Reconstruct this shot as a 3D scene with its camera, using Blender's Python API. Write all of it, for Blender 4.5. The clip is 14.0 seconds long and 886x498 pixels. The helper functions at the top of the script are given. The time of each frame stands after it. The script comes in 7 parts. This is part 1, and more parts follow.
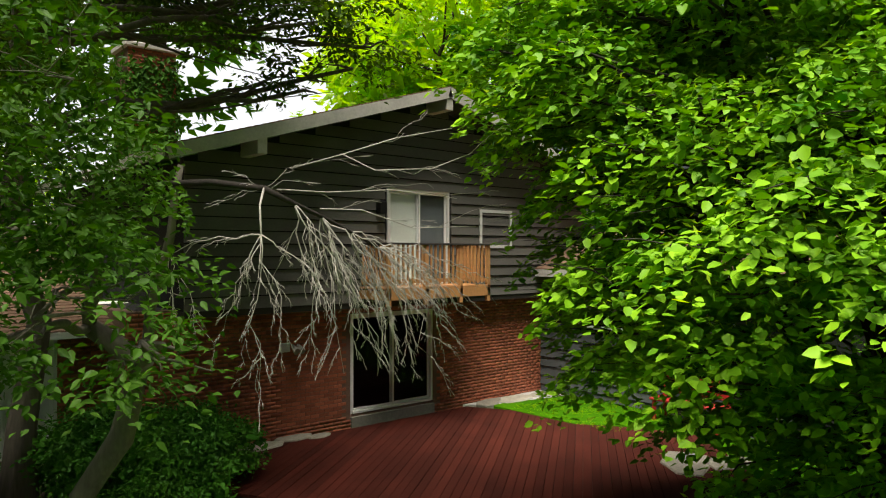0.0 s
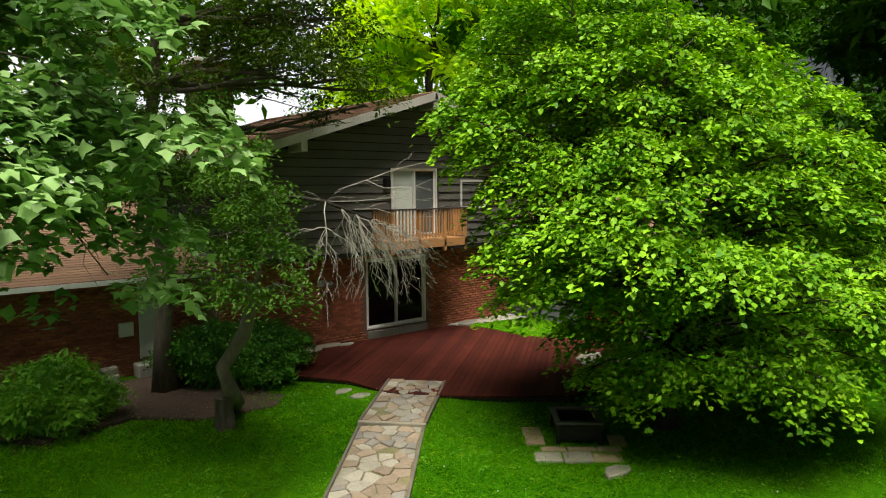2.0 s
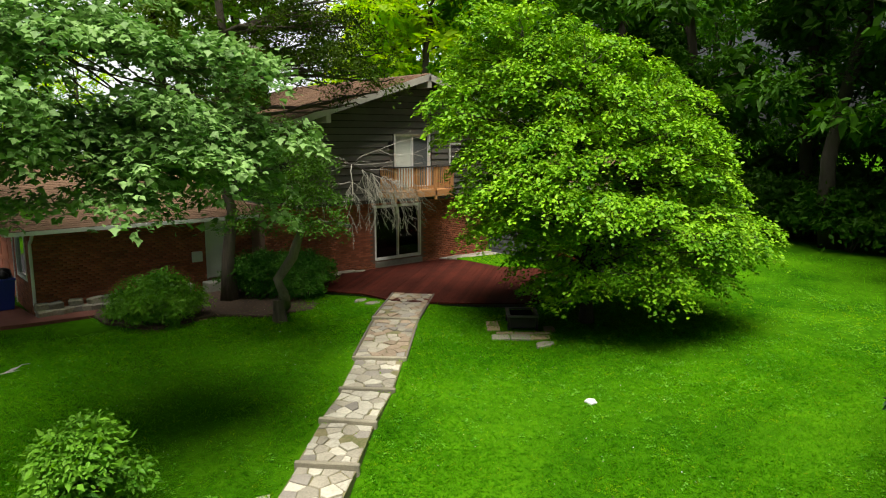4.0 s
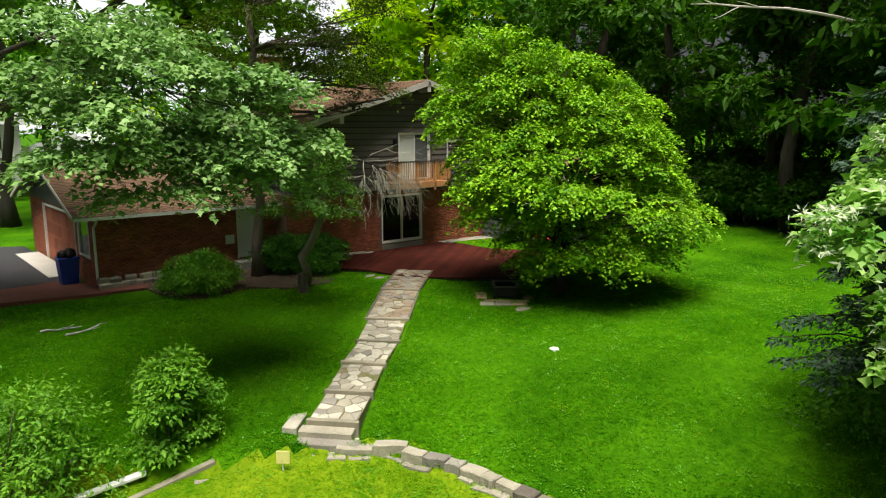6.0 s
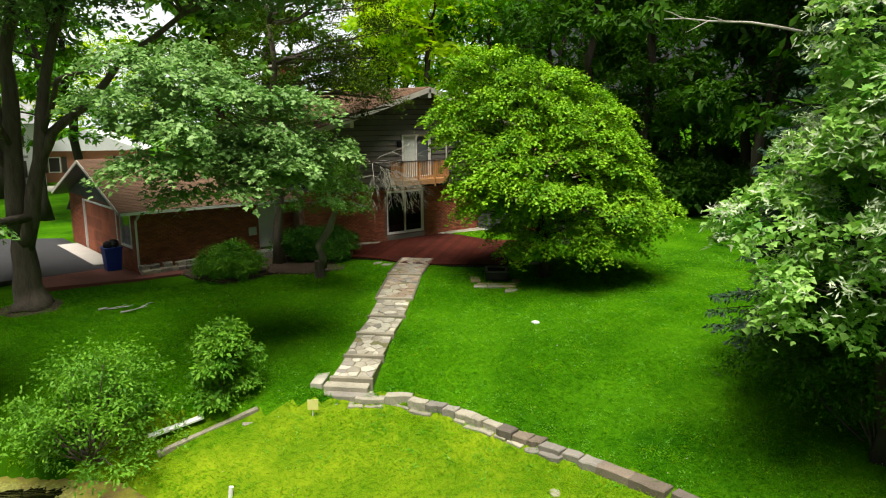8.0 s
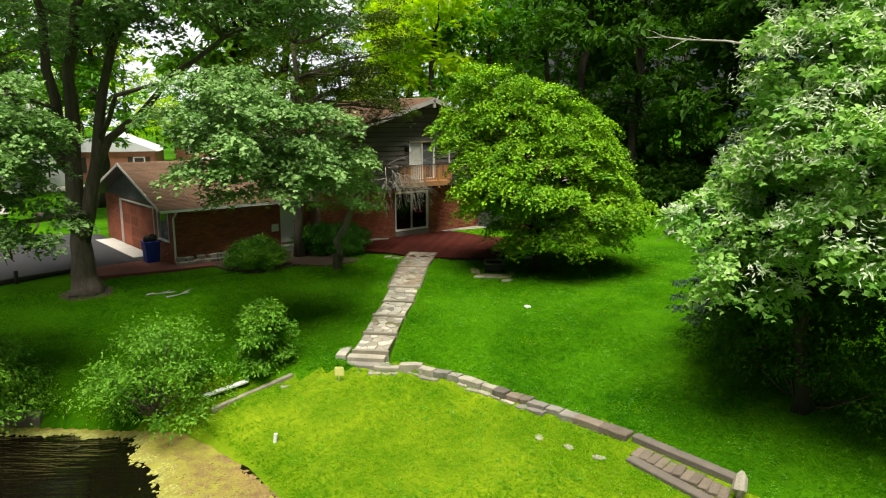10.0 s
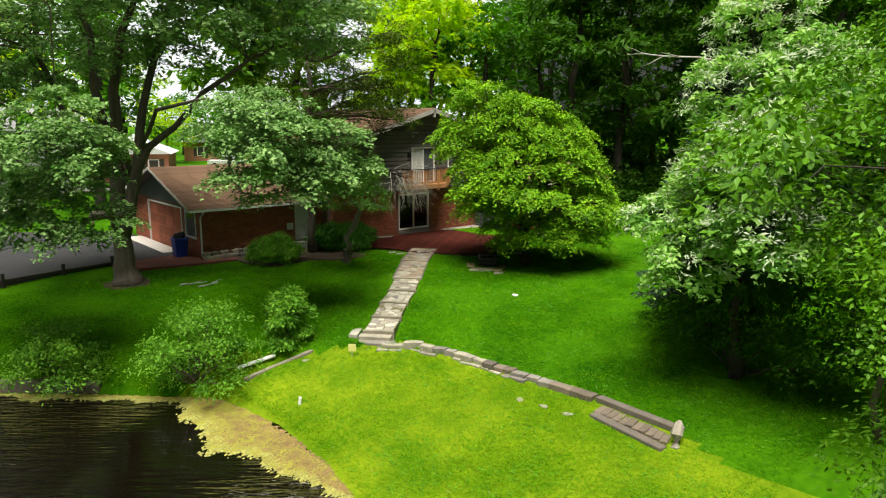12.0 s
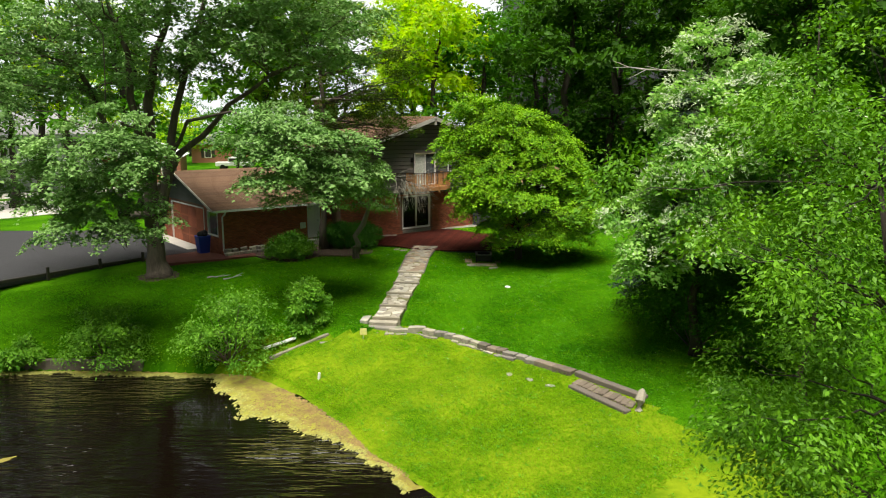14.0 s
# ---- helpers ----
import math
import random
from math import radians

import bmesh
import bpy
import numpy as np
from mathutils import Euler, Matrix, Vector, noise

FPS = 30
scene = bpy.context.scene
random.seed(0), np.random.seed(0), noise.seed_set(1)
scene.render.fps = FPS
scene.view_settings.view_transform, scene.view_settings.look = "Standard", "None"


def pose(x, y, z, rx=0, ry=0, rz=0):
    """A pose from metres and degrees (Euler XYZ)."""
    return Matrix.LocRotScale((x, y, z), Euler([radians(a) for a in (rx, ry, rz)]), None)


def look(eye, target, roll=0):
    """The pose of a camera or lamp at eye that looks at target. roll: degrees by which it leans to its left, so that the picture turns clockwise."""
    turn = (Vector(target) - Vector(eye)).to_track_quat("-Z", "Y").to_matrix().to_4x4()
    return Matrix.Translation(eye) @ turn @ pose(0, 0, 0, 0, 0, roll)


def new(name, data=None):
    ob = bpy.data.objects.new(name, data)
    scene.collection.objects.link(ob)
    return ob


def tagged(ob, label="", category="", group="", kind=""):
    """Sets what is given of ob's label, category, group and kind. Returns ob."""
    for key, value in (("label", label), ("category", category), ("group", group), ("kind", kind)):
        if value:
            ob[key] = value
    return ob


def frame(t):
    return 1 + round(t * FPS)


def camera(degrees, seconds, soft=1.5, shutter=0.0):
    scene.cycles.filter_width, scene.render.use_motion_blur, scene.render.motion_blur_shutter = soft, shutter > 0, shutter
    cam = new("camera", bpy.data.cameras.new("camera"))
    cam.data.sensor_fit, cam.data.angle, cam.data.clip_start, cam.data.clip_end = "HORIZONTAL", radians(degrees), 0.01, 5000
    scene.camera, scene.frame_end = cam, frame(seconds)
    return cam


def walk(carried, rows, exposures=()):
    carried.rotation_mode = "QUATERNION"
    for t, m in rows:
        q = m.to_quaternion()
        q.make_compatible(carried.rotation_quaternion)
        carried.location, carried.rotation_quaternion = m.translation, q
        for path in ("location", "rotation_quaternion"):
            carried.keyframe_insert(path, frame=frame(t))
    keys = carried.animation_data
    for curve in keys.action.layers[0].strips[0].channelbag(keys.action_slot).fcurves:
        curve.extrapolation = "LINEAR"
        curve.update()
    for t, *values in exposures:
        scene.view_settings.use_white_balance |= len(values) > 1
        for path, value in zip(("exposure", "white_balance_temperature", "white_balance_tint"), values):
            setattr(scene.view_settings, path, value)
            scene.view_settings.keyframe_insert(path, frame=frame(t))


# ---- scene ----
cam = camera(64.0, 14.0, soft=1.1)
# seconds, x, y, z, yaw, pitch, roll
ROWS = [
    (0.0, -8.06, -12.28, 3.35, -40.72, 0.27, -0.00),
    (0.5, -8.91, -13.30, 3.57, -40.82, 0.26, -0.14),
    (1.0, -9.73, -14.37, 3.84, -40.62, -1.33, -0.17),
    (1.5, -10.49, -15.54, 4.06, -40.43, -3.20, -0.28),
    (2.0, -11.39, -16.86, 4.18, -40.30, -5.13, -0.40),
    (2.5, -12.22, -18.00, 4.33, -40.29, -6.66, -0.39),
    (3.0, -13.21, -19.34, 4.36, -40.25, -7.80, -0.47),
    (3.5, -14.13, -20.47, 4.49, -40.37, -8.55, -0.19),
    (6.0, -17.20, -24.47, 4.96, -40.09, -9.84, -0.18),
    (6.5, -17.66, -25.04, 5.06, -40.07, -10.01, -0.18),
    (7.0, -18.18, -25.72, 5.19, -40.02, -10.19, -0.29),
    (7.5, -18.68, -26.31, 5.30, -40.06, -10.32, -0.30),
    (8.0, -19.26, -27.03, 5.42, -40.01, -10.42, -0.33),
    (10.5, -22.07, -30.12, 5.92, -39.99, -10.41, -0.05),
    (11.0, -22.62, -30.84, 6.05, -39.95, -10.43, -0.04),
    (11.5, -23.10, -31.49, 6.16, -39.92, -10.43, -0.02),
    (12.0, -23.68, -32.21, 6.25, -39.93, -10.37, -0.00),
    (12.5, -24.21, -32.77, 6.39, -39.96, -10.40, 0.08),
    (13.0, -24.78, -33.46, 6.48, -39.94, -10.35, 0.10),
    (13.5, -25.26, -34.08, 6.58, -39.90, -10.32, 0.08),
    (14.0, -25.79, -34.73, 6.67, -39.91, -10.32, 0.09),
]
EXPOSURE = 0.63
walk(cam, [(t, pose(x, y, z, 90 + pitch, 0, yaw) @ pose(0, 0, 0, 0, 0, roll)) for t, x, y, z, yaw, pitch, roll in ROWS],
     exposures=[(0.0, EXPOSURE), (14.0, EXPOSURE)])

# ---- world and sun: bright overcast ----
SUN_UP, SUN_AROUND = 72.0, 232.0      # degrees above the horizon; heading, clockwise from +y
world = bpy.data.worlds.new("overcast_sky")
scene.world = world
world.use_nodes = True
wn = world.node_tree.nodes
sky = wn.new("ShaderNodeTexSky")
sky.sky_type = "NISHITA"
sky.sun_disc = False
sky.sun_elevation = radians(SUN_UP)
sky.sun_rotation = radians(SUN_AROUND)
sky.air_density, sky.dust_density, sky.ozone_density = 1.0, 3.0, 1.0
wn["Background"].inputs["Strength"].default_value = 0.02
pale = wn.new("ShaderNodeHueSaturation")
pale.inputs["Saturation"].default_value, pale.inputs["Value"].default_value = 0.3, 1.0
world.node_tree.links.new(sky.outputs["Color"], pale.inputs["Color"])
world.node_tree.links.new(pale.outputs["Color"], wn["Background"].inputs["Color"])
sun_data = bpy.data.lights.new("sun", "SUN")
sun_data.energy, sun_data.angle, sun_data.color = 5.0, radians(36), (1.0, 0.95, 0.84)
sun = new("sun", sun_data)
su, sa = radians(SUN_UP), radians(SUN_AROUND)
sun.matrix_world = look((math.sin(sa) * math.cos(su) * 60, math.cos(sa) * math.cos(su) * 60, math.sin(su) * 60), (0, 0, 0))

# bright cloud low over the horizon, far behind everything
def cloud_bank():
    m = bpy.data.materials.new("white_cloud")
    m.use_nodes = True
    n = m.node_tree.nodes
    n.remove(n["Principled BSDF"])
    e = n.new("ShaderNodeEmission")
    e.inputs["Color"].default_value, e.inputs["Strength"].default_value = (0.96, 0.98, 1.0, 1), 0.75
    m.node_tree.links.new(e.outputs[0], n["Material Output"].inputs["Surface"])
    bm = bmesh.new()
    ring = [[bm.verts.new((650 * math.sin(radians(a)), 650 * math.cos(radians(a)), z)) for a in range(-20, 46, 5)] for z in (-20, 260)]
    for i in range(len(ring[0]) - 1):
        bm.faces.new((ring[0][i], ring[0][i + 1], ring[1][i + 1], ring[1][i]))
    me = bpy.data.meshes.new("backdrop")
    bm.to_mesh(me)
    bm.free()
    me.materials.append(m)
    return tagged(new("backdrop", me), "bright white overcast sky above the horizon", "sky", kind="structure")


cloud_bank()

# ---- materials ----
def mat(name, base, rough=0.6, metal=0.0, var=0.25, scale=6.0, fine=60.0, bump=0.3, bump_scale=None, island=0.0, obj=0.0, spec=0.5, second=None, blot=1.2, stretch=1.0):
    """Base colour varied at two scales, with relief, and by island or object."""
    m = bpy.data.materials.new(name)
    m.use_nodes = True
    n, l = m.node_tree.nodes, m.node_tree.links
    b = n["Principled BSDF"]
    b.inputs["Roughness"].default_value = rough
    b.inputs["Metallic"].default_value = metal
    b.inputs["Specular IOR Level"].default_value = spec
    co = n.new("ShaderNodeTexCoord")
    big = n.new("ShaderNodeTexNoise")
    big.inputs["Scale"].default_value, big.inputs["Detail"].default_value = scale / 4, 5
    small = n.new("ShaderNodeTexNoise")
    small.inputs["Scale"].default_value, small.inputs["Detail"].default_value = fine, 6
    where = co.outputs["Object"]
    if stretch != 1.0:
        mp_ = n.new("ShaderNodeMapping")
        mp_.inputs["Scale"].default_value = (1, 1, stretch)
        l.new(where, mp_.inputs["Vector"])
        where = mp_.outputs["Vector"]
    for t in (big, small):
        l.new(where, t.inputs["Vector"])
    mix = n.new("ShaderNodeMix")
    mix.data_type = "RGBA"
    mix.inputs["A"].default_value = (*[c * (1 - var) for c in base], 1)
    mix.inputs["B"].default_value = (*(second or [min(1, c * (1 + var)) for c in base]), 1)
    s = n.new("ShaderNodeMath")
    s.operation = "MULTIPLY_ADD"
    s.inputs[1].default_value = blot
    l.new(big.outputs["Fac"], s.inputs[0])
    f = n.new("ShaderNodeMath")
    f.operation = "MULTIPLY_ADD"
    f.inputs[1].default_value, f.inputs[2].default_value = 0.9, -0.45 - 0.5 * (blot - 1)
    l.new(small.outputs["Fac"], f.inputs[0])
    l.new(f.outputs[0], s.inputs[2])
    s.use_clamp = True
    l.new(s.outputs[0], mix.inputs["Factor"])
    colour = mix.outputs["Result"]
    if island or obj:
        if island:
            src = n.new("ShaderNodeNewGeometry").outputs["Random Per Island"]
        else:
            src = n.new("ShaderNodeObjectInfo").outputs["Random"]
        amount = island or obj
        mr = n.new("ShaderNodeMapRange")
        mr.inputs["To Min"].default_value, mr.inputs["To Max"].default_value = 1 - amount, 1 + amount
        l.new(src, mr.inputs["Value"])
        hs = n.new("ShaderNodeHueSaturation")
        l.new(colour, hs.inputs["Color"])
        l.new(mr.outputs["Result"], hs.inputs["Value"])
        colour = hs.outputs["Color"]
    l.new(colour, b.inputs["Base Color"])
    if bump:
        bt = small
        if bump_scale:
            bt = n.new("ShaderNodeTexNoise")
            bt.inputs["Scale"].default_value, bt.inputs["Detail"].default_value = bump_scale, 6
            l.new(where, bt.inputs["Vector"])
        bp = n.new("ShaderNodeBump")
        bp.inputs["Strength"].default_value, bp.inputs["Distance"].default_value = bump, 0.02
        l.new(bt.outputs["Fac"], bp.inputs["Height"])
        l.new(bp.outputs["Normal"], b.inputs["Normal"])
    return m


def leaf_mat(name, base, other, trans=0.25, rough=0.5, spec=0.18):
    """Leaves: clump-scale noise puts light and shade into the colour; a slight tint each, some light passing through.
    """
    m = bpy.data.materials.new(name)
    m.use_nodes = True
    n, l = m.node_tree.nodes, m.node_tree.links
    b, out = n["Principled BSDF"], n["Material Output"]
    b.inputs["Roughness"].default_value = rough
    b.inputs["Specular IOR Level"].default_value = spec
    geo = n.new("ShaderNodeNewGeometry")
    co = n.new("ShaderNodeTexCoord")
    big = n.new("ShaderNodeTexNoise")
    big.inputs["Scale"].default_value, big.inputs["Detail"].default_value = 1.1, 4
    l.new(co.outputs["Object"], big.inputs["Vector"])
    add = n.new("ShaderNodeMath")
    add.operation = "MULTIPLY_ADD"
    add.inputs[1].default_value = 1.6
    sub = n.new("ShaderNodeMath")
    sub.operation = "MULTIPLY_ADD"
    sub.inputs[1].default_value, sub.inputs[2].default_value = 0.4, -0.5
    l.new(geo.outputs["Random Per Island"], sub.inputs[0])
    l.new(big.outputs["Fac"], add.inputs[0])
    l.new(sub.outputs[0], add.inputs[2])
    add.use_clamp = True
    mix = n.new("ShaderNodeMix")
    mix.data_type = "RGBA"
    mix.inputs["A"].default_value, mix.inputs["B"].default_value = (*base, 1), (*other, 1)
    l.new(add.outputs[0], mix.inputs["Factor"])
    l.new(mix.outputs["Result"], b.inputs["Base Color"])
    tr = n.new("ShaderNodeBsdfTranslucent")
    hs = n.new("ShaderNodeHueSaturation")
    hs.inputs["Saturation"].default_value, hs.inputs["Value"].default_value = 1.15, 1.5
    l.new(mix.outputs["Result"], hs.inputs["Color"])
    l.new(hs.outputs["Color"], tr.inputs["Color"])
    ms = n.new("ShaderNodeMixShader")
    ms.inputs["Fac"].default_value = trans
    l.new(b.outputs[0], ms.inputs[1])
    l.new(tr.outputs[0], ms.inputs[2])
    l.new(ms.outputs[0], out.inputs["Surface"])
    return m


BRICK = mat("brick", (0.34, 0.10, 0.05), 0.85, var=0.35, fine=40, bump=0.4, obj=0.28)
BRICK_REST = mat("brick_rest", (0.34, 0.10, 0.05), 0.85, var=0.35, fine=40, bump=0.4, island=0.28)
MORTAR = mat("mortar", (0.18, 0.105, 0.075), 0.95, fine=50, bump=0.5)
# Black backing that paints the lap shadows between the siding boards.
LAP_SHADE = mat("lap_shadow_black", (0.012, 0.011, 0.010), 0.95)
SIDING = mat("grey_siding", (0.13, 0.122, 0.108), 0.75, var=0.25, fine=30, bump=0.25, obj=0.12)
SIDING_DARK = mat("blue_grey_siding", (0.085, 0.092, 0.095), 0.75, var=0.25, fine=30, bump=0.25, obj=0.12)
WHITE = mat("white_paint", (0.78, 0.78, 0.76), 0.45, var=0.08, fine=30, bump=0.05)
FASCIA = mat("weathered_white_paint", (0.55, 0.52, 0.47), 0.6, var=0.25, fine=25, bump=0.2)
# Dark brown paint; below the overhangs it also stands in for shade.
TRIM_DARK = mat("dark_brown_paint_and_shade", (0.035, 0.028, 0.024), 0.6, var=0.2)
SHINGLE = mat("brown_shingle", (0.165, 0.095, 0.057), 0.95, var=0.3, scale=3, fine=90, bump=0.6, obj=0.15)
CEDAR = mat("new_cedar", (0.55, 0.27, 0.10), 0.6, var=0.25, fine=22, bump=0.2, obj=0.15)
DECKING = mat("red_stained_boards", (0.06, 0.013, 0.008), 0.75, spec=0.12, var=0.55, scale=5, fine=30, bump=0.3, obj=0.25)
STONE = mat("limestone", (0.30, 0.275, 0.215), 0.9, var=0.45, fine=25, bump=0.7, obj=0.2)
STONE_PALE = mat("pale_flagstone", (0.43, 0.405, 0.33), 0.9, var=0.4, fine=18, bump=0.6, obj=0.15)
SANDSTONE = mat("sandstone", (0.34, 0.25, 0.15), 0.9, var=0.35, fine=18, bump=0.5, obj=0.2)
STONE_TAN = mat("earthy_flagstone", (0.26, 0.20, 0.14), 0.9, var=0.4, fine=18, bump=0.6, obj=0.15)
STONE_GREY = mat("grey_stone", (0.23, 0.21, 0.18), 0.9, var=0.35, fine=25, bump=0.7, obj=0.2)
STONE_BROWN = mat("brown_stone", (0.15, 0.12, 0.09), 0.9, var=0.4, fine=25, bump=0.7, obj=0.25)
TIMBER_PALE = mat("pale_step_timber", (0.27, 0.245, 0.18), 0.85, var=0.35, scale=9, fine=35, bump=0.5, obj=0.15)
TIMBER = mat("weathered_timber", (0.13, 0.11, 0.09), 0.85, var=0.35, scale=9, fine=35, bump=0.5, obj=0.15)
MOSS = mat("mossy_earth", (0.10, 0.14, 0.025), 0.95, var=0.4, scale=8, fine=20, bump=0.8, second=(0.26, 0.21, 0.12))
SOIL = mat("bare_soil", (0.07, 0.045, 0.03), 0.95, var=0.4, fine=30, bump=0.8)
ASPHALT = mat("asphalt", (0.034, 0.034, 0.038), 0.95, var=0.2, fine=120, bump=0.3)
CONCRETE = mat("concrete", (0.5, 0.47, 0.43), 0.85, var=0.15, fine=40, bump=0.3)
BARK = mat("grey_bark", (0.115, 0.092, 0.072), 0.95, var=0.6, scale=18, fine=22, bump=1.0, bump_scale=14, stretch=0.16)
BARK_PALE = mat("pale_bark", (0.19, 0.165, 0.13), 0.95, var=0.5, scale=14, fine=22, bump=1.0, bump_scale=16, stretch=0.25)
BARK_DARK = mat("dark_bark", (0.045, 0.036, 0.03), 0.95, var=0.4, scale=14, fine=45, bump=1.0, bump_scale=18, stretch=0.2)
DEADWOOD = mat("bleached_deadwood", (0.50, 0.46, 0.41), 0.8, var=0.35, fine=40, bump=0.4)
BLUE_PLASTIC = mat("blue_plastic", (0.015, 0.045, 0.38), 0.4, var=0.15)
BLACK_IRON = mat("black_iron", (0.02, 0.02, 0.02), 0.5, metal=0.6)
STEEL = mat("worn_steel", (0.10, 0.10, 0.105), 0.45, metal=0.7)
RED_PAINT = mat("red_paint", (0.35, 0.02, 0.015), 0.5, var=0.2)
ALGAE = mat("algae_scum", (0.35, 0.35, 0.028), 0.8, var=0.2, scale=12.0, fine=26, bump=1.0, second=(0.20, 0.15, 0.04), blot=2.2)
ALGAE_CRUST = mat("algae_crust", (0.36, 0.37, 0.03), 0.85, var=0.2, scale=9.0, fine=18, bump=1.0, second=(0.16, 0.095, 0.035), blot=2.4)
ALGAE_PALE = mat("pale_algae", (0.27, 0.27, 0.06), 0.8, var=0.3, scale=6, fine=14, bump=1.0, island=0.3)
ALGAE_BROWN = mat("rotting_algae", (0.20, 0.135, 0.045), 0.85, var=0.4, scale=6, fine=14, bump=1.0, island=0.3)
# Near-black colour puts the indoor shade onto the room's walls.
ROOM_SHADE = mat("room_shade_black", (0.012, 0.011, 0.010), 0.9)
CURTAIN = mat("grey_green_blind", (0.74, 0.80, 0.71), 0.8, var=0.1)

GRASS = mat("lawn", (0.024, 0.135, 0.002), 0.95, var=0.45, scale=1.6, fine=5, bump=0.9, bump_scale=70, spec=0.02, second=(0.075, 0.22, 0.003), blot=2.1)
GRASS_DRY = mat("thin_lawn", (0.068, 0.225, 0.003), 0.95, var=0.4, scale=2.0, fine=5, bump=0.9, bump_scale=70, spec=0.02, second=(0.22, 0.30, 0.010), blot=2.1)

GLASS = bpy.data.materials.new("window_glass")
GLASS.use_nodes = True
g = GLASS.node_tree.nodes["Principled BSDF"]
g.inputs["Transmission Weight"].default_value, g.inputs["Roughness"].default_value, g.inputs["IOR"].default_value = 1.0, 0.02, 1.12

WATER = bpy.data.materials.new("pond_water")
WATER.use_nodes = True
n, l = WATER.node_tree.nodes, WATER.node_tree.links
g = n["Principled BSDF"]
g.inputs["Base Color"].default_value, g.inputs["Roughness"].default_value, g.inputs["IOR"].default_value = (0.004, 0.0025, 0.0015, 1), 0.03, 1.33
co = n.new("ShaderNodeTexCoord")
turn = n.new("ShaderNodeMapping")
turn.inputs["Rotation"].default_value = (0, 0, radians(40))
mp = n.new("ShaderNodeMapping")
mp.inputs["Scale"].default_value = (0.8, 4.8, 1.0)
wv = n.new("ShaderNodeTexNoise")
wv.inputs["Scale"].default_value, wv.inputs["Detail"].default_value, wv.inputs["Roughness"].default_value = 1.3, 3, 0.5
calm = n.new("ShaderNodeTexNoise")
calm.inputs["Scale"].default_value, calm.inputs["Detail"].default_value = 0.22, 2
swell = n.new("ShaderNodeMapRange")
swell.inputs["From Min"].default_value, swell.inputs["From Max"].default_value = 0.42, 0.62
swell.inputs["To Min"].default_value, swell.inputs["To Max"].default_value = 0.08, 1.0
bp = n.new("ShaderNodeBump")
bp.inputs["Distance"].default_value = 0.17
l.new(co.outputs["Object"], turn.inputs["Vector"])
l.new(turn.outputs["Vector"], mp.inputs["Vector"])
l.new(mp.outputs["Vector"], wv.inputs["Vector"])
l.new(turn.outputs["Vector"], calm.inputs["Vector"])
l.new(calm.outputs["Fac"], swell.inputs["Value"])
l.new(swell.outputs["Result"], bp.inputs["Strength"])
l.new(wv.outputs["Fac"], bp.inputs["Height"])
l.new(bp.outputs["Normal"], g.inputs["Normal"])

LEAF_MAIN = leaf_mat("bright_leaf", (0.026, 0.15, 0.004), (0.34, 0.62, 0.018), trans=0.16)
LEAF_MAPLE = leaf_mat("silver_maple_leaf", (0.035, 0.14, 0.012), (0.37, 0.57, 0.20), trans=0.22, rough=0.45, spec=0.2)
LEAF_DARK = leaf_mat("dark_or_shaded_leaf", (0.018, 0.066, 0.005), (0.072, 0.19, 0.012), trans=0.25, spec=0.1)
LEAF_WOOD = leaf_mat("woodland_leaf", (0.02, 0.095, 0.005), (0.10, 0.28, 0.012), trans=0.3, spec=0.1)
LEAF_FRESH = leaf_mat("fresh_leaf", (0.035, 0.14, 0.006), (0.17, 0.36, 0.02), trans=0.35)
LEAF_LIME = leaf_mat("lime_leaf", (0.20, 0.42, 0.008), (0.52, 0.66, 0.015), trans=0.55)
LEAF_BUSH = leaf_mat("bush_leaf", (0.042, 0.17, 0.010), (0.22, 0.46, 0.035))
LEAF_FRUIT = leaf_mat("fruit_tree_leaf", (0.018, 0.07, 0.005), (0.125, 0.26, 0.026))
LEAF_OLIVE = leaf_mat("olive_leaf", (0.024, 0.06, 0.005), (0.11, 0.18, 0.018), trans=0.25, spec=0.1)
LEAF_TIP = leaf_mat("silvery_leaf_tip", (0.42, 0.52, 0.30), (0.66, 0.70, 0.55), trans=0.2)
LEAF_YOUNG = leaf_mat("young_tree_leaf", (0.02, 0.105, 0.004), (0.19, 0.42, 0.016), spec=0.25)
LEAF_PALE = leaf_mat("pale_leaf", (0.08, 0.26, 0.03), (0.46, 0.68, 0.19), trans=0.3)
NEEDLE = leaf_mat("evergreen_needle", (0.022, 0.10, 0.007), (0.085, 0.26, 0.015), trans=0.1)
BLUE_NEEDLE = leaf_mat("blue_spruce_needle", (0.018, 0.05, 0.024), (0.07, 0.125, 0.075), trans=0.1)
CLOVER = leaf_mat("clover_leaf", (0.06, 0.26, 0.012), (0.20, 0.46, 0.03), trans=0.3, spec=0.15)
BLADE = leaf_mat("grass_blade", (0.045, 0.21, 0.003), (0.14, 0.36, 0.005), trans=0.65, spec=0.04)
BLADE_DRY = leaf_mat("thin_grass_blade", (0.11, 0.32, 0.005), (0.34, 0.48, 0.016), trans=0.65, spec=0.04)

# ---- building helpers ----
def mesh_object(name, bm, material, parent=None, smooth=False):
    me = bpy.data.meshes.new(name)
    bm.to_mesh(me)
    bm.free()
    me.materials.append(material)
    if smooth:
        me.shade_smooth()
    ob = new(name, me)
    if parent:
        ob.parent = parent
    return ob


def part(name, bm, material, parent, label="", smooth=False):
    ob = mesh_object(name, bm, material, parent, smooth)
    if label:
        ob["label"] = label
    return ob


def empty(name, x=0, y=0, z=0, rz=0):
    ob = new(name)
    ob.matrix_world = pose(x, y, z, 0, 0, rz)
    return ob


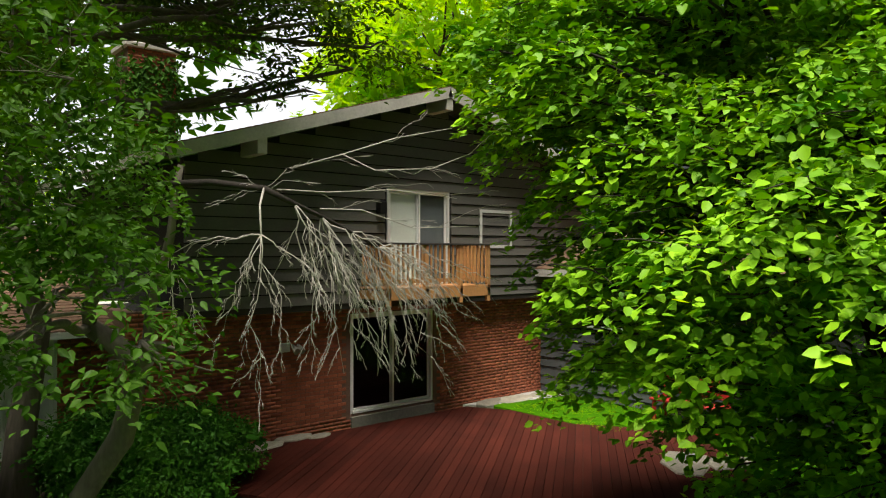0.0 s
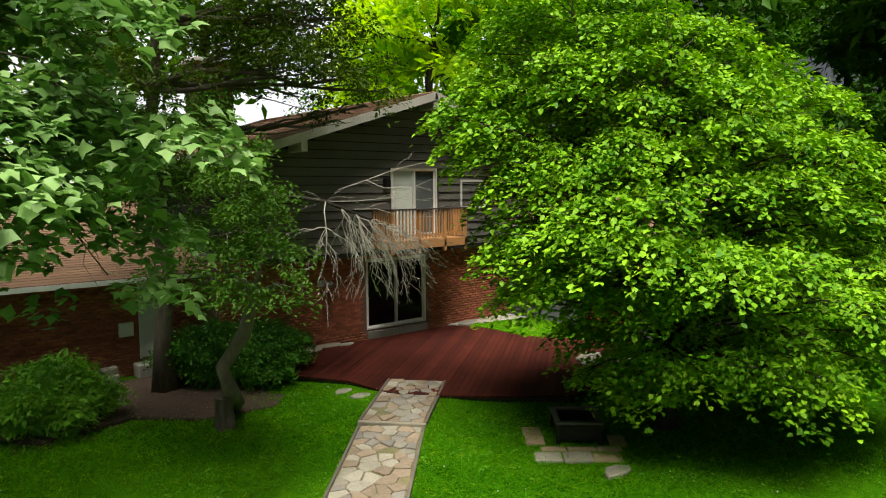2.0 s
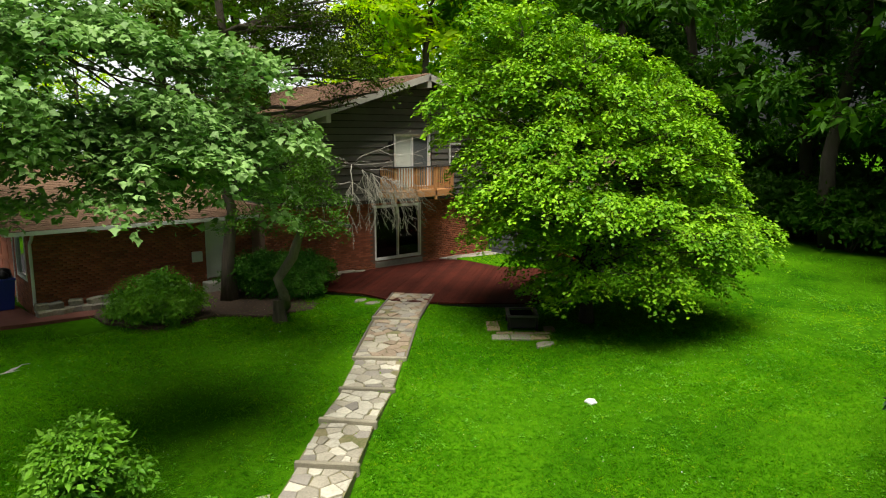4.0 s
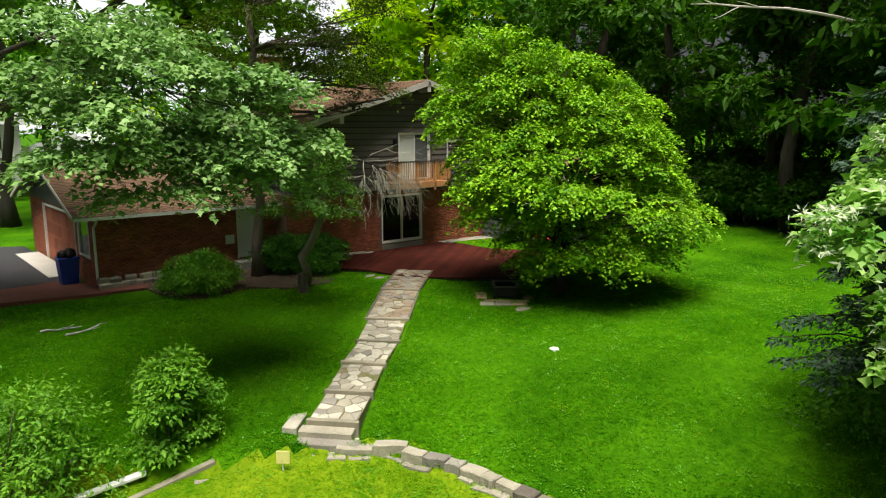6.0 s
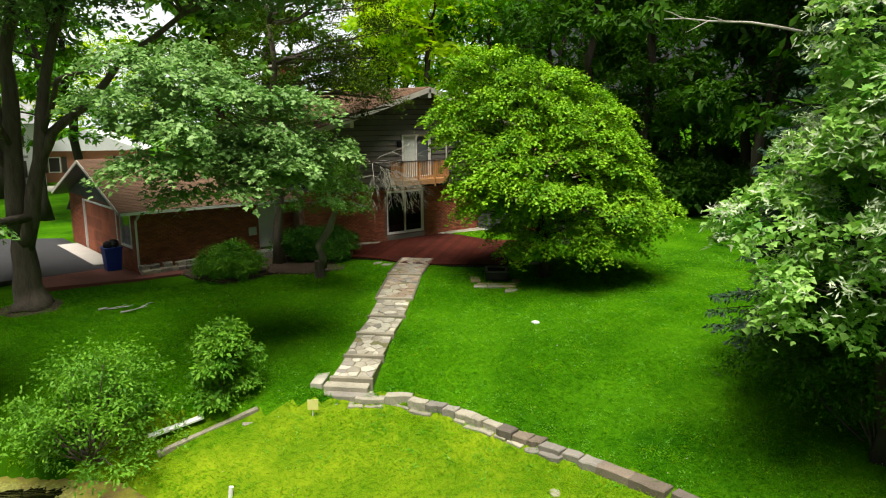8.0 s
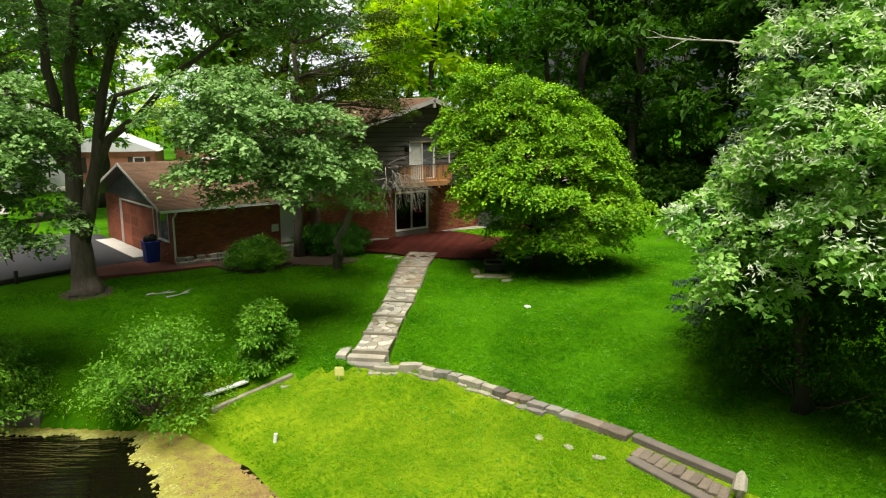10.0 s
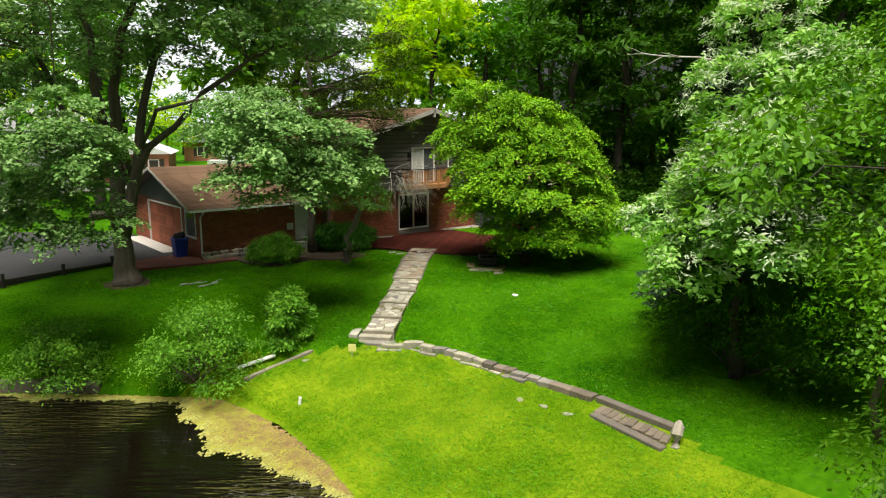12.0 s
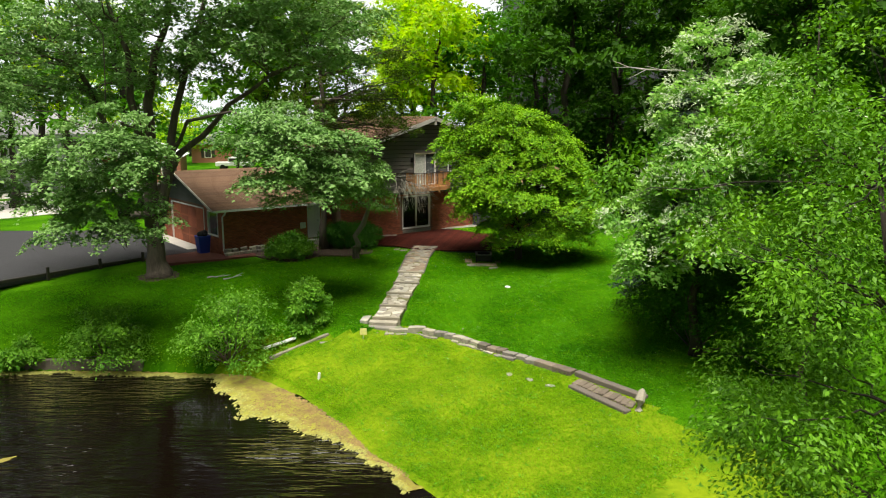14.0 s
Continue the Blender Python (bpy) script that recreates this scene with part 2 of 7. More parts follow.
def box(bm, x0, x1, y0, y1, z0, z1, bevel=0.0, m=None):
    """A block between the given bounds, with chamfered edges."""
    c = Matrix.Translation(((x0 + x1) / 2, (y0 + y1) / 2, (z0 + z1) / 2)) @ Matrix.Diagonal((x1 - x0, y1 - y0, z1 - z0, 1))
    r = bmesh.ops.create_cube(bm, size=1, matrix=(m @ c) if m else c)
    if bevel:
        edges = {e for v in r["verts"] for e in v.link_edges}
        bmesh.ops.bevel(bm, geom=list(edges), offset=bevel, segments=1, affect="EDGES", profile=0.5)
    return bm


def block(x0, x1, y0, y1, z0, z1, bevel=0.0, m=None):
    return box(bmesh.new(), x0, x1, y0, y1, z0, z1, bevel, m)


def prism(points, z0, z1, bevel=0.0):
    """An upright prism over a polygon of (x, y)."""
    bm = bmesh.new()
    lo = [bm.verts.new((x, y, z0)) for x, y in points]
    hi = [bm.verts.new((x, y, z1)) for x, y in points]
    bm.faces.new(lo[::-1])
    top = bm.faces.new(hi)
    k = len(points)
    for i in range(k):
        bm.faces.new((lo[i], lo[(i + 1) % k], hi[(i + 1) % k], hi[i]))
    bmesh.ops.recalc_face_normals(bm, faces=bm.faces[:])
    if bevel:
        bmesh.ops.bevel(bm, geom=list(top.edges), offset=bevel, segments=1, affect="EDGES", profile=0.5)
    return bm


def slab(corners, thick):
    """A plate with four corners (its top face), of the given thickness downwards along its normal."""
    bm = bmesh.new()
    c = [Vector(p) for p in corners]
    nrm = (c[1] - c[0]).cross(c[2] - c[0]).normalized()
    if nrm.z < 0:
        nrm = -nrm
    a = [bm.verts.new(p) for p in c]
    b = [bm.verts.new(p - nrm * thick) for p in c]
    bm.faces.new(a)
    bm.faces.new(b[::-1])
    for i in range(4):
        bm.faces.new((a[i], b[i], b[(i + 1) % 4], a[(i + 1) % 4]))
    bmesh.ops.recalc_face_normals(bm, faces=bm.faces[:])
    return bm


def tube(bm, points, radii, sides=7):
    """A tapered limb through the points."""
    rings = []
    for i, p in enumerate(points):
        p = Vector(p)
        d = Vector(points[min(i + 1, len(points) - 1)]) - Vector(points[max(i - 1, 0)])
        d.normalize()
        u = d.cross(Vector((0.31, 0.17, 0.93)))
        if u.length < 0.05:
            u = d.cross(Vector((1, 0, 0)))
        u.normalize()
        w = d.cross(u)
        rings.append([bm.verts.new(p + (u * math.cos(a) + w * math.sin(a)) * radii[i]) for a in [2 * math.pi * k / sides for k in range(sides)]])
    for a, b in zip(rings, rings[1:]):
        for k in range(sides):
            bm.faces.new((a[k], a[(k + 1) % sides], b[(k + 1) % sides], b[k]))
    bm.faces.new(rings[0][::-1])
    bm.faces.new(rings[-1])
    return bm


def limb(rng, start, end, bend=0.12, steps=6, sag=0.0):
    """Points of a crooked limb from start to end."""
    s, e = Vector(start), Vector(end)
    size = (e - s).length * bend
    pts = []
    off = Vector((0, 0, 0))
    for i in range(steps + 1):
        u = i / steps
        if 0 < i < steps:
            off = off * 0.5 + Vector((rng.uniform(-1, 1), rng.uniform(-1, 1), rng.uniform(-0.6, 0.6))) * size * 0.6
        else:
            off = Vector((0, 0, 0))
        pts.append(s.lerp(e, u) + off + Vector((0, 0, sag * 4 * u * (1 - u))))
    return pts


def raw_mesh(name, verts, faces, material, parent=None):
    """A mesh from an (n, 3) array and an (m, k) array of corners."""
    me = bpy.data.meshes.new(name)
    k = faces.shape[1]
    me.vertices.add(len(verts))
    me.vertices.foreach_set("co", np.ascontiguousarray(verts, dtype=np.float32).ravel())
    me.loops.add(faces.size)
    me.loops.foreach_set("vertex_index", np.ascontiguousarray(faces, dtype=np.int32).ravel())
    me.polygons.add(len(faces))
    me.polygons.foreach_set("loop_start", np.arange(0, faces.size, k, dtype=np.int32))
    me.update(calc_edges=True)
    me.materials.append(material)
    ob = new(name, me)
    if parent:
        ob.parent = parent
    return ob


LEAF_SHAPE = np.array([(0, 0, 0), (0.21, 0.20, 0.05), (0.29, 0.47, 0.05), (0.15, 0.80, -0.03), (0, 1.08, -0.16), (-0.15, 0.80, -0.03), (-0.29, 0.47, 0.05), (-0.21, 0.20, 0.05)])
LEAF_FACES = np.array([(0, 1, 2), (0, 2, 3), (0, 3, 4), (0, 4, 5), (0, 5, 6), (0, 6, 7)])
LEAF_LOBED = np.array([(0, 0, 0), (0.52, 0.28, -0.04), (0.26, 0.58, 0.03), (0, 1.02, -0.12), (-0.26, 0.58, 0.03), (-0.52, 0.28, -0.04)])
LOBED_FACES = np.array([(0, 1, 2), (0, 2, 3), (0, 3, 4), (0, 4, 5)])
LEAF_SIMPLE = np.array([(0, 0, 0), (0.25, 0.40, 0.03), (0, 1.1, -0.12), (-0.25, 0.40, 0.03)])
SIMPLE_FACES = np.array([(0, 1, 2), (0, 2, 3)])
LEAF_OVAL = np.array([(0, 0, 0), (0.36, 0.32, 0.05), (0.28, 0.72, -0.02), (0, 1.06, -0.15), (-0.28, 0.72, -0.02), (-0.36, 0.32, 0.05)])
OVAL_FACES = np.array([(0, 1, 2), (0, 2, 3), (0, 3, 4), (0, 4, 5)])
LEAF_NARROW = np.array([(0, 0, 0), (0.12, 0.45, -0.03), (0, 1.0, -0.10), (-0.12, 0.45, -0.03)])


def leaves(name, rng, places, outward, size, material, parent=None, shape="full", droop=0.35, up=0.9, spread=0.5):
    """One leaf at each place: facing up and outward, turned at random."""
    n_ = len(places)
    shp, fcs = {"full": (LEAF_SHAPE, LEAF_FACES), "simple": (LEAF_SIMPLE, SIMPLE_FACES), "lobed": (LEAF_LOBED, LOBED_FACES), "narrow": (LEAF_NARROW, SIMPLE_FACES), "oval": (LEAF_OVAL, OVAL_FACES)}[shape]
    normal = outward * (1 - up) + np.array((0, 0, up)) + rng.normal(0, spread, (n_, 3))
    normal /= np.linalg.norm(normal, axis=1)[:, None]
    along = rng.normal(0, 1, (n_, 3)) * 0.7 + outward * 0.8 - np.array((0, 0, droop))
    along -= normal * (along * normal).sum(1)[:, None]
    along /= np.linalg.norm(along, axis=1)[:, None] + 1e-9
    side = np.cross(along, normal)
    s = size * rng.uniform(0.6, 1.25, n_)
    v = (places[:, None, :] + s[:, None, None] * (side[:, None, :] * shp[None, :, 0, None] + along[:, None, :] * shp[None, :, 1, None] + normal[:, None, :] * shp[None, :, 2, None]))
    f = (np.arange(n_) * len(shp))[:, None, None] + fcs[None]
    return raw_mesh(name, v.reshape(-1, 3), f.reshape(-1, 3), material, parent)


def sprays(rng, lobes, per_lobe, leaves_each, flat=0.35, radius=0.5, shell=0.75):
    """Leaf places in drooping caps spread over the lobes (x, y, z, rx, ry, rz) of a crown, mostly near their upper and outer side."""
    places, out = [], []
    vol = [rx * ry + ry * rz + rx * rz for *_, rx, ry, rz in lobes]
    mean = sum(vol) / len(vol)
    for (cx, cy, cz, rx, ry, rz), w in zip(lobes, vol):
        k = max(3, int(per_lobe * min(1.6, w / mean)))
        d = rng.normal(0, 1, (k, 3))
        d /= np.linalg.norm(d, axis=1)[:, None]
        low = d[:, 2] < -0.45
        d[low, 2] *= -0.6
        rad = np.where(rng.random(k) < shell, rng.uniform(0.82, 1.06, k), rng.uniform(0.35, 0.85, k))
        c = np.array((cx, cy, cz)) + d * rad[:, None] * np.array((rx, ry, rz))
        sz = radius * rng.uniform(0.55, 1.35, k)
        cnt = np.maximum(4, (leaves_each * rng.uniform(0.6, 1.4, k)).astype(int))
        idx = np.repeat(np.arange(k), cnt)
        n_ = len(idx)
        a, q = rng.uniform(0, 2 * math.pi, n_), np.sqrt(rng.random(n_)) * rng.choice((0.75, 1.0, 1.2), n_)
        p = np.stack([np.cos(a) * q, np.sin(a) * q, rng.normal(0, 0.4, n_) * flat - 0.5 * q ** 2], -1)
        p[:, :2] += d[idx, :2] * 0.35
        places.append(c[idx] + p * sz[idx][:, None])
        o = d[idx] * 0.5 + p * np.array((1, 1, 0.3))
        out.append(o / (np.linalg.norm(o, axis=1)[:, None] + 1e-6))
    return np.concatenate(places), np.concatenate(out)


def shelf_leaves(rng, shelves, density, thick=0.07):
    """Leaf places on drooping shelves (x, y, z, outward angle, length, width), full at the rim and hanging over it."""
    places, out = [], []
    for x, y, z, a, ln, wd in shelves:
        k = int(density * ln * wd)
        r_, t_ = rng.uniform(-1, 1, k), rng.uniform(-1, 1, k)
        rim = 1 + 0.18 * np.sin(5 * t_ + x * 9) + 0.12 * np.sin(13 * t_ + y * 7)
        keep = r_ ** 2 + t_ ** 2 < rim ** 2
        r_, t_ = r_[keep], t_[keep]
        q = np.clip(r_, -0.4, 1.3)
        h = z - 0.34 * ln * np.maximum(q, 0) ** 2.2 - 0.16 * wd * t_ ** 2 + rng.normal(0, thick, len(r_)) + 0.06 * np.sin(7 * r_ + 5 * t_ + z)
        c, s_ = math.cos(a), math.sin(a)
        places.append(np.stack([x + c * r_ * ln / 2 - s_ * t_ * wd / 2, y + s_ * r_ * ln / 2 + c * t_ * wd / 2, h], -1))
        o = np.stack([c * (0.5 + r_) - s_ * t_ * 0.6, s_ * (0.5 + r_) + c * t_ * 0.6, -0.15 * np.ones(len(r_))], -1)
        out.append(o / np.linalg.norm(o, axis=1)[:, None])
    return np.concatenate(places), np.concatenate(out)


def caps(rng, lobes, per_lobe, size=(0.7, 1.15)):
    """Drooping shelves round the upper and outer side of each lobe of a crown."""
    out = []
    mean = sum(lobe[3] for lobe in lobes) / len(lobes)
    for cx, cy, cz, rx, ry, rz in lobes:
        for i in range(max(3, int(per_lobe * min(1.8, (rx / mean) ** 1.3)))):
            a, h = rng.uniform(0, 2 * math.pi), rng.uniform(-0.75, 1.0)
            q = math.sqrt(1 - h * h) * rng.uniform(0.7, 1.0)
            ln = rng.uniform(*size) * min(1.3, max(0.55, rx))
            out.append((cx + rx * q * math.cos(a), cy + ry * q * math.sin(a), cz + rz * h, a, ln, ln * rng.uniform(0.6, 0.95)))
    return out


def nearest(nodes, end):
    """The node of a tree's skeleton from which a limb to end grows best."""
    return min(range(len(nodes)), key=lambda i: (nodes[i][0] - end).length + 2.0 * max(0, nodes[i][0].z - end.z))


def tree(name, seed, base, trunk_top, trunk_r, lobes, leaf, bark, label, category="tree", per_lobe=60, each=40, leaf_size=0.11, shape="full",
         radius=0.5, flat=0.35, stems=(), paths=(), shell=0.75, droop=0.35, up=0.9, spread=0.5, group="", lean=0.1, core=0.0, twigs=3, tips=None, density=0, cap=(0.7, 1.15), high=None):
    """A tapered trunk with stems, a limb to every lobe of the crown with side limbs, and leaves in sprays."""
    rng, r = np.random.default_rng(seed), random.Random(seed)
    ob = empty(name, *base)
    inv = Vector(base)
    bm = bmesh.new()
    fork = limb(r, (0, 0, -0.2), Vector(trunk_top) - inv, lean * 0.5, 7)
    radii = [trunk_r * ((1.65, 1.12)[i] if i < 2 else 1.0 - 0.4 * i / 7) for i in range(8)]
    tube(bm, fork, radii, 20)
    for v in bm.verts:
        c = Vector(fork[0]).lerp(Vector(fork[-1]), min(1, max(0, (v.co.z - fork[0].z) / max(0.1, fork[-1].z - fork[0].z))))
        a = math.atan2(v.co.y - c.y, v.co.x - c.x)
        k = 1 + (0.07 + 0.16 * math.exp(-(v.co.z + 0.2) / 0.5)) * math.sin(5 * a + seed) * 0.7 + 0.04 * math.sin(11 * a + v.co.z)
        v.co.x, v.co.y = c.x + (v.co.x - c.x) * k, c.y + (v.co.y - c.y) * k
    nodes = [(fork[i], radii[i]) for i in (4, 5, 6, 7)]
    first = list(nodes)
    for end in stems:
        end = Vector(end) - inv
        k = r.randrange(1, len(first))
        a = limb(r, first[k][0], end, 0.06, 7)
        r0 = first[k][1] * r.uniform(0.62, 0.78)
        rr_ = [r0 * (1 - 0.6 * q / 7) for q in range(8)]
        tube(bm, a, rr_, 8)
        nodes += [(a[q], rr_[q]) for q in range(2, 8)]
    for r0, r1, line in paths:
        line = [Vector(p) - inv for p in line]
        a = []
        for p, q in zip(line, line[1:]):
            a += [p, p.lerp(q, 0.5) + Vector((r.uniform(-1, 1), r.uniform(-1, 1), 0)) * (q - p).length * 0.04]
        a.append(line[-1])
        rr_ = [r0 + (r1 - r0) * q / (len(a) - 1) for q in range(len(a))]
        tube(bm, a, rr_, 9)
        nodes += list(zip(a, rr_))[2:]
    trunk_nodes = list(nodes)
    for cx, cy, cz, rx, ry, rz in lobes:
        end = Vector((cx, cy, cz)) - inv
        k = nearest(trunk_nodes, end)
        a = limb(r, trunk_nodes[k][0], end, 0.1, 6, 0.03 * (end - trunk_nodes[k][0]).length)
        r0 = min(trunk_nodes[k][1] * 0.6, 0.02 + 0.018 * (end - trunk_nodes[k][0]).length)
        tube(bm, a, [r0 * (1 - 0.7 * q / 6) for q in range(7)], 6)
        for _ in range(twigs + int(max(rx, ry))):
            d = Vector((r.gauss(0, 1), r.gauss(0, 1), r.gauss(0.2, 0.7))).normalized()
            e = end + Vector((d.x * rx, d.y * ry, d.z * rz)) * 0.85
            tube(bm, limb(r, a[r.choice((3, 4, 5, 6))], e, 0.14, 4), [r0 * 0.3 * (1 - 0.8 * q / 4) for q in range(5)], 5)
    part("trunk", bm, bark, ob, smooth=True)
    local = [(cx - base[0], cy - base[1], cz - base[2], rx, ry, rz) for cx, cy, cz, rx, ry, rz in lobes]
    if high:
        p, o = shelf_leaves(rng, caps(rng, [lobe for lobe in local if lobe[2] + base[2] > high[0]], per_lobe, cap), high[1])
        leaves("upper_crown", rng, p, o, high[2], leaf, ob, shape, droop, up, spread)
        local = [lobe for lobe in local if lobe[2] + base[2] <= high[0]]
    if density:
        p, o = shelf_leaves(rng, caps(rng, local, per_lobe, cap), density)
    else:
        p, o = sprays(rng, local, per_lobe, each, flat, radius, shell)
    leaves("crown", rng, p, o, leaf_size, leaf, ob, shape, droop, up, spread)
    if core:
        p, o = sprays(rng, [(x, y, z, a * 0.75, b * 0.75, c * 0.7) for x, y, z, a, b, c in local], per_lobe * 0.5, each * 0.6, 0.6, radius, 0.3)
        leaves("inner_leaves", rng, p, o, leaf_size * core, leaf, ob, "simple", droop, 0.6, 0.6)
    if tips:
        p, o = sprays(rng, [(x, y, z, a * 1.08, b * 1.08, c * 1.15) for x, y, z, a, b, c in local], tips[1], 16, 0.5, 0.2, 1.0)
        leaves("young_foliage", rng, p, o, leaf_size, tips[0], ob, "narrow", -0.3, 0.6, 0.5)["label"] = "silvery young leaves at the branch tips"
    tagged(ob, label, category, group)
    return ob


def layered_tree(name, seed, base, top, trunk_r, tiers_, leaf, bark, label, step=0.5, spacing=0.9, size=(0.8, 1.5), density=420, leaf_size=0.07, shape="simple"):
    """A slim tree with level fans of small leaves; tiers_ lists (height, reach)."""
    rng, r = np.random.default_rng(seed), random.Random(seed)
    ob = empty(name, *base)
    inv = Vector(base)
    bm = bmesh.new()
    stem = limb(r, (0, 0, -0.2), Vector(top) - inv, 0.03, 9)
    tube(bm, stem, [trunk_r * (1.3 if i == 0 else 1 - 0.09 * i) for i in range(10)], 10)
    shelves, z = [], tiers_[0][0]
    while z < tiers_[-1][0]:
        reach = np.interp(z, [q[0] for q in tiers_], [q[1] for q in tiers_])
        f = min(1, max(0, (z - base[2] + 0.2) / (top[2] - base[2] + 0.2)))
        axis_ = stem[min(9, int(f * 9))]
        for ring in (0.85, 0.45):
            count = max(2, int(2 * math.pi * reach * ring / spacing))
            phase = r.uniform(0, 6.28)
            for i in range(count):
                a = phase + 2 * math.pi * (i + r.uniform(-0.3, 0.3)) / count
                q = reach * ring * r.uniform(0.75, 1.12)
                zz = z - base[2] + r.uniform(-0.4, 0.4)
                if noise.noise((q * math.cos(a) * 0.6 + seed, q * math.sin(a) * 0.6, zz * 0.6)) < -0.12:
                    continue
                sh = (axis_.x + q * math.cos(a), axis_.y + q * math.sin(a), zz, a + r.uniform(-0.4, 0.4), r.uniform(*size), r.uniform(*size) * 0.6)
                shelves.append(sh)
                line = limb(r, (axis_.x, axis_.y, max(0.3, zz - r.uniform(0.1, 0.7) * q)), (sh[0] + 0.2 * math.cos(a), sh[1] + 0.2 * math.sin(a), zz - 0.05), 0.12, 4)
                r0 = 0.004 + 0.0035 * q
                tube(bm, line, [r0 * (1 - 0.7 * j / 4) for j in range(5)], 5)
        z += step
    part("trunk", bm, bark, ob, smooth=True)
    p, o = shelf_leaves(rng, shelves, density, 0.14)
    leaves("crown", rng, p, o, leaf_size, leaf, ob, shape, 0.35, 0.78, 0.42)
    return tagged(ob, label, "tree")


def bush(name, seed, base, lobes, leaf, label, category="shrub", per_lobe=60, each=30, leaf_size=0.07, shape="simple", radius=0.3, group="", up=0.7, core=2.0):
    """Stems from the ground to every lobe, and leaves in sprays."""
    rng, r = np.random.default_rng(seed), random.Random(seed)
    ob = empty(name, *base)
    inv = Vector(base)
    bm = bmesh.new()
    for cx, cy, cz, rx, ry, rz in lobes:
        end = Vector((cx, cy, cz)) - inv
        tube(bm, limb(r, (r.uniform(-0.12, 0.12), r.uniform(-0.12, 0.12), -0.1), end, 0.1, 4), [0.03, 0.026, 0.02, 0.014, 0.008], 5)
    part("trunk", bm, BARK, ob, smooth=True)
    local = [(cx - base[0], cy - base[1], cz - base[2], rx, ry, rz) for cx, cy, cz, rx, ry, rz in lobes]
    p, o = sprays(rng, local, per_lobe, each, 0.7, radius, 0.85)
    leaves("foliage", rng, p, o, leaf_size, leaf, ob, shape, 0.2, up, 0.6)
    if core:
        p, o = sprays(rng, [(x, y, z, a * 0.7, b * 0.7, c * 0.7) for x, y, z, a, b, c in local], per_lobe * 0.4, each * 0.5, 0.8, radius, 0.3)
        leaves("inner_leaves", rng, p, o, leaf_size * core, leaf, ob, "simple", 0.2, 0.5, 0.7)
    return tagged(ob, label, category, group)


def spruce(name, seed, base, height, reach, leaf, label):
    """A conical evergreen: whorls of drooping fronds set with needles."""
    rng, r = np.random.default_rng(seed), random.Random(seed)
    ob = empty(name, *base)
    bm = bmesh.new()
    tube(bm, [(0, 0, -0.2), (0, 0, height * 0.5), (0, 0, height)], [0.2, 0.12, 0.02], 8)
    places, out = [], []
    z = 1.5
    while z < height - 0.2:
        ln = reach * (1 - z / height) ** 0.8 + 0.2
        for k in range(9):
            a = r.uniform(0, 2 * math.pi)
            d = Vector((math.cos(a), math.sin(a), 0))
            tip = d * ln * r.uniform(0.8, 1.1) + Vector((0, 0, z - 0.12 * ln))
            line = [Vector((0, 0, z)), d * ln * 0.5 + Vector((0, 0, z + 0.02 * ln)), tip]
            tube(bm, line, [0.025, 0.016, 0.006], 4)
            cnt = int(95 * ln + 25)
            u = rng.uniform(0.15, 1.0, cnt)
            side = np.array((-d.y, d.x, 0))
            w = rng.uniform(-1, 1, cnt) * 0.28 * ln * (1 - u * 0.75)
            p = np.array(d)[None] * (u * ln)[:, None] + side[None] * w[:, None]
            p[:, 2] = z - 0.12 * ln * u ** 2 - np.abs(w) * 0.35 + rng.normal(0, 0.03, cnt)
            places.append(p)
            o_ = np.array(d)[None] * 0.7 + side[None] * np.sign(w)[:, None] * 0.6
            out.append(o_ / np.linalg.norm(o_, axis=1)[:, None])
        z += 0.30 + 0.02 * z
    part("trunk", bm, BARK_DARK, ob)
    leaves("needles", rng, np.concatenate(places), np.concatenate(out), 0.13, leaf, ob, "simple", 0.15, 0.6, 0.35)
    return tagged(ob, label, "spruce")


# ---- lie of the land ----
BANK = [(-60, 30), (-30, 3.5), (-23, -2.9), (-18.6, -6.7), (-15.6, -9.4), (-13.2, -11.0), (-11.6, -11.9), (-10.4, -12.6), (-9.4, -13.6), (-8.7, -15.2), (-8.2, -17.5), (-7.8, -20.2), (-7.9, -23.0), (-9.5, -30), (-14, -45), (-30, -80)]
SHORE = [(-60, 28.5), (-30, 2.2), (-22.8, -4.2), (-19, -7.2), (-17, -9.2), (-15.2, -11), (-14.7, -14), (-14.9, -17), (-15.3, -19), (-15.3, -21), (-15.5, -24), (-17, -30), (-22, -45), (-40, -80)]
WATER_Z = -2.63
STEPS = [(-1.75, -4.55), (-3.74, -6.30), (-5.84, -8.50), (-6.97, -9.65), (-8.0, -10.5), (-9.08, -11.52), (-10.02, -12.35)]
FALL = [-0.22, -0.30, -0.45, -0.60, -0.76, -1.0, -1.32]      # lawn beside the path, at each step


def beyond(px, py, line):
    """Signed distance from a line; positive on the house's side."""
    best = np.full(np.shape(px), 1e9)
    side = np.zeros(np.shape(px))
    for (ax, ay), (bx, by) in zip(line, line[1:]):
        dx, dy = bx - ax, by - ay
        u = np.clip(((px - ax) * dx + (py - ay) * dy) / (dx * dx + dy * dy), 0, 1)
        d = np.hypot(px - ax - u * dx, py - ay - u * dy)
        near = d < best
        best = np.where(near, d, best)
        side = np.where(near, dx * (py - ay) - dy * (px - ax), side)
    return np.where(side > 0, best, -best)


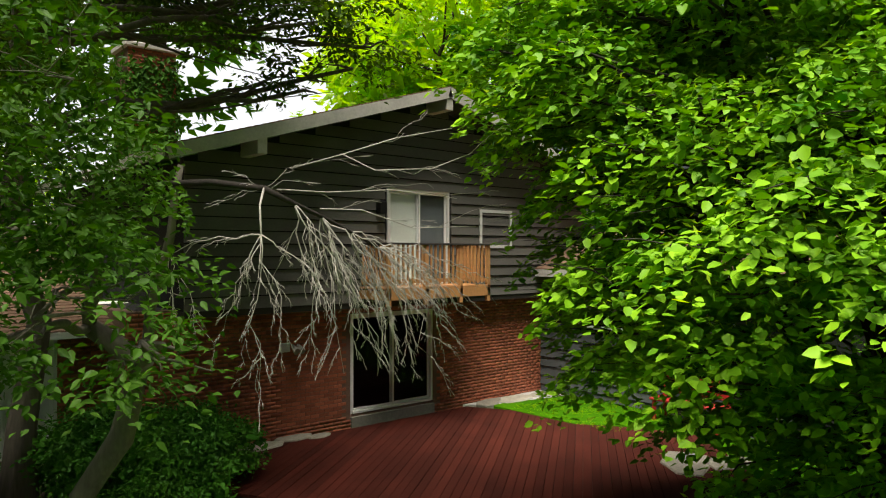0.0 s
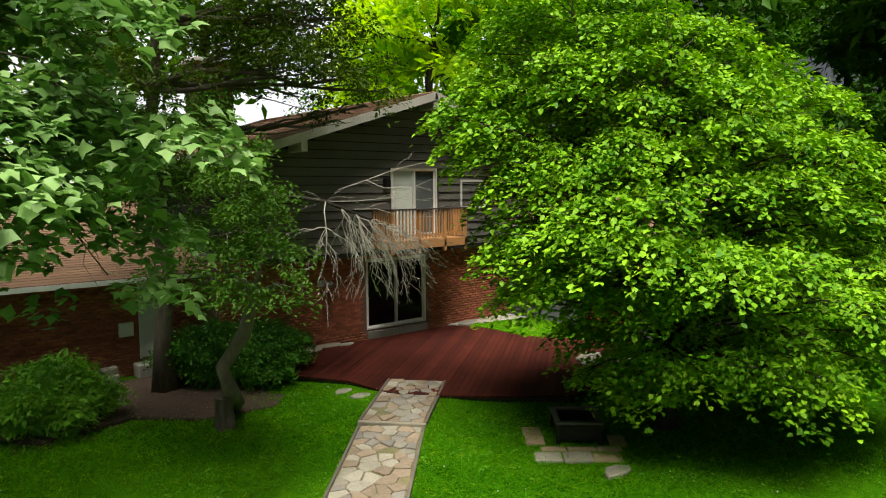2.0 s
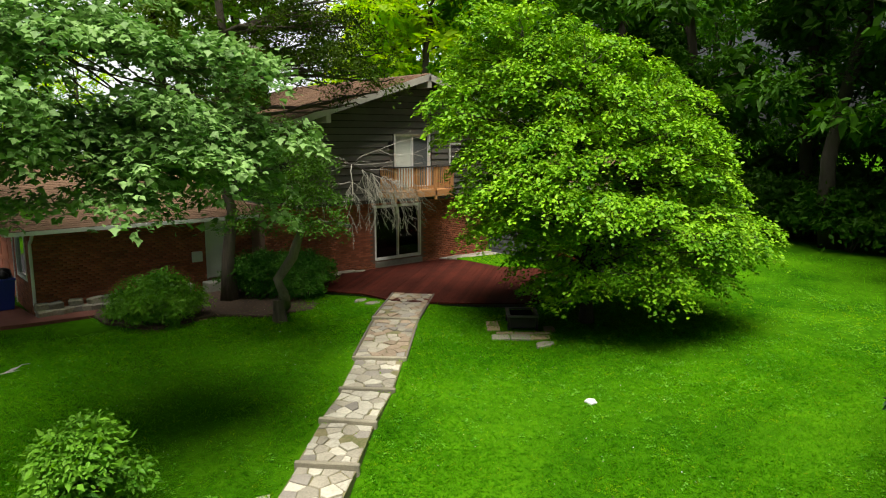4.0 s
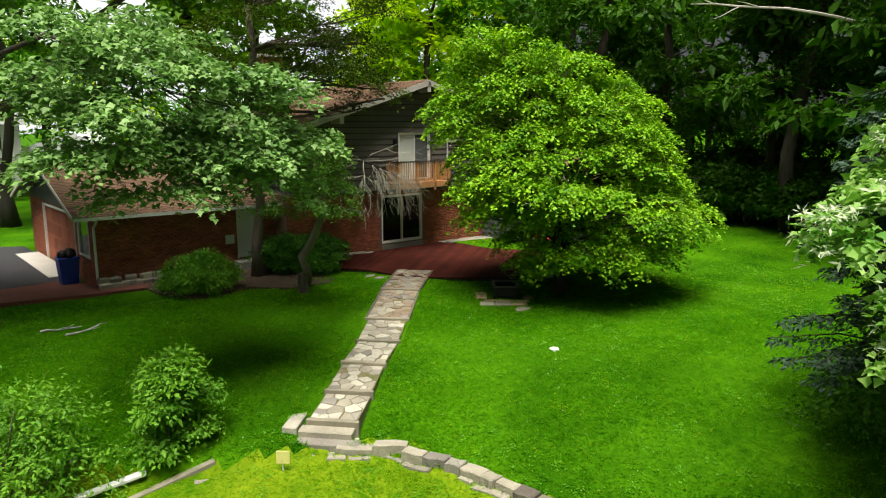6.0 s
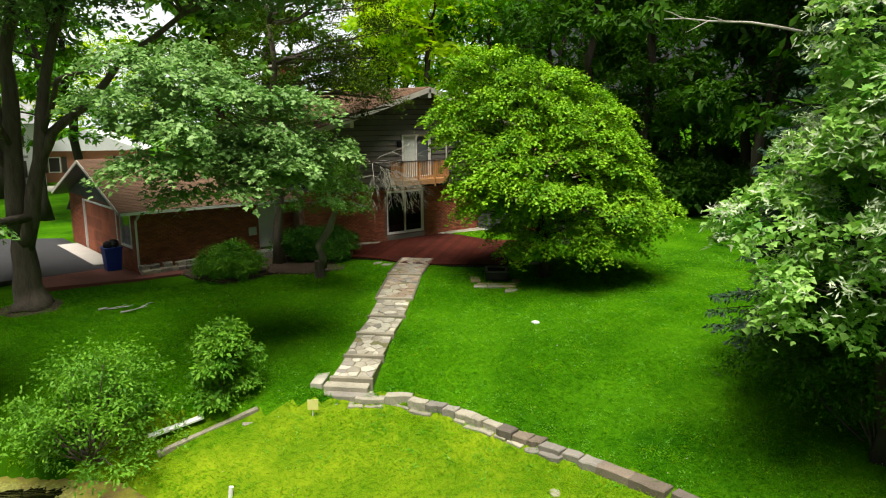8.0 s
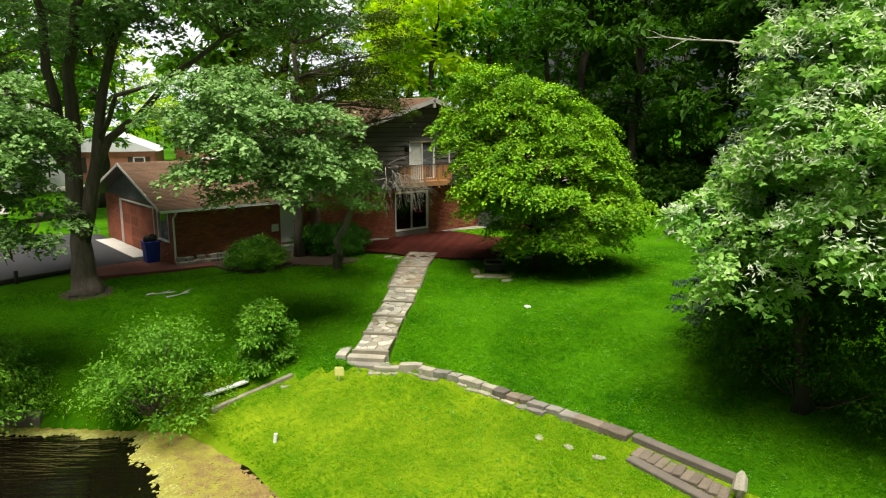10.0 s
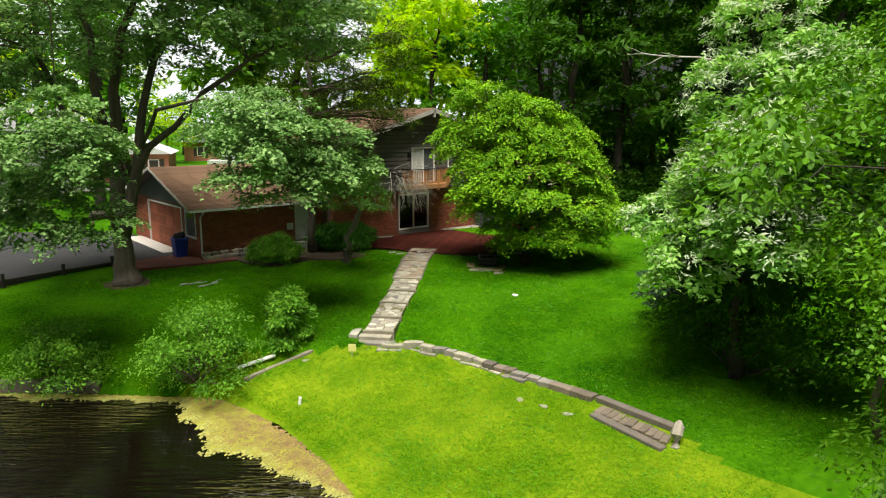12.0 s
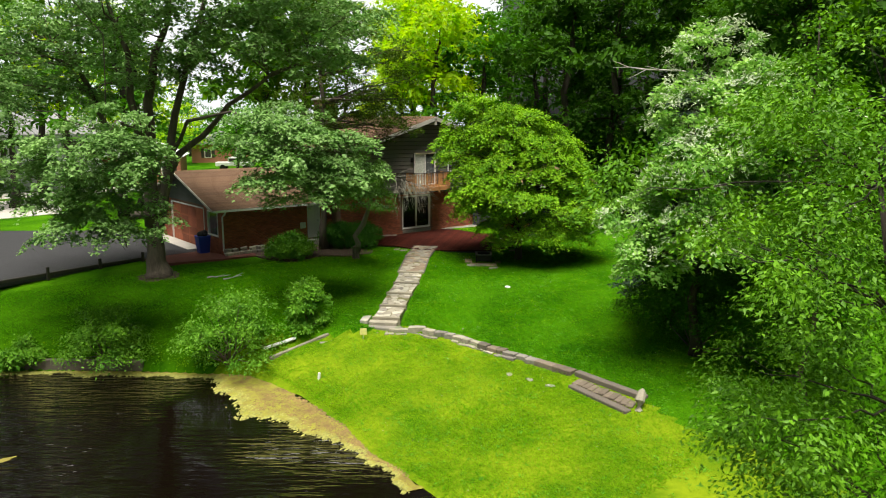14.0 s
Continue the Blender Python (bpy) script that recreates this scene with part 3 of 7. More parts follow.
def ground_z(x, y):
    x, y = np.asarray(x, float), np.asarray(y, float)
    w, s = beyond(x, y, BANK), beyond(x, y, SHORE)
    upper = -0.38 + 0.13 * np.exp(-((x - 0.5) ** 2 + (y + 3) ** 2) / 30.0) - 0.95 * np.exp(-np.maximum(w, 0) / 4.0)
    f = np.clip(s / (s - w + 1e-6), 0, 1)
    drop = np.clip((-13.5 - y) / 5.0, 0, 1)
    upper = upper - 0.28 * drop * np.exp(-np.maximum(w, 0) / 4.0)
    side, level = np.full(np.shape(x), 1e9), np.zeros(np.shape(x))
    for (ax, ay), (bx, by), za, zb in zip(STEPS, STEPS[1:], FALL, FALL[1:]):
        dx, dy = bx - ax, by - ay
        u = np.clip(((x - ax) * dx + (y - ay) * dy) / (dx * dx + dy * dy), 0, 1)
        d = np.hypot(x - ax - u * dx, y - ay - u * dy)
        level = np.where(d < side, za + (zb - za) * u, level)
        side = np.minimum(side, d)
    upper = upper + (level - 0.02 - upper) * np.exp(-np.maximum(side - 0.7, 0) / 0.7) - 0.13 * np.clip((0.62 - side) / 0.15, 0, 1)
    lower = np.where(s >= 0, -2.6 + (1.12 - 0.2 * drop) * f ** 0.8, np.maximum(-3.4, -2.6 + 0.35 * s))
    t = np.clip((w + 0.35) / 0.35, 0, 1)
    return lower + (upper - lower) * t


def gz(x, y):
    return float(ground_z(x, y))


def grid_ground():
    """One sheet: fine steps near the garden, coarse out to the horizon."""
    def axis(a, b, step):
        mid = np.arange(a, b + 1e-6, step)
        far = np.array([2, 5, 10, 20, 40, 80, 160, 320, 700])
        return np.concatenate([(a - far)[::-1], mid, b + far])
    xs, ys = axis(-32, 18, 0.25), axis(-46, 14, 0.25)
    X, Y = np.meshgrid(xs, ys)
    Z = ground_z(X, Y)
    hump = np.array([noise.noise((x * 0.35, y * 0.35, 0.3)) for x, y in zip(X.ravel(), Y.ravel())]).reshape(X.shape)
    Z = Z + 0.03 * hump
    v = np.stack([X, Y, Z], -1).reshape(-1, 3)
    c, r = len(xs), len(ys)
    i = (np.arange(r - 1)[:, None] * c + np.arange(c - 1)[None]).ravel()
    f = np.stack([i, i + 1, i + 1 + c, i + c], -1)
    ob = raw_mesh("ground", v, f, GRASS)
    ob.data.materials.append(GRASS_DRY)
    w = (beyond(X, Y, BANK) + 0.5 * hump)[:-1, :-1].ravel()
    ob.data.polygons.foreach_set("material_index", ((w < -0.2) & (Y[:-1, :-1].ravel() < -10.0)).astype(np.int32))
    ob.data.shade_smooth()
    return tagged(ob, "green mown lawn sloping down to a pond", "lawn", kind="structure")


grid_ground()
bm = bmesh.new()
bmesh.ops.create_grid(bm, x_segments=1, y_segments=1, size=60, matrix=Matrix.Translation((-60, -30, WATER_Z)))
tagged(mesh_object("water", bm, WATER), "dark rippled pond water reflecting the trees", "pond", kind="structure")
# ---- the thing under construction: parts given in world metres ----
class Thing:
    def __init__(self, name, x, y, z, label, category, group=""):
        self.at = Vector((x, y, z))
        self.ob = tagged(empty(name, x, y, z), label, category, group)

    def add(self, name, bm, material, under=None, label="", smooth=False):
        bm.transform(Matrix.Translation(-self.at))
        return part(name, bm, material, under or self.ob, label, smooth)


def brick_boxes(spans, y_front, holes, z0, z1, axis="x", out=-1, seed=3):
    """Centres of running-bond bricks on a wall: (along, z, length), leaving the holes (a0, a1, z0, z1) free."""
    rng, found = random.Random(seed), []
    rows = int((z1 - z0) / 0.075)
    for r in range(rows):
        z = z0 + (r + 0.5) * 0.075
        for a0, a1 in spans:
            u = a0 - (0.105 if r % 2 else 0.0)
            while u < a1 - 0.02:
                s, e = max(u, a0), min(u + 0.2, a1)
                u += 0.21
                if e - s < 0.04 or any(h0 < e and s < h1 and g0 < z + 0.02 and z - 0.02 < g1 for h0, h1, g0, g1 in holes):
                    continue
                found.append(((s + e) / 2, z, e - s))
    return found


def brick_stuff(name, found, place, material, under, seed=4):
    """Many bricks in one mesh; place(along, depth, z) gives the world point."""
    rng = np.random.default_rng(seed)
    v, f = [], []
    corners = [(-1, 0), (1, 0), (1, 1), (-1, 1)]
    for k, (a, z, ln) in enumerate(found):
        d = 0.008 + 0.005 * rng.random()
        h = 0.0325
        b = len(v)
        for depth in (-0.01, d):
            for sx, sz in ((-1, -1), (1, -1), (1, 1), (-1, 1)):
                c = 0.0 if depth < 0 else 0.002
                v.append(place(a + sx * (ln / 2 - c), depth, z + sz * (h - c)))
        f += [(b + 4, b + 5, b + 6, b + 7), (b, b + 1, b + 5, b + 4), (b + 1, b + 2, b + 6, b + 5), (b + 2, b + 3, b + 7, b + 6), (b + 3, b, b + 4, b + 7)]
    ob = raw_mesh(name, np.array(v), np.array(f), material, under)
    return tagged(ob, kind="stuff")


def clapboards(thing, under, spans_at, z0, z1, step, make, material):
    """Horizontal lapped boards: spans_at(z) gives the stretches that a board covers; make turns (a0, a1, z, height) into a mesh."""
    z = z0
    while z < z1 - 0.03:
        for a0, a1 in spans_at(z, min(step, z1 - z)):
            if a1 - a0 > 0.08:
                # Each board stops 2 cm short; the black gap imitates its lap shadow.
                thing.add("siding_board", make(a0, a1, z, min(step, z1 - z) - 0.02), material, under)
        z += step


def lapped(p0, p1, out, z, h):
    """One lapped board from p0 to p1 (x, y), thick at its lower edge, on the side out."""
    bm = bmesh.new()
    o = Vector((out[0], out[1], 0))
    a, b = Vector((p0[0], p0[1], 0)), Vector((p1[0], p1[1], 0))
    prof = [(0.0, 0), (0.042, 0), (0.006, h), (0.0, h)]
    va = [bm.verts.new(a + o * d + Vector((0, 0, z + q))) for d, q in prof]
    vb = [bm.verts.new(b + o * d + Vector((0, 0, z + q))) for d, q in prof]
    for i in range(4):
        bm.faces.new((va[i], va[(i + 1) % 4], vb[(i + 1) % 4], vb[i]))
    bm.faces.new(va[::-1])
    bm.faces.new(vb)
    bmesh.ops.recalc_face_normals(bm, faces=bm.faces[:])
    return bm


def pane(thing, under, bm, name="pane"):
    ob = thing.add(name, bm, GLASS, under)
    ob.visible_shadow = False
    return ob


# ---- house ----
house = Thing("house", 1.9, 0.0, -0.4, "two-storey house of red brick below grey lapped boards", "house")
RIDGE_X, RIDGE_Z, HALF, SLOPE = 1.85, 6.86, 5.95, 0.305
WALL_L, WALL_R, UP_Y = -3.55, 7.25, -0.3
DOOR = (0.0, 2.21, 0.02, 2.08)
UPPER = (0.70, 2.42, 2.66, 4.70)
bm = block(-4.4, DOOR[0], 0.0, 0.25, -0.7, 2.35)
box(bm, DOOR[1], 5.86, 0.0, 0.25, -0.7, 2.35)
box(bm, DOOR[0], DOOR[1], 0.0, 0.25, DOOR[3], 2.35)
box(bm, DOOR[0], DOOR[1], 0.0, 0.25, -0.7, 0.0)
box(bm, -4.4, -4.15, 0.25, 6.0, -0.7, 2.35)
brick_wall = house.add("brick_wall", bm, MORTAR, label="red brick lower wall with pale mortar")
# Room shell behind the door; its darkness is in the colour.
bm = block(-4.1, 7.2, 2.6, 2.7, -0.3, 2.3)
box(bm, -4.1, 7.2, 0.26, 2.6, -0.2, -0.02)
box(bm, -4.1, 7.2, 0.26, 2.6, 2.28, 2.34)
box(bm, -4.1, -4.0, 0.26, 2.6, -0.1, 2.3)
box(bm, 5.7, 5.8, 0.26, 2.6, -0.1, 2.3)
house.add("lower_room", bm, ROOM_SHADE, label="room shell behind the glass door, coloured near-black for indoor shade")


def gable_limit(z):
    """Half-width of the wall under the roof at height z."""
    return (RIDGE_Z - 0.22 - z) / SLOPE


bm = bmesh.new()
for a, b in ((WALL_L, UPPER[0]), (UPPER[1], WALL_R)):
    pts = [(a, 2.34), (b, 2.34)]
    top = lambda x: min(RIDGE_Z - 0.24 - abs(x - RIDGE_X) * SLOPE, 9)
    pts += [(b, top(b))] + ([(RIDGE_X, top(RIDGE_X))] if a < RIDGE_X < b else []) + [(a, top(a))]
    vs = [[bm.verts.new((x, y, z)) for x, z in pts] for y in (UP_Y + 0.005, UP_Y + 0.2)]
    k = len(pts)
    bm.faces.new(vs[0])
    bm.faces.new(vs[1][::-1])
    for i in range(k):
        bm.faces.new((vs[0][i], vs[1][i], vs[1][(i + 1) % k], vs[0][(i + 1) % k]))
z_top = RIDGE_Z - 0.24
vs = [[bm.verts.new(p) for p in ((UPPER[0], y, UPPER[3]), (UPPER[1], y, UPPER[3]), (UPPER[1], y, z_top - abs(UPPER[1] - RIDGE_X) * SLOPE), (RIDGE_X, y, z_top), (UPPER[0], y, z_top - abs(UPPER[0] - RIDGE_X) * SLOPE))] for y in (UP_Y + 0.005, UP_Y + 0.2)]
bm.faces.new(vs[0])
bm.faces.new(vs[1][::-1])
for i in range(5):
    bm.faces.new((vs[0][i], vs[1][i], vs[1][(i + 1) % 5], vs[0][(i + 1) % 5]))
bmesh.ops.recalc_face_normals(bm, faces=bm.faces[:])
box(bm, WALL_L, WALL_L + 0.15, UP_Y + 0.2, 9.0, 2.34, 4.9)
box(bm, WALL_L, WALL_R, UP_Y + 0.2, 9.0, 2.36, 2.5)
box(bm, WALL_L, WALL_R, 3.0, 3.1, 2.5, 4.9)
upper_wall = house.add("upper_wall", bm, LAP_SHADE, label="grey painted boards on the upper storey")


def upper_spans(z, h):
    lim = gable_limit(z + h * 0.6)
    a, b = max(WALL_L, RIDGE_X - lim), min(WALL_R, RIDGE_X + lim)
    if z + h > UPPER[2] + 0.02 and z < UPPER[3] - 0.05:
        return [(a, UPPER[0] - 0.06), (UPPER[1] + 0.06, b)]
    return [(a, b)]


clapboards(house, upper_wall, upper_spans, 2.34, 6.6, 0.235, lambda a, b, z, h: lapped((a, UP_Y), (b, UP_Y), (0, -1), z, h), SIDING)
# Dark strip that colours in the shade under the upper storey.
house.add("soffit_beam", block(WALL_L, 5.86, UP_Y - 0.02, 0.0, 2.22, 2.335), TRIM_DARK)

# roof: sheathing, shingle courses, rakes, ridge beam
ROOF_Y0, ROOF_Y1 = -0.98, 10.0
for s in (-1, 1):
    e = RIDGE_X + s * HALF
    ze = RIDGE_Z - HALF * SLOPE
    # Dark underside: the overhang's shade is put into the roof colour.
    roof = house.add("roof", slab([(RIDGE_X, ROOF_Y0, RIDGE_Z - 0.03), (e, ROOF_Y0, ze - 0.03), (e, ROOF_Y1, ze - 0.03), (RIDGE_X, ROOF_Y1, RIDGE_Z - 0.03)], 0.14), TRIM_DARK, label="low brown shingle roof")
    courses = 42
    for i in range(courses):
        u0, u1 = i / courses * HALF, ((i + 1) / courses + 0.012) * HALF
        xa, xb = RIDGE_X + s * (HALF - u0 + 0.03), RIDGE_X + s * max(0, HALF - u1)
        za, zb = ze + u0 * SLOPE + 0.012, ze + u1 * SLOPE
        house.add("shingle_course", slab([(xa, ROOF_Y0 - 0.02, za), (xb, ROOF_Y0 - 0.02, zb), (xb, ROOF_Y1, zb), (xa, ROOF_Y1, za)], 0.014), SHINGLE, roof)
    house.add("rake_board", slab([(RIDGE_X, ROOF_Y0 - 0.04, RIDGE_Z - 0.005), (e, ROOF_Y0 - 0.04, ze - 0.005), (e, ROOF_Y0, ze - 0.005), (RIDGE_X, ROOF_Y0, RIDGE_Z - 0.005)], 0.22), FASCIA, label="weathered white rake board")
    house.add("eave_board", block(min(e, e + s * 0.03), max(e, e + s * 0.03), ROOF_Y0, ROOF_Y1, ze - 0.2, ze), FASCIA)
for x in (RIDGE_X, RIDGE_X - 4.3, RIDGE_X + 4.3):
    z = RIDGE_Z - abs(x - RIDGE_X) * SLOPE - 0.2
    house.add("beam_end", block(x - 0.09, x + 0.09, ROOF_Y0 - 0.02, UP_Y, z - 0.3, z, 0.01), FASCIA)

# lower sliding door
def sliding_door(x0, x1, y, z0, z1, slider, blind=None):
    w = 0.055
    bm = block(x0, x0 + w, y - 0.05, y + 0.08, z0, z1, 0.005)
    box(bm, x1 - w, x1, y - 0.05, y + 0.08, z0, z1, 0.005)
    box(bm, x0 + w, x1 - w, y - 0.05, y + 0.08, z1 - w, z1, 0.005)
    box(bm, x0 + w, x1 - w, y - 0.07, y + 0.08, z0, z0 + w, 0.005)
    door = house.add("sliding_door", bm, WHITE, label="white framed sliding glass door")
    xm = (x0 + x1) / 2
    for i, (a, b, d) in enumerate(((x0 + w, xm + 0.04, -0.01), (xm - 0.04, x1 - w, 0.03))):
        s = 0.045
        bm = block(a, a + s, y + d - 0.015, y + d + 0.015, z0 + w, z1 - w, 0.004)
        box(bm, b - s, b, y + d - 0.015, y + d + 0.015, z0 + w, z1 - w, 0.004)
        box(bm, a + s, b - s, y + d - 0.015, y + d + 0.015, z0 + w, z0 + w + 0.05, 0.004)
        box(bm, a + s, b - s, y + d - 0.015, y + d + 0.015, z1 - w - s, z1 - w, 0.004)
        house.add("sash", bm, WHITE, door)
        pane(house, door, block(a + s, b - s, y + d - 0.003, y + d + 0.003, z0 + w + 0.05, z1 - w - s))
    return door


sliding_door(DOOR[0], DOOR[1], 0.06, DOOR[2], DOOR[3], 1)
upper_door = sliding_door(UPPER[0], UPPER[1], UP_Y + 0.02, UPPER[2], UPPER[3], 1)
house.add("blind", block(UPPER[0] + 0.06, (UPPER[0] + UPPER[1]) / 2, UP_Y + 0.09, UP_Y + 0.1, UPPER[2] + 0.05, UPPER[3] - 0.05), CURTAIN, upper_door, "grey-green blind behind the glass")
house.add("door_sill", prism([(0.0, -0.06), (2.21, -0.06), (2.21, 0.02), (0.0, 0.02)], -0.25, -0.03, 0.01), STONE_GREY)
SHADE = mat("dark_grey_blind", (0.13, 0.15, 0.15), 0.8, var=0.1)
house.add("blind", block((UPPER[0] + UPPER[1]) / 2 + 0.01, UPPER[1] - 0.06, UP_Y + 0.105, UP_Y + 0.115, UPPER[2] + 0.05, UPPER[3] - 0.05), SHADE, upper_door, "dark grey blind behind the glass")

# small upper window, right of the balcony
bm = block(3.35, 3.42, UP_Y - 0.05, UP_Y + 0.02, 3.45, 4.35)
box(bm, 4.35, 4.42, UP_Y - 0.05, UP_Y + 0.02, 3.45, 4.35)
for z in (3.45, 4.28):
    box(bm, 3.42, 4.35, UP_Y - 0.05, UP_Y + 0.02, z, z + 0.07)
win = house.add("window", bm, WHITE, label="white framed window with a dark pane")
pane(house, win, block(3.42, 4.35, UP_Y - 0.036, UP_Y - 0.032, 3.52, 4.28))

# balcony
BX0, BX1, BY = 0.0, 2.75, -1.3
bm = block(BX0, BX1, BY, BY + 0.04, 2.42, 2.62, 0.006)
for x in (BX0, BX0 + 0.9, BX0 + 1.8, BX1 - 0.04):
    box(bm, x, x + 0.04, BY + 0.04, UP_Y - 0.03, 2.42, 2.59)
balcony = house.add("balcony", bm, CEDAR, label="small balcony of new orange cedar")
for i in range(7):
    y = BY + i * 0.142
    house.add("floor_board", block(BX0, BX1, y, y + 0.135, 2.62, 2.655, 0.004), CEDAR, balcony)
for x in (BX0, BX0 + 0.93, BX0 + 1.86, BX1 - 0.09):
    house.add("post", block(x, x + 0.09, BY, BY + 0.09, 2.3, 3.5, 0.008), CEDAR, balcony)
house.add("top_rail", block(BX0 - 0.03, BX1 + 0.03, BY - 0.03, BY + 0.12, 3.5, 3.54, 0.006), TRIM_DARK, balcony, "dark stained hand rail")
house.add("bottom_rail", block(BX0 + 0.09, BX1 - 0.09, BY + 0.03, BY + 0.07, 2.74, 2.82, 0.004), CEDAR, balcony)
for x in (BX0, BX1 - 0.04):
    house.add("side_rail", block(x, x + 0.09, BY + 0.12, UP_Y - 0.03, 3.5, 3.54, 0.006), TRIM_DARK, balcony)
    house.add("side_rail", block(x + 0.03, x + 0.07, BY + 0.09, UP_Y - 0.03, 2.74, 2.82, 0.004), CEDAR, balcony)
picket = block(-0.019, 0.019, -0.019, 0.019, 2.70, 3.5, 0.004)
pm = bpy.data.meshes.new("picket")
picket.to_mesh(pm)
picket.free()
pm.materials.append(CEDAR)
spots = [(BX0 + 0.15 + i * 0.118, BY + 0.02) for i in range(22)] + [(x, BY + 0.2 + i * 0.118) for x in (BX0 + 0.045, BX1 - 0.045) for i in range(7)]
for x, y in spots:
    ob = new("picket", pm)
    ob.parent = balcony
    ob.location = Vector((x, y, 0)) - house.at

# chimney
bm = block(-3.2, -2.15, 3.9, 4.8, 4.0, 7.85)
chimney = house.add("chimney", bm, MORTAR, label="square brick chimney")
house.add("chimney_cap", block(-3.28, -2.07, 3.82, 4.88, 7.85, 7.97, 0.02), CONCRETE, chimney)

# wing of dark boards behind the garden tree
WX, WY0, WY1, WTOP = 5.86, -6.4, 0.0, 2.9
W_OPEN = [(-3.0, -1.3, 1.55, 2.35), (-5.2, -3.9, 1.05, 2.1)]
bm = block(WX + 0.02, WX + 0.2, WY0, WY1, -0.7, WTOP)
box(bm, WX + 0.2, 9.3, WY0, WY0 + 0.2, -0.7, WTOP)
box(bm, 9.3, 9.5, WY0, WY1 + 6, -0.7, WTOP)
wing = house.add("wing_wall", bm, LAP_SHADE, label="blue-grey boards on the low wing")


def wing_spans(z, h):
    spans, a = [], WY0
    for y0, y1, g0, g1 in sorted(W_OPEN):
        if z + h > g0 and z < g1:
            spans.append((a, y0 - 0.05))
            a = y1 + 0.05
    return spans + [(a, WY1)]


clapboards(house, wing, wing_spans, -0.5, WTOP, 0.235, lambda a, b, z, h: lapped((WX, a), (WX, b), (-1, 0), z, h), SIDING_DARK)
for y0, y1, z0, z1 in W_OPEN:
    bm = bmesh.new()
    for a, b, c, d in ((y0 - 0.05, y0 + 0.03, z0 - 0.05, z1 + 0.05), (y1 - 0.03, y1 + 0.05, z0 - 0.05, z1 + 0.05), (y0 + 0.03, y1 - 0.03, z0 - 0.05, z0 + 0.03), (y0 + 0.03, y1 - 0.03, z1 - 0.03, z1 + 0.05), ((y0 + y1) / 2 - 0.025, (y0 + y1) / 2 + 0.025, z0 + 0.03, z1 - 0.03)):
        box(bm, WX - 0.05, WX + 0.02, a, b, c, d, 0.005)
    win = house.add("window", bm, WHITE, label="white framed window of the wing")
    house.add("blind", block(WX + 0.004, WX + 0.012, y0 + 0.03, y1 - 0.03, z0 + (z1 - z0) * 0.45, z1 - 0.03), CURTAIN, win)
    pane(house, win, block(WX - 0.02, WX - 0.016, y0 + 0.03, y1 - 0.03, z0 + 0.03, z1 - 0.03))
for s, x in ((-1, WX - 0.6), (1, 10.0)):
    xr, zr = 7.65, 3.9
    ze = 2.95
    roof = house.add("wing_roof", slab([(xr, WY0 - 0.5, zr), (x, WY0 - 0.5, ze), (x, 0.5, ze), (xr, 0.5, zr)], 0.14), SHINGLE, label="brown shingle roof of the wing")
    house.add("eave_board", block(x - 0.02, x + 0.02, WY0 - 0.5, -0.35, ze - 0.2, ze - 0.02), FASCIA, roof)

# wall lantern and floodlight
lantern = Thing("wall_lantern", 0.47, UP_Y, 4.2, "black iron lantern on the grey boards", "lamp")
lantern.add("wall_plate", block(0.42, 0.52, UP_Y - 0.05, UP_Y - 0.02, 4.15, 4.4, 0.01), BLACK_IRON)
lantern.add("lantern_body", prism([(0.39, UP_Y - 0.22), (0.55, UP_Y - 0.22), (0.55, UP_Y - 0.06), (0.39, UP_Y - 0.06)], 4.14, 4.42, 0.04), BLACK_IRON)
flood = Thing("floodlight", -1.5, 0.0, 1.5, "grey twin floodlight on the brick wall", "lamp")
bm = block(-1.62, -1.4, -0.06, -0.012, 1.44, 1.62, 0.015)
flood.add("junction_box", bm, CONCRETE)
for x in (-1.36, -1.24):
    bm = bmesh.new()
    tube(bm, [(x, -0.05, 1.56), (x, -0.12, 1.52), (x, -0.24, 1.46)], [0.03, 0.045, 0.07], 10)
    flood.add("lamp_head", bm, STONE_GREY)

# ---- garage ----
garage = Thing("garage", -8.0, 5.0, -0.4, "low red brick garage with a brown shingle roof", "garage")
GX0, GX1, GY0, GY1, GZ = -11.07, -4.4, 0.98, 10.9, 2.06
SIDE_DOOR = (-6.02, -5.2, 0.0, 2.03)
G_WIN = (1.45, 2.85, 0.5, 1.85)
G_DOOR = (3.3, 8.4, -0.45, 1.92)
bm = block(GX0, SIDE_DOOR[0], GY0, GY0 + 0.22, -0.7, GZ)
box(bm, SIDE_DOOR[1], GX1 - 0.01, GY0, GY0 + 0.22, -0.7, GZ)
box(bm, SIDE_DOOR[0], SIDE_DOOR[1], GY0, GY0 + 0.22, SIDE_DOOR[3], GZ)
box(bm, SIDE_DOOR[0], SIDE_DOOR[1], GY0, GY0 + 0.22, -0.7, SIDE_DOOR[2])
side = GX0 + 0.22
box(bm, GX0, side, GY0 + 0.22, G_WIN[0], -0.7, GZ)
box(bm, GX0, side, G_WIN[0], G_WIN[1], -0.7, G_WIN[2])
box(bm, GX0, side, G_WIN[0], G_WIN[1], G_WIN[3], GZ)
box(bm, GX0, side, G_WIN[1], G_DOOR[0], -0.7, GZ)
box(bm, GX0, side, G_DOOR[0], G_DOOR[1], G_DOOR[3], GZ)
box(bm, GX0, side, G_DOOR[1], GY1, -0.7, GZ)
box(bm, side, GX1, GY1 - 0.2, GY1, -0.7, GZ)
garage_wall = garage.add("brick_wall", bm, MORTAR, label="red brick garage wall")
RID_Y, RID_Z, EV_Y, EV_Z = 5.95, 3.80, 0.5, 2.06
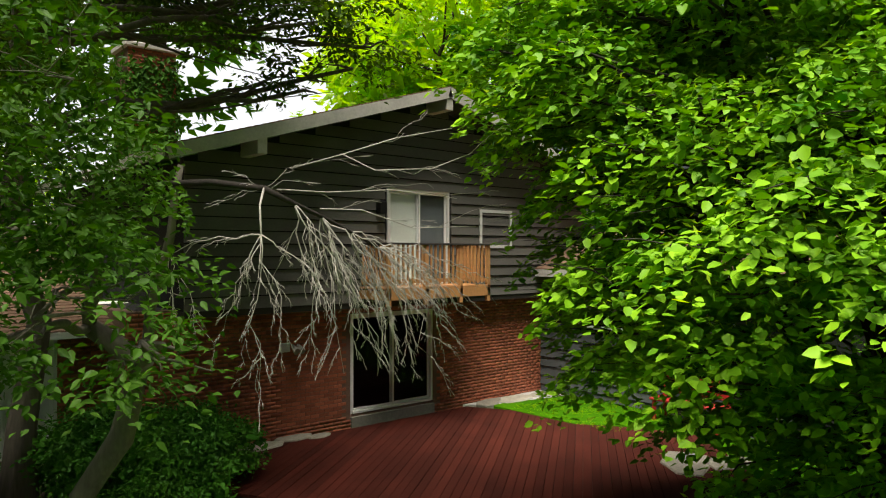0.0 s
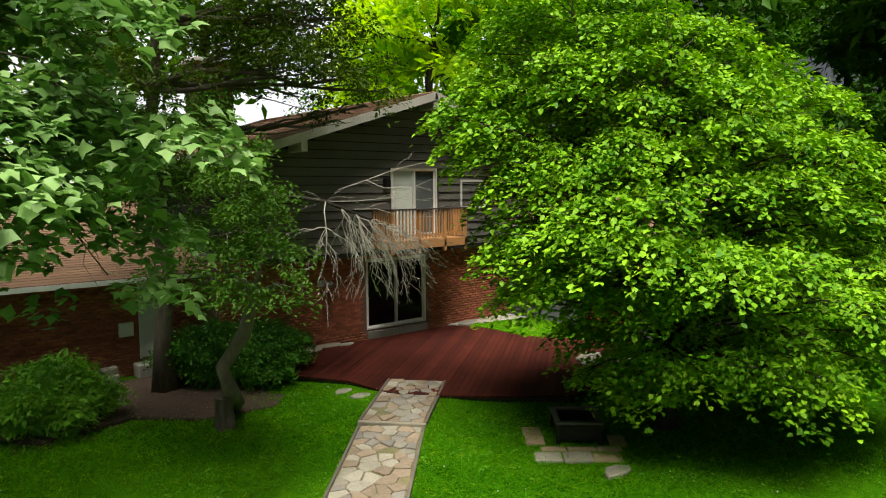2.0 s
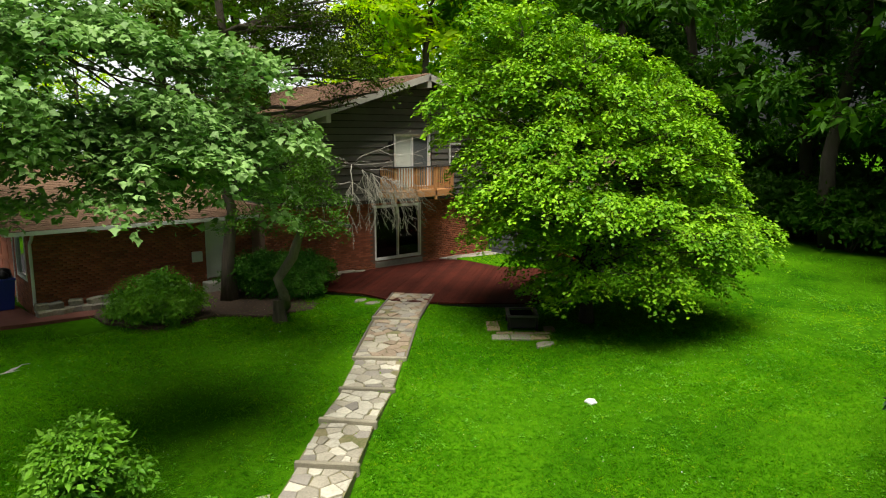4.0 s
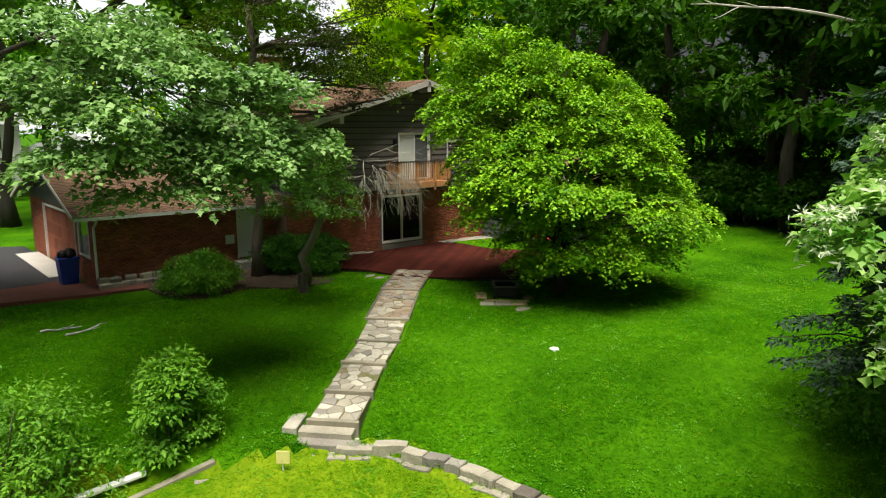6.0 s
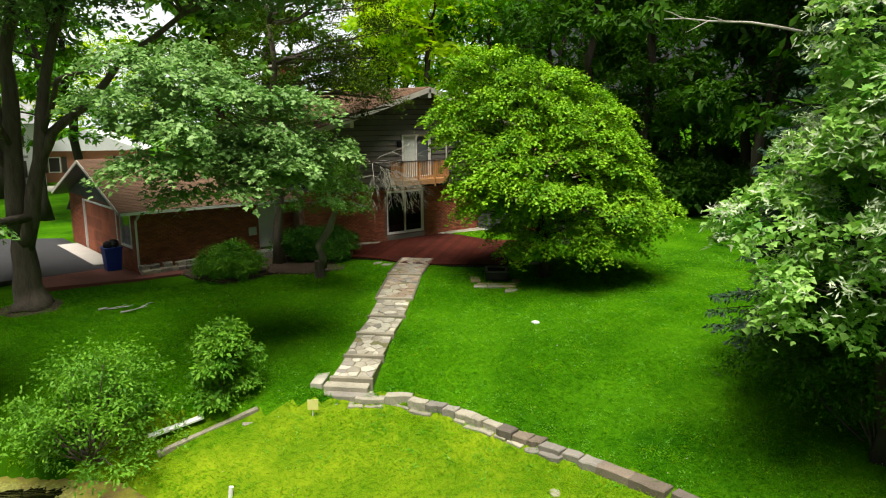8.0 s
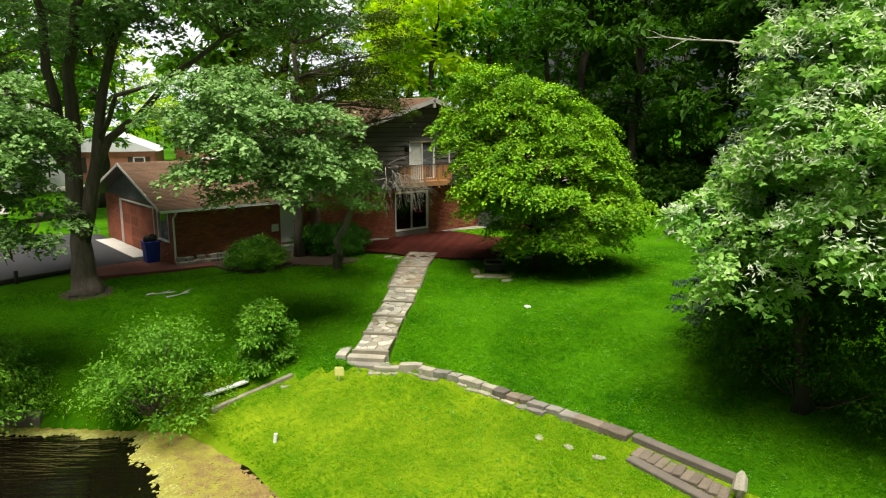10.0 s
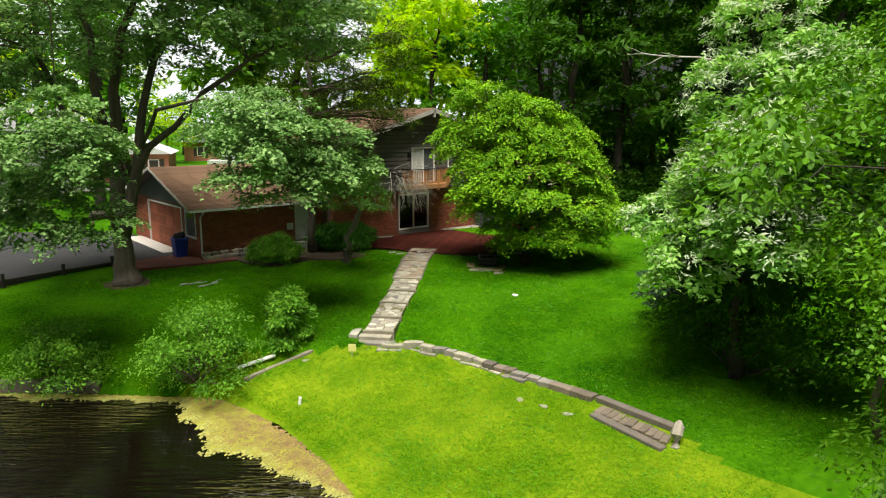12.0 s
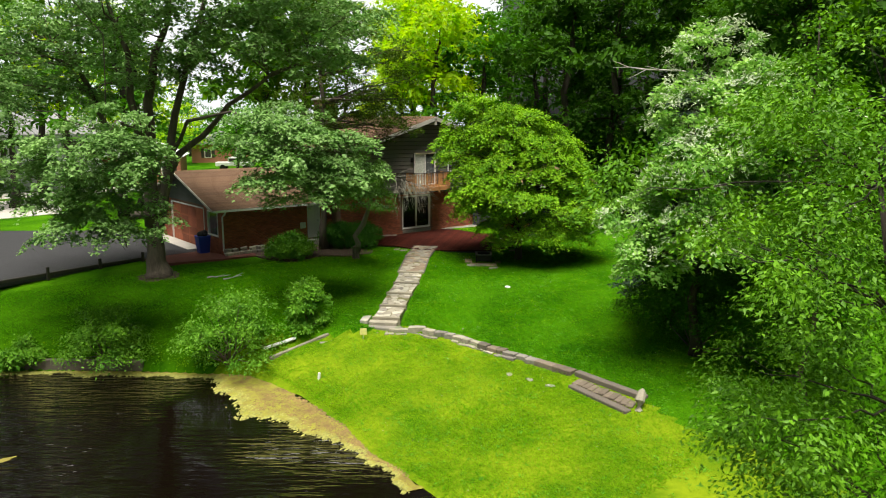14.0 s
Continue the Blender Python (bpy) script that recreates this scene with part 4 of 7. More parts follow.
for s in (-1, 1):
    e = RID_Y + s * (RID_Y - EV_Y)
    roof = garage.add("roof", slab([(-11.68, RID_Y, RID_Z - 0.03), (GX1, RID_Y, RID_Z - 0.03), (GX1, e, EV_Z - 0.03), (-11.68, e, EV_Z - 0.03)], 0.1), TRIM_DARK, label="brown shingle garage roof")
    courses = 40
    for i in range(courses):
        u0, u1 = i / courses, min(1.0, (i + 1.4) / courses)
        ya, yb = e + (RID_Y - e) * u0 - (0 if i else -s * 0.04), e + (RID_Y - e) * u1
        za, zb = EV_Z + (RID_Z - EV_Z) * u0 + 0.014, EV_Z + (RID_Z - EV_Z) * u1
        garage.add("shingle_course", slab([(-11.72, ya, za), (GX1, ya, za), (GX1, yb, zb), (-11.72, yb, zb)], 0.016), SHINGLE, roof)
    garage.add("rake_board", slab([(-11.75, RID_Y, RID_Z), (-11.70, RID_Y, RID_Z), (-11.70, e, EV_Z), (-11.75, e, EV_Z)], 0.12), FASCIA, label="weathered white rake board")
bm = bmesh.new()
vs = [[bm.verts.new((x, y, z)) for y, z in ((GY0, GZ), (RID_Y, RID_Z - 0.15), (GY1, GZ))] for x in (GX0 + 0.02, GX0 + 0.15)]
bm.faces.new(vs[0])
bm.faces.new(vs[1][::-1])
for i in range(3):
    bm.faces.new((vs[0][i], vs[1][i], vs[1][(i + 1) % 3], vs[0][(i + 1) % 3]))
bmesh.ops.recalc_face_normals(bm, faces=bm.faces[:])
gable = garage.add("gable", bm, SIDING_DARK, label="dark boards in the garage gable")
z = GZ
while z < RID_Z - 0.3:
    f = (z + 0.12 - GZ) / (RID_Z - 0.15 - GZ)
    a, b = GY0 + (RID_Y - GY0) * f, GY1 - (GY1 - RID_Y) * f
    garage.add("siding_board", lapped((GX0 + 0.02, a), (GX0 + 0.02, b), (-1, 0), z, 0.22), SIDING_DARK, gable)
    z += 0.2
# gutter and downspout
bm = block(-11.70, GX1, EV_Y - 0.13, EV_Y - 0.115, EV_Z - 0.11, EV_Z)
box(bm, -11.70, GX1, EV_Y - 0.115, EV_Y - 0.005, EV_Z - 0.11, EV_Z - 0.095)
box(bm, -11.70, GX1, EV_Y - 0.005, EV_Y + 0.01, EV_Z - 0.11, EV_Z - 0.01)
garage.add("gutter", bm, WHITE, label="white metal gutter")
bm = bmesh.new()
tube(bm, [(-11.05, EV_Y - 0.06, EV_Z - 0.1), (-11.05, EV_Y + 0.1, EV_Z - 0.25), (-11.05, GY0 - 0.07, EV_Z - 0.42), (-11.05, GY0 - 0.07, -0.12), (-11.05, GY0 - 0.16, -0.24), (-11.05, GY0 - 0.4, -0.3)], [0.045] * 6, 8)
garage.add("downspout", bm, WHITE, label="white downspout at the corner")
# side door with panels and knob
door = garage.add("side_door", block(SIDE_DOOR[0] + 0.05, SIDE_DOOR[1] - 0.05, GY0 + 0.03, GY0 + 0.08, 0.02, 1.98), WHITE, label="white side door")
for a, b, c, d in ((-5.95, -5.63, 1.1, 1.9), (-5.57, -5.27, 1.1, 1.9), (-5.95, -5.63, 0.15, 1.0), (-5.57, -5.27, 0.15, 1.0)):
    garage.add("door_panel", block(a + 0.03, b - 0.03, GY0 + 0.018, GY0 + 0.03, c, d, 0.008), WHITE, door)
bm = bmesh.new()
bmesh.ops.create_uvsphere(bm, u_segments=10, v_segments=6, radius=0.03, matrix=Matrix.Translation((-5.32, GY0, 0.98)))
garage.add("door_knob", bm, BLACK_IRON, door)
bm = bmesh.new()
for a, b, c, d in ((SIDE_DOOR[0], SIDE_DOOR[0] + 0.05, 0.0, 2.03), (SIDE_DOOR[1] - 0.05, SIDE_DOOR[1], 0.0, 2.03), (SIDE_DOOR[0] + 0.05, SIDE_DOOR[1] - 0.05, 1.98, 2.03)):
    box(bm, a, b, GY0 - 0.02, GY0 + 0.1, c, d, 0.005)
garage.add("door_frame", bm, WHITE, door)
garage.add("door_step", block(-6.2, -5.05, GY0 - 0.45, GY0 - 0.01, -0.5, -0.06, 0.03), CONCRETE)
garage.add("meter_box", block(-6.5, -6.16, GY0 - 0.09, GY0 - 0.012, 0.6, 0.94, 0.015), CURTAIN, label="pale electric meter box")
# end window and garage door
bm = bmesh.new()
for a, b, c, d in ((G_WIN[0], G_WIN[0] + 0.07, G_WIN[2], G_WIN[3]), (G_WIN[1] - 0.07, G_WIN[1], G_WIN[2], G_WIN[3]), (G_WIN[0] + 0.07, G_WIN[1] - 0.07, G_WIN[2], G_WIN[2] + 0.07), (G_WIN[0] + 0.07, G_WIN[1] - 0.07, G_WIN[3] - 0.07, G_WIN[3])):
    box(bm, GX0 - 0.03, GX0 + 0.1, a, b, c, d, 0.005)
win = garage.add("window", bm, WHITE, label="white framed dark window")
pane(garage, win, block(GX0 + 0.03, GX0 + 0.036, G_WIN[0] + 0.07, G_WIN[1] - 0.07, G_WIN[2] + 0.07, G_WIN[3] - 0.07))
gdoor = garage.add("garage_door", block(GX0 + 0.06, GX0 + 0.11, G_DOOR[0] + 0.08, G_DOOR[1] - 0.08, G_DOOR[2], G_DOOR[3] - 0.08), BRICK, label="red-brown panelled garage door")
for i in range(4):
    z = G_DOOR[2] + 0.05 + i * 0.56
    for j in range(4):
        y = G_DOOR[0] + 0.2 + j * 1.2
        garage.add("door_panel", block(GX0 + 0.045, GX0 + 0.06, y, y + 1.05, z, z + 0.46, 0.006), BRICK, gdoor)
bm = bmesh.new()
for a, b, c, d in ((G_DOOR[0], G_DOOR[0] + 0.08, G_DOOR[2], G_DOOR[3]), (G_DOOR[1] - 0.08, G_DOOR[1], G_DOOR[2], G_DOOR[3]), (G_DOOR[0] + 0.08, G_DOOR[1] - 0.08, G_DOOR[3] - 0.08, G_DOOR[3])):
    box(bm, GX0 - 0.03, GX0 + 0.12, a, b, c, d, 0.005)
garage.add("door_frame", bm, WHITE, gdoor)

# ---- deck ----
deck = Thing("deck", 0.0, -3.0, -0.5, "weathered dark red deck of diagonal boards", "deck")
DECK = [(-3.6, -2.3), (-2.9, -3.5), (-2.75, -4.9), (-2.2, -5.6), (-1.2, -6.6), (0.0, -7.6), (2.6, -7.4), (4.7, -5.2), (4.3, -4.0), (3.55, -2.9), (3.5, -1.2), (3.0, -0.24), (-3.0, -0.24)]
deck.add("deck_frame", prism([(x * 0.985, -3 + (y + 3) * 0.985) for x, y in DECK], -0.55, -0.235), TRIM_DARK)


def clip(polygon, px, py, dx, dy):
    """The part of a convex-ish polygon left of a line."""
    out = []
    for (ax, ay), (bx, by) in zip(polygon, polygon[1:] + polygon[:1]):
        sa, sb = dx * (ay - py) - dy * (ax - px), dx * (by - py) - dy * (bx - px)
        if sa >= 0:
            out.append((ax, ay))
        if sa * sb < 0:
            u = sa / (sa - sb)
            out.append((ax + (bx - ax) * u, ay + (by - ay) * u))
    return out


ang = radians(38)
ux, uy = math.cos(ang), math.sin(ang)
nx, ny = -uy, ux
rd = random.Random(8)
for i in range(-75, 75):
    w = i * 0.145
    p = clip(clip(DECK, nx * w, ny * w - 3, ux, uy), nx * (w + 0.137), ny * (w + 0.137) - 3, -ux, -uy)
    if len(p) < 3:
        continue
    area = abs(sum(p[k][0] * p[(k + 1) % len(p)][1] - p[(k + 1) % len(p)][0] * p[k][1] for k in range(len(p)))) / 2
    if area > 0.01:
        deck.add("deck_board", prism(p, -0.232, -0.195 + rd.uniform(-0.003, 0.003)), DECKING)

# ---- flagstone path with stepped slabs ----
path = Thing("garden_path", -6.0, -8.6, -0.8, "stepped crazy-paved path edged with timber", "path")
LEVEL = [-0.22, -0.37, -0.53, -0.68, -0.84, -1.02]
HALF_W = [0.64, 0.62, 0.58, 0.56, 0.55, 0.55]
rp = random.Random(12)
for k in range(6):
    (ax, ay), (bx, by) = STEPS[k], STEPS[k + 1]
    d = Vector((bx - ax, by - ay))
    ln = d.length
    m = pose(ax, ay, 0, 0, 0, math.degrees(math.atan2(d.y, d.x))) @ Matrix(((1, 0, 0, 0), (0, 1, 0, 0), (-0.1 / ln, 0, 1, 0.05), (0, 0, 0, 1)))
    z = LEVEL[k]
    hw = HALF_W[k]
    section = path.add("path_section", block(0.02, ln, -hw + 0.03, hw - 0.03, z - 0.35, z - 0.012, 0, m), MOSS, label="bed of earth and moss between the stones")
    # irregular flags: every stone takes the ground nearest to its centre
    seeds = []
    for _ in range(900):
        c = (rp.uniform(0.05, ln - 0.1), rp.uniform(-hw + 0.06, hw - 0.06))
        if all(math.dist(c, q) > 0.14 + 0.13 * ((q[0] * 7.3) % 1) for q in seeds):
            seeds.append(c)
    for i, c in enumerate(seeds):
        ring = [(0.03, -hw + 0.04), (ln - 0.08, -hw + 0.04), (ln - 0.08, hw - 0.04), (0.03, hw - 0.04)]
        for q in seeds:
            if q is not c and math.dist(c, q) < 1.0:
                ring = clip(ring, (c[0] + q[0]) / 2, (c[1] + q[1]) / 2, -(q[1] - c[1]), q[0] - c[0])
        if len(ring) < 3 or rp.random() < 0.05:
            continue
        cx, cy = sum(p[0] for p in ring) / len(ring), sum(p[1] for p in ring) / len(ring)
        k_ = rp.uniform(0.9, 0.97)
        ring = [(cx + (x - cx) * k_ + rp.uniform(-0.012, 0.012), cy + (y - cy) * k_ + rp.uniform(-0.012, 0.012)) for x, y in ring]
        bm = prism(ring, z - 0.06, z + rp.uniform(-0.004, 0.022), 0.01)
        for v in bm.verts:
            v.co.z += 0.012 * noise.noise((v.co.x * 4, v.co.y * 4, k))
        bm.transform(m)
        path.add("flagstone", bm, rp.choice((STONE, STONE, STONE_PALE, STONE_PALE, STONE_PALE, STONE_GREY) if k > 1 else (STONE, STONE, STONE_TAN, STONE_TAN, STONE_GREY)), section)
    path.add("step_riser", block(ln - 0.07, ln + 0.02, -hw - 0.02, hw + 0.02, z - 0.35, z + 0.012, 0.014, m), TIMBER_PALE, section)
    if k == 5:
        for q in (0, 1):
            path.add("lower_step", block(ln + 0.02 + q * 0.24, ln + 0.3 + q * 0.24, -hw - 0.1, hw - 0.05 + 0.2 * q, z - 0.6, z - 0.1 - 0.13 * q, 0.02, m), STONE_GREY if q else STONE, section)
    for s in (-1, 1):
        if k < 2:
            path.add("edging_timber", block(0, ln - 0.1, s * hw - 0.025, s * hw + 0.025, z - 0.3, z + 0.012, 0.008, m), TIMBER, section)
for k, (x, y, z, l_, r_) in enumerate(((-10.15, -12.5, -1.33, 0.62, 44), (-10.45, -11.55, -1.17, 0.42, -46), (-10.55, -13.2, -1.68, 0.35, 40), (-10.2, -13.5, -1.68, 0.3, 42))):
    ob = mesh_object("stone_slab", block(-0.16, 0.16, -l_, l_, -0.12, 0.06, 0.02), STONE_PALE)
    ob.matrix_world = pose(x, y, min(z, gz(x, y) + 0.02), 0, 0, r_)
    tagged(ob, "loose pale stone slab lying by the path", "stone", "loose slabs")

# ---- retaining wall of stacked stone along the bank ----
wall = Thing("retaining_wall", -9.0, -14.5, -1.8, "low curved wall of stacked limestone", "garden wall")


def along(line, s):
    for (ax, ay), (bx, by) in zip(line, line[1:]):
        d = math.hypot(bx - ax, by - ay)
        if s <= d:
            return ax + (bx - ax) * s / d, ay + (by - ay) * s / d, math.degrees(math.atan2(by - ay, bx - ax))
        s -= d
    return None


WALL_LINE = [(-11.6, -11.95), (-10.4, -12.65), (-9.4, -13.62), (-8.75, -15.2), (-8.3, -17.5), (-7.95, -20.3)]
rw = random.Random(31)


def wall_stone(s, ln, w, off, top, deep, material):
    """One long flat stone of the wall, its edges a little uneven."""
    x, y, deg = along(WALL_LINE, s + ln / 2)
    c, d = math.cos(radians(deg + 90)), math.sin(radians(deg + 90))
    j = lambda k: rw.uniform(-k, k)
    ring = [(-ln / 2 + rw.uniform(0, 0.03), -w / 2 + j(0.02)), (-ln * 0.2, -w / 2 + j(0.04)), (ln * 0.15, -w / 2 + j(0.04)), (ln / 2 - rw.uniform(0, 0.03), -w / 2 + j(0.02)),
            (ln / 2 - rw.uniform(0, 0.02), w / 2 + j(0.03)), (ln * 0.1, w / 2 + j(0.03)), (-ln / 2 + rw.uniform(0, 0.02), w / 2 + j(0.03))]
    bm = prism(ring, top - deep, top, rw.uniform(0.012, 0.03))
    for v in bm.verts:
        v.co += Vector((0, 0, 0.025)) * noise.noise(Vector((v.co.x * 3 + s, v.co.y * 4, v.co.z)))
    bm.transform(pose(x + off * c, y + off * d, 0, 0, 0, deg))
    wall.add("wall_stone", bm, material)


s = 0.0
while along(WALL_LINE, s + 0.3):
    ln = rw.uniform(0.3, 0.8) if along(WALL_LINE, s + 0.82) else 0.3
    x, y, deg = along(WALL_LINE, s + ln / 2)
    up = gz(x + 0.6 * math.cos(radians(deg + 90)), y + 0.6 * math.sin(radians(deg + 90)))
    if s < 1.3:
        up = min(up, gz(x - 0.45 * math.cos(radians(deg + 90)), y - 0.45 * math.sin(radians(deg + 90))) + 0.12)
    wall_stone(s, ln, rw.uniform(0.24, 0.36), rw.uniform(-0.1, 0.0), up - (0.02 if s < 3.4 else 0.06) + rw.uniform(-0.025, 0.025), 0.35, (STONE if rw.random() < 0.7 else STONE_GREY) if s < 5.5 else rw.choice((STONE_GREY, STONE_BROWN, TIMBER)))
    s += ln - 0.02
s = 1.5
while s < 7.2:
    ln = rw.uniform(0.3, 0.8)
    x, y, deg = along(WALL_LINE, s + ln / 2)
    low = gz(x - 0.42 * math.cos(radians(deg + 90)), y - 0.42 * math.sin(radians(deg + 90)))
    if rw.random() < 0.9:
        wall_stone(s, ln, rw.uniform(0.2, 0.3), rw.uniform(-0.22, -0.17), low + 0.09 + rw.uniform(-0.03, 0.02), 0.3, STONE if rw.random() < 0.75 else STONE_GREY)
    s += ln + 0.02

# timber-edged bed that ends the wall
bed = Thing("timber_planter", -8.3, -21.8, -1.9, "weathered timber bed filled with flat stones", "planter")
top_line, low_line = [(-7.95, -20.35), (-8.05, -23.1)], [(-8.72, -20.75), (-9.05, -23.2)]
back_z = max(gz(*top_line[0]), gz(*top_line[1])) + 0.12
front_z = max(gz(*low_line[0]), gz(*low_line[1])) + 0.08
for (p, q), z in ((top_line, back_z), (low_line, front_z)):
    d = Vector((q[0] - p[0], q[1] - p[1]))
    m = pose(p[0], p[1], 0, 0, 0, math.degrees(math.atan2(d.y, d.x)))
    bed.add("timber", block(0, d.length, -0.13, 0.13, z - 0.22, z, 0.025, m), TIMBER)
    bed.add("timber", block(0.1, d.length - 0.1, -0.13, 0.09, z - 0.5, z - 0.21, 0.02, m), TIMBER)
bed.add("soil", prism([(-8.05, -20.5), (-8.62, -20.85), (-8.93, -23.1), (-8.15, -23.05)], front_z - 0.4, front_z - 0.06), SOIL, label="dark earth in the bed")
for i in range(11):
    u = (i + 0.5) / 11
    x, y = -8.36 - 0.2 * u, -20.65 - 2.4 * u
    bed.add("flat_stone", block(-0.24, 0.26, -0.105, 0.105, front_z - 0.15, front_z + 0.02 + rw.uniform(-0.02, 0.02), 0.02, pose(x, y, 0, 0, 0, 12 + rw.uniform(-8, 8))), STONE_BROWN)
bm = bmesh.new()
tube(bm, [(-8.72, -23.35, -2.2), (-8.72, -23.32, -1.75), (-8.6, -23.26, -1.5), (-8.42, -23.2, -1.3), (-8.3, -23.16, -1.24)], [0.14, 0.12, 0.15, 0.13, 0.05], 9)
for v in bm.verts:
    v.co += Vector((1, 0.7, 0.5)) * 0.05 * noise.noise(v.co * 6)
bed.add("end_post", bm, STONE, label="rough pale end post")
for x, y in ((-9.1, -20.2), (-9.2, -19.4), (-9.35, -18.6)):
    ob = mesh_object("field_stone", prism([(-0.14, -0.07), (0.04, -0.11), (0.16, -0.04), (0.12, 0.09), (-0.06, 0.1), (-0.16, 0.04)], -0.1, 0.012, 0.008), STONE)
    ob.matrix_world = pose(x, y, gz(x, y), 0, 0, rw.uniform(0, 180))
    tagged(ob, "flat pale stone sunk in the lawn", "stone", "stones below the wall")

# left end: timber edging, white board, curb stones
def beam(name, p, q, w, h, material, label, category="timber"):
    d = Vector(q) - Vector(p)
    m = Matrix.Translation(p) @ pose(0, 0, 0, 0, -math.degrees(math.asin(d.z / d.length)), math.degrees(math.atan2(d.y, d.x)))
    ob = mesh_object(name, block(0, d.length, -w / 2, w / 2, -h / 2, h / 2, min(w, h) * 0.15), material)
    ob.matrix_world = m
    return tagged(ob, label, category)


beam("edging_timber", (-14.6, -11.35, gz(-14.6, -11.35) + 0.08), (-12.3, -11.75, gz(-12.3, -11.95) + 0.12), 0.15, 0.15, TIMBER_PALE, "long weathered edging timber on the bank")
beam("white_board", (-14.63, -10.85, gz(-14.63, -10.85) + 0.2), (-13.45, -11.25, gz(-13.45, -11.3) + 0.16), 0.2, 0.06, WHITE, "white painted board lying on the bank", "board")
beam("grey_board", (-14.9, -9.7, -2.0), (-13.8, -10.45, -1.85), 0.2, 0.05, TIMBER, "old grey board lying on the bank", "board")
for x, y, r_ in ((-12.0, -11.75, 20), (-11.55, -12.15, 30), (-12.5, -11.95, 10)):
    ob = mesh_object("curb_stone", block(-0.3, 0.3, -0.1, 0.1, -0.15, 0.08, 0.025), STONE)
    ob.matrix_world = pose(x, y, gz(x, y - 0.5) + 0.02, 0, 0, -r_)
    tagged(ob, "pale stone at the end of the wall", "stone", "curb stones")
for i in range(7):
    a = along([(-26.0, -1.2), (-18.0, -8.2)], i * 1.5 + 0.7)
    ob = mesh_object("bank_timber", block(-0.74, 0.74, -0.09, 0.09, -0.3, 0.12, 0.02), TIMBER)
    ob.matrix_world = pose(a[0], a[1], -2.3, 0, 0, a[2])
    tagged(ob, "weathered timber holding the pond bank", "timber", "bank timbers")

# sign on a stake, paper, pipe, fallen branch
sign = Thing("stake_sign", -11.35, -12.7, -1.7, "small yellow card on a wire stake", "sign")
bm = bmesh.new()
tube(bm, [(-11.35, -12.7, -1.95), (-11.35, -12.7, -1.3)], [0.012, 0.012], 6)
sign.add("stake", bm, CURTAIN)
YELLOW = mat("yellow_card", (0.75, 0.70, 0.25), 0.6, var=0.1)
sign.add("card", block(-0.13, 0.13, -0.01, 0.01, -1.44, -1.18, 0.004, pose(-11.35, -12.72, 0, 0, 0, -40)), YELLOW)
ob = mesh_object("crumpled_paper", prism([(-0.14, -0.06), (0.02, -0.12), (0.15, -0.03), (0.1, 0.1), (-0.06, 0.12)], 0, 0.05, 0.02), WHITE)
ob.matrix_world = pose(-3.95, -13.1, gz(-3.95, -13.1) + 0.01, 6, 4, 20)
tagged(ob, "crumpled white paper on the lawn", "litter")
ob = mesh_object("white_pipe", tube(bmesh.new(), [(0, 0, -0.1), (0, 0, 0.22)], [0.05, 0.05], 10), WHITE)
ob.matrix_world = pose(-13.95, -13.8, gz(-13.95, -13.8), 0, 8, 0)
tagged(ob, "short white pipe standing in the lawn", "pipe")
rb = random.Random(77)
for x, y, r_ in ((-12.75, -3.75, 20), (-13.2, -3.2, -10)):
    bm = bmesh.new()
    a = limb(rb, (-0.4, 0, 0.05), (0.5, 0, 0.06), 0.1, 5)
    tube(bm, a, [0.035, 0.03, 0.02, 0.014, 0.01, 0.006], 6)
    for k in (2, 3, 4):
        tube(bm, limb(rb, a[k], a[k] + Vector((0.3, rb.uniform(-0.4, 0.4), 0.1)), 0.15, 3), [0.014, 0.011, 0.008, 0.004], 5)
    ob = mesh_object("fallen_branch", bm, DEADWOOD)
    ob.matrix_world = pose(x, y, gz(x, y), 0, 0, r_)
    tagged(ob, "bleached fallen branch on the lawn", "branch", "fallen branches")

# ---- fire pit ----
pit = Thing("fire_pit", -1.2, -8.6, -0.5, "square black iron fire pit on pale slabs", "fire pit")
m = pose(-1.33, -8.72, 0, 0, 0, -42)
zp = -0.42
rf = random.Random(5)
for dx, dy, lx, ly in ((-0.62, -0.98, 0.46, 0.4), (-0.12, -1.0, 0.5, 0.42), (0.4, -0.98, 0.5, 0.38), (-0.5, -0.66, 0.44, 0.2), (0.0, -0.66, 0.5, 0.2), (0.5, -0.66, 0.44, 0.2), (-0.76, -0.28, 0.34, 0.42), (-0.78, 0.18, 0.36, 0.44), (-0.74, 0.62, 0.4, 0.4), (0.72, -0.25, 0.3, 0.46)):
    at_ = m @ Vector((dx, dy, 0))
    level = min(zp + 0.02, gz(at_.x, at_.y) + rf.uniform(0.02, 0.04))
    pit.add("slab", block(dx - lx / 2, dx + lx / 2, dy - ly / 2, dy + ly / 2, level - 0.15, level, 0.018, m @ pose(0, 0, 0, 0, 0, rf.uniform(-2, 2))), rf.choice((SANDSTONE, SANDSTONE, STONE)))
for a, b, c, d in ((-0.36, 0.36, -0.46, -0.43), (-0.36, 0.36, 0.39, 0.42), (-0.36, -0.33, -0.43, 0.39), (0.33, 0.36, -0.43, 0.39)):
    pit.add("side_panel", block(a, b, c, d, zp + 0.06, zp + 0.34, 0.006, m), BLACK_IRON)
for a, c in ((-0.4, -0.5), (0.33, -0.5), (-0.4, 0.37), (0.33, 0.37)):
    pit.add("leg", block(a, a + 0.07, c, c + 0.07, zp, zp + 0.4, 0.008, m), BLACK_IRON)
bm = bmesh.new()
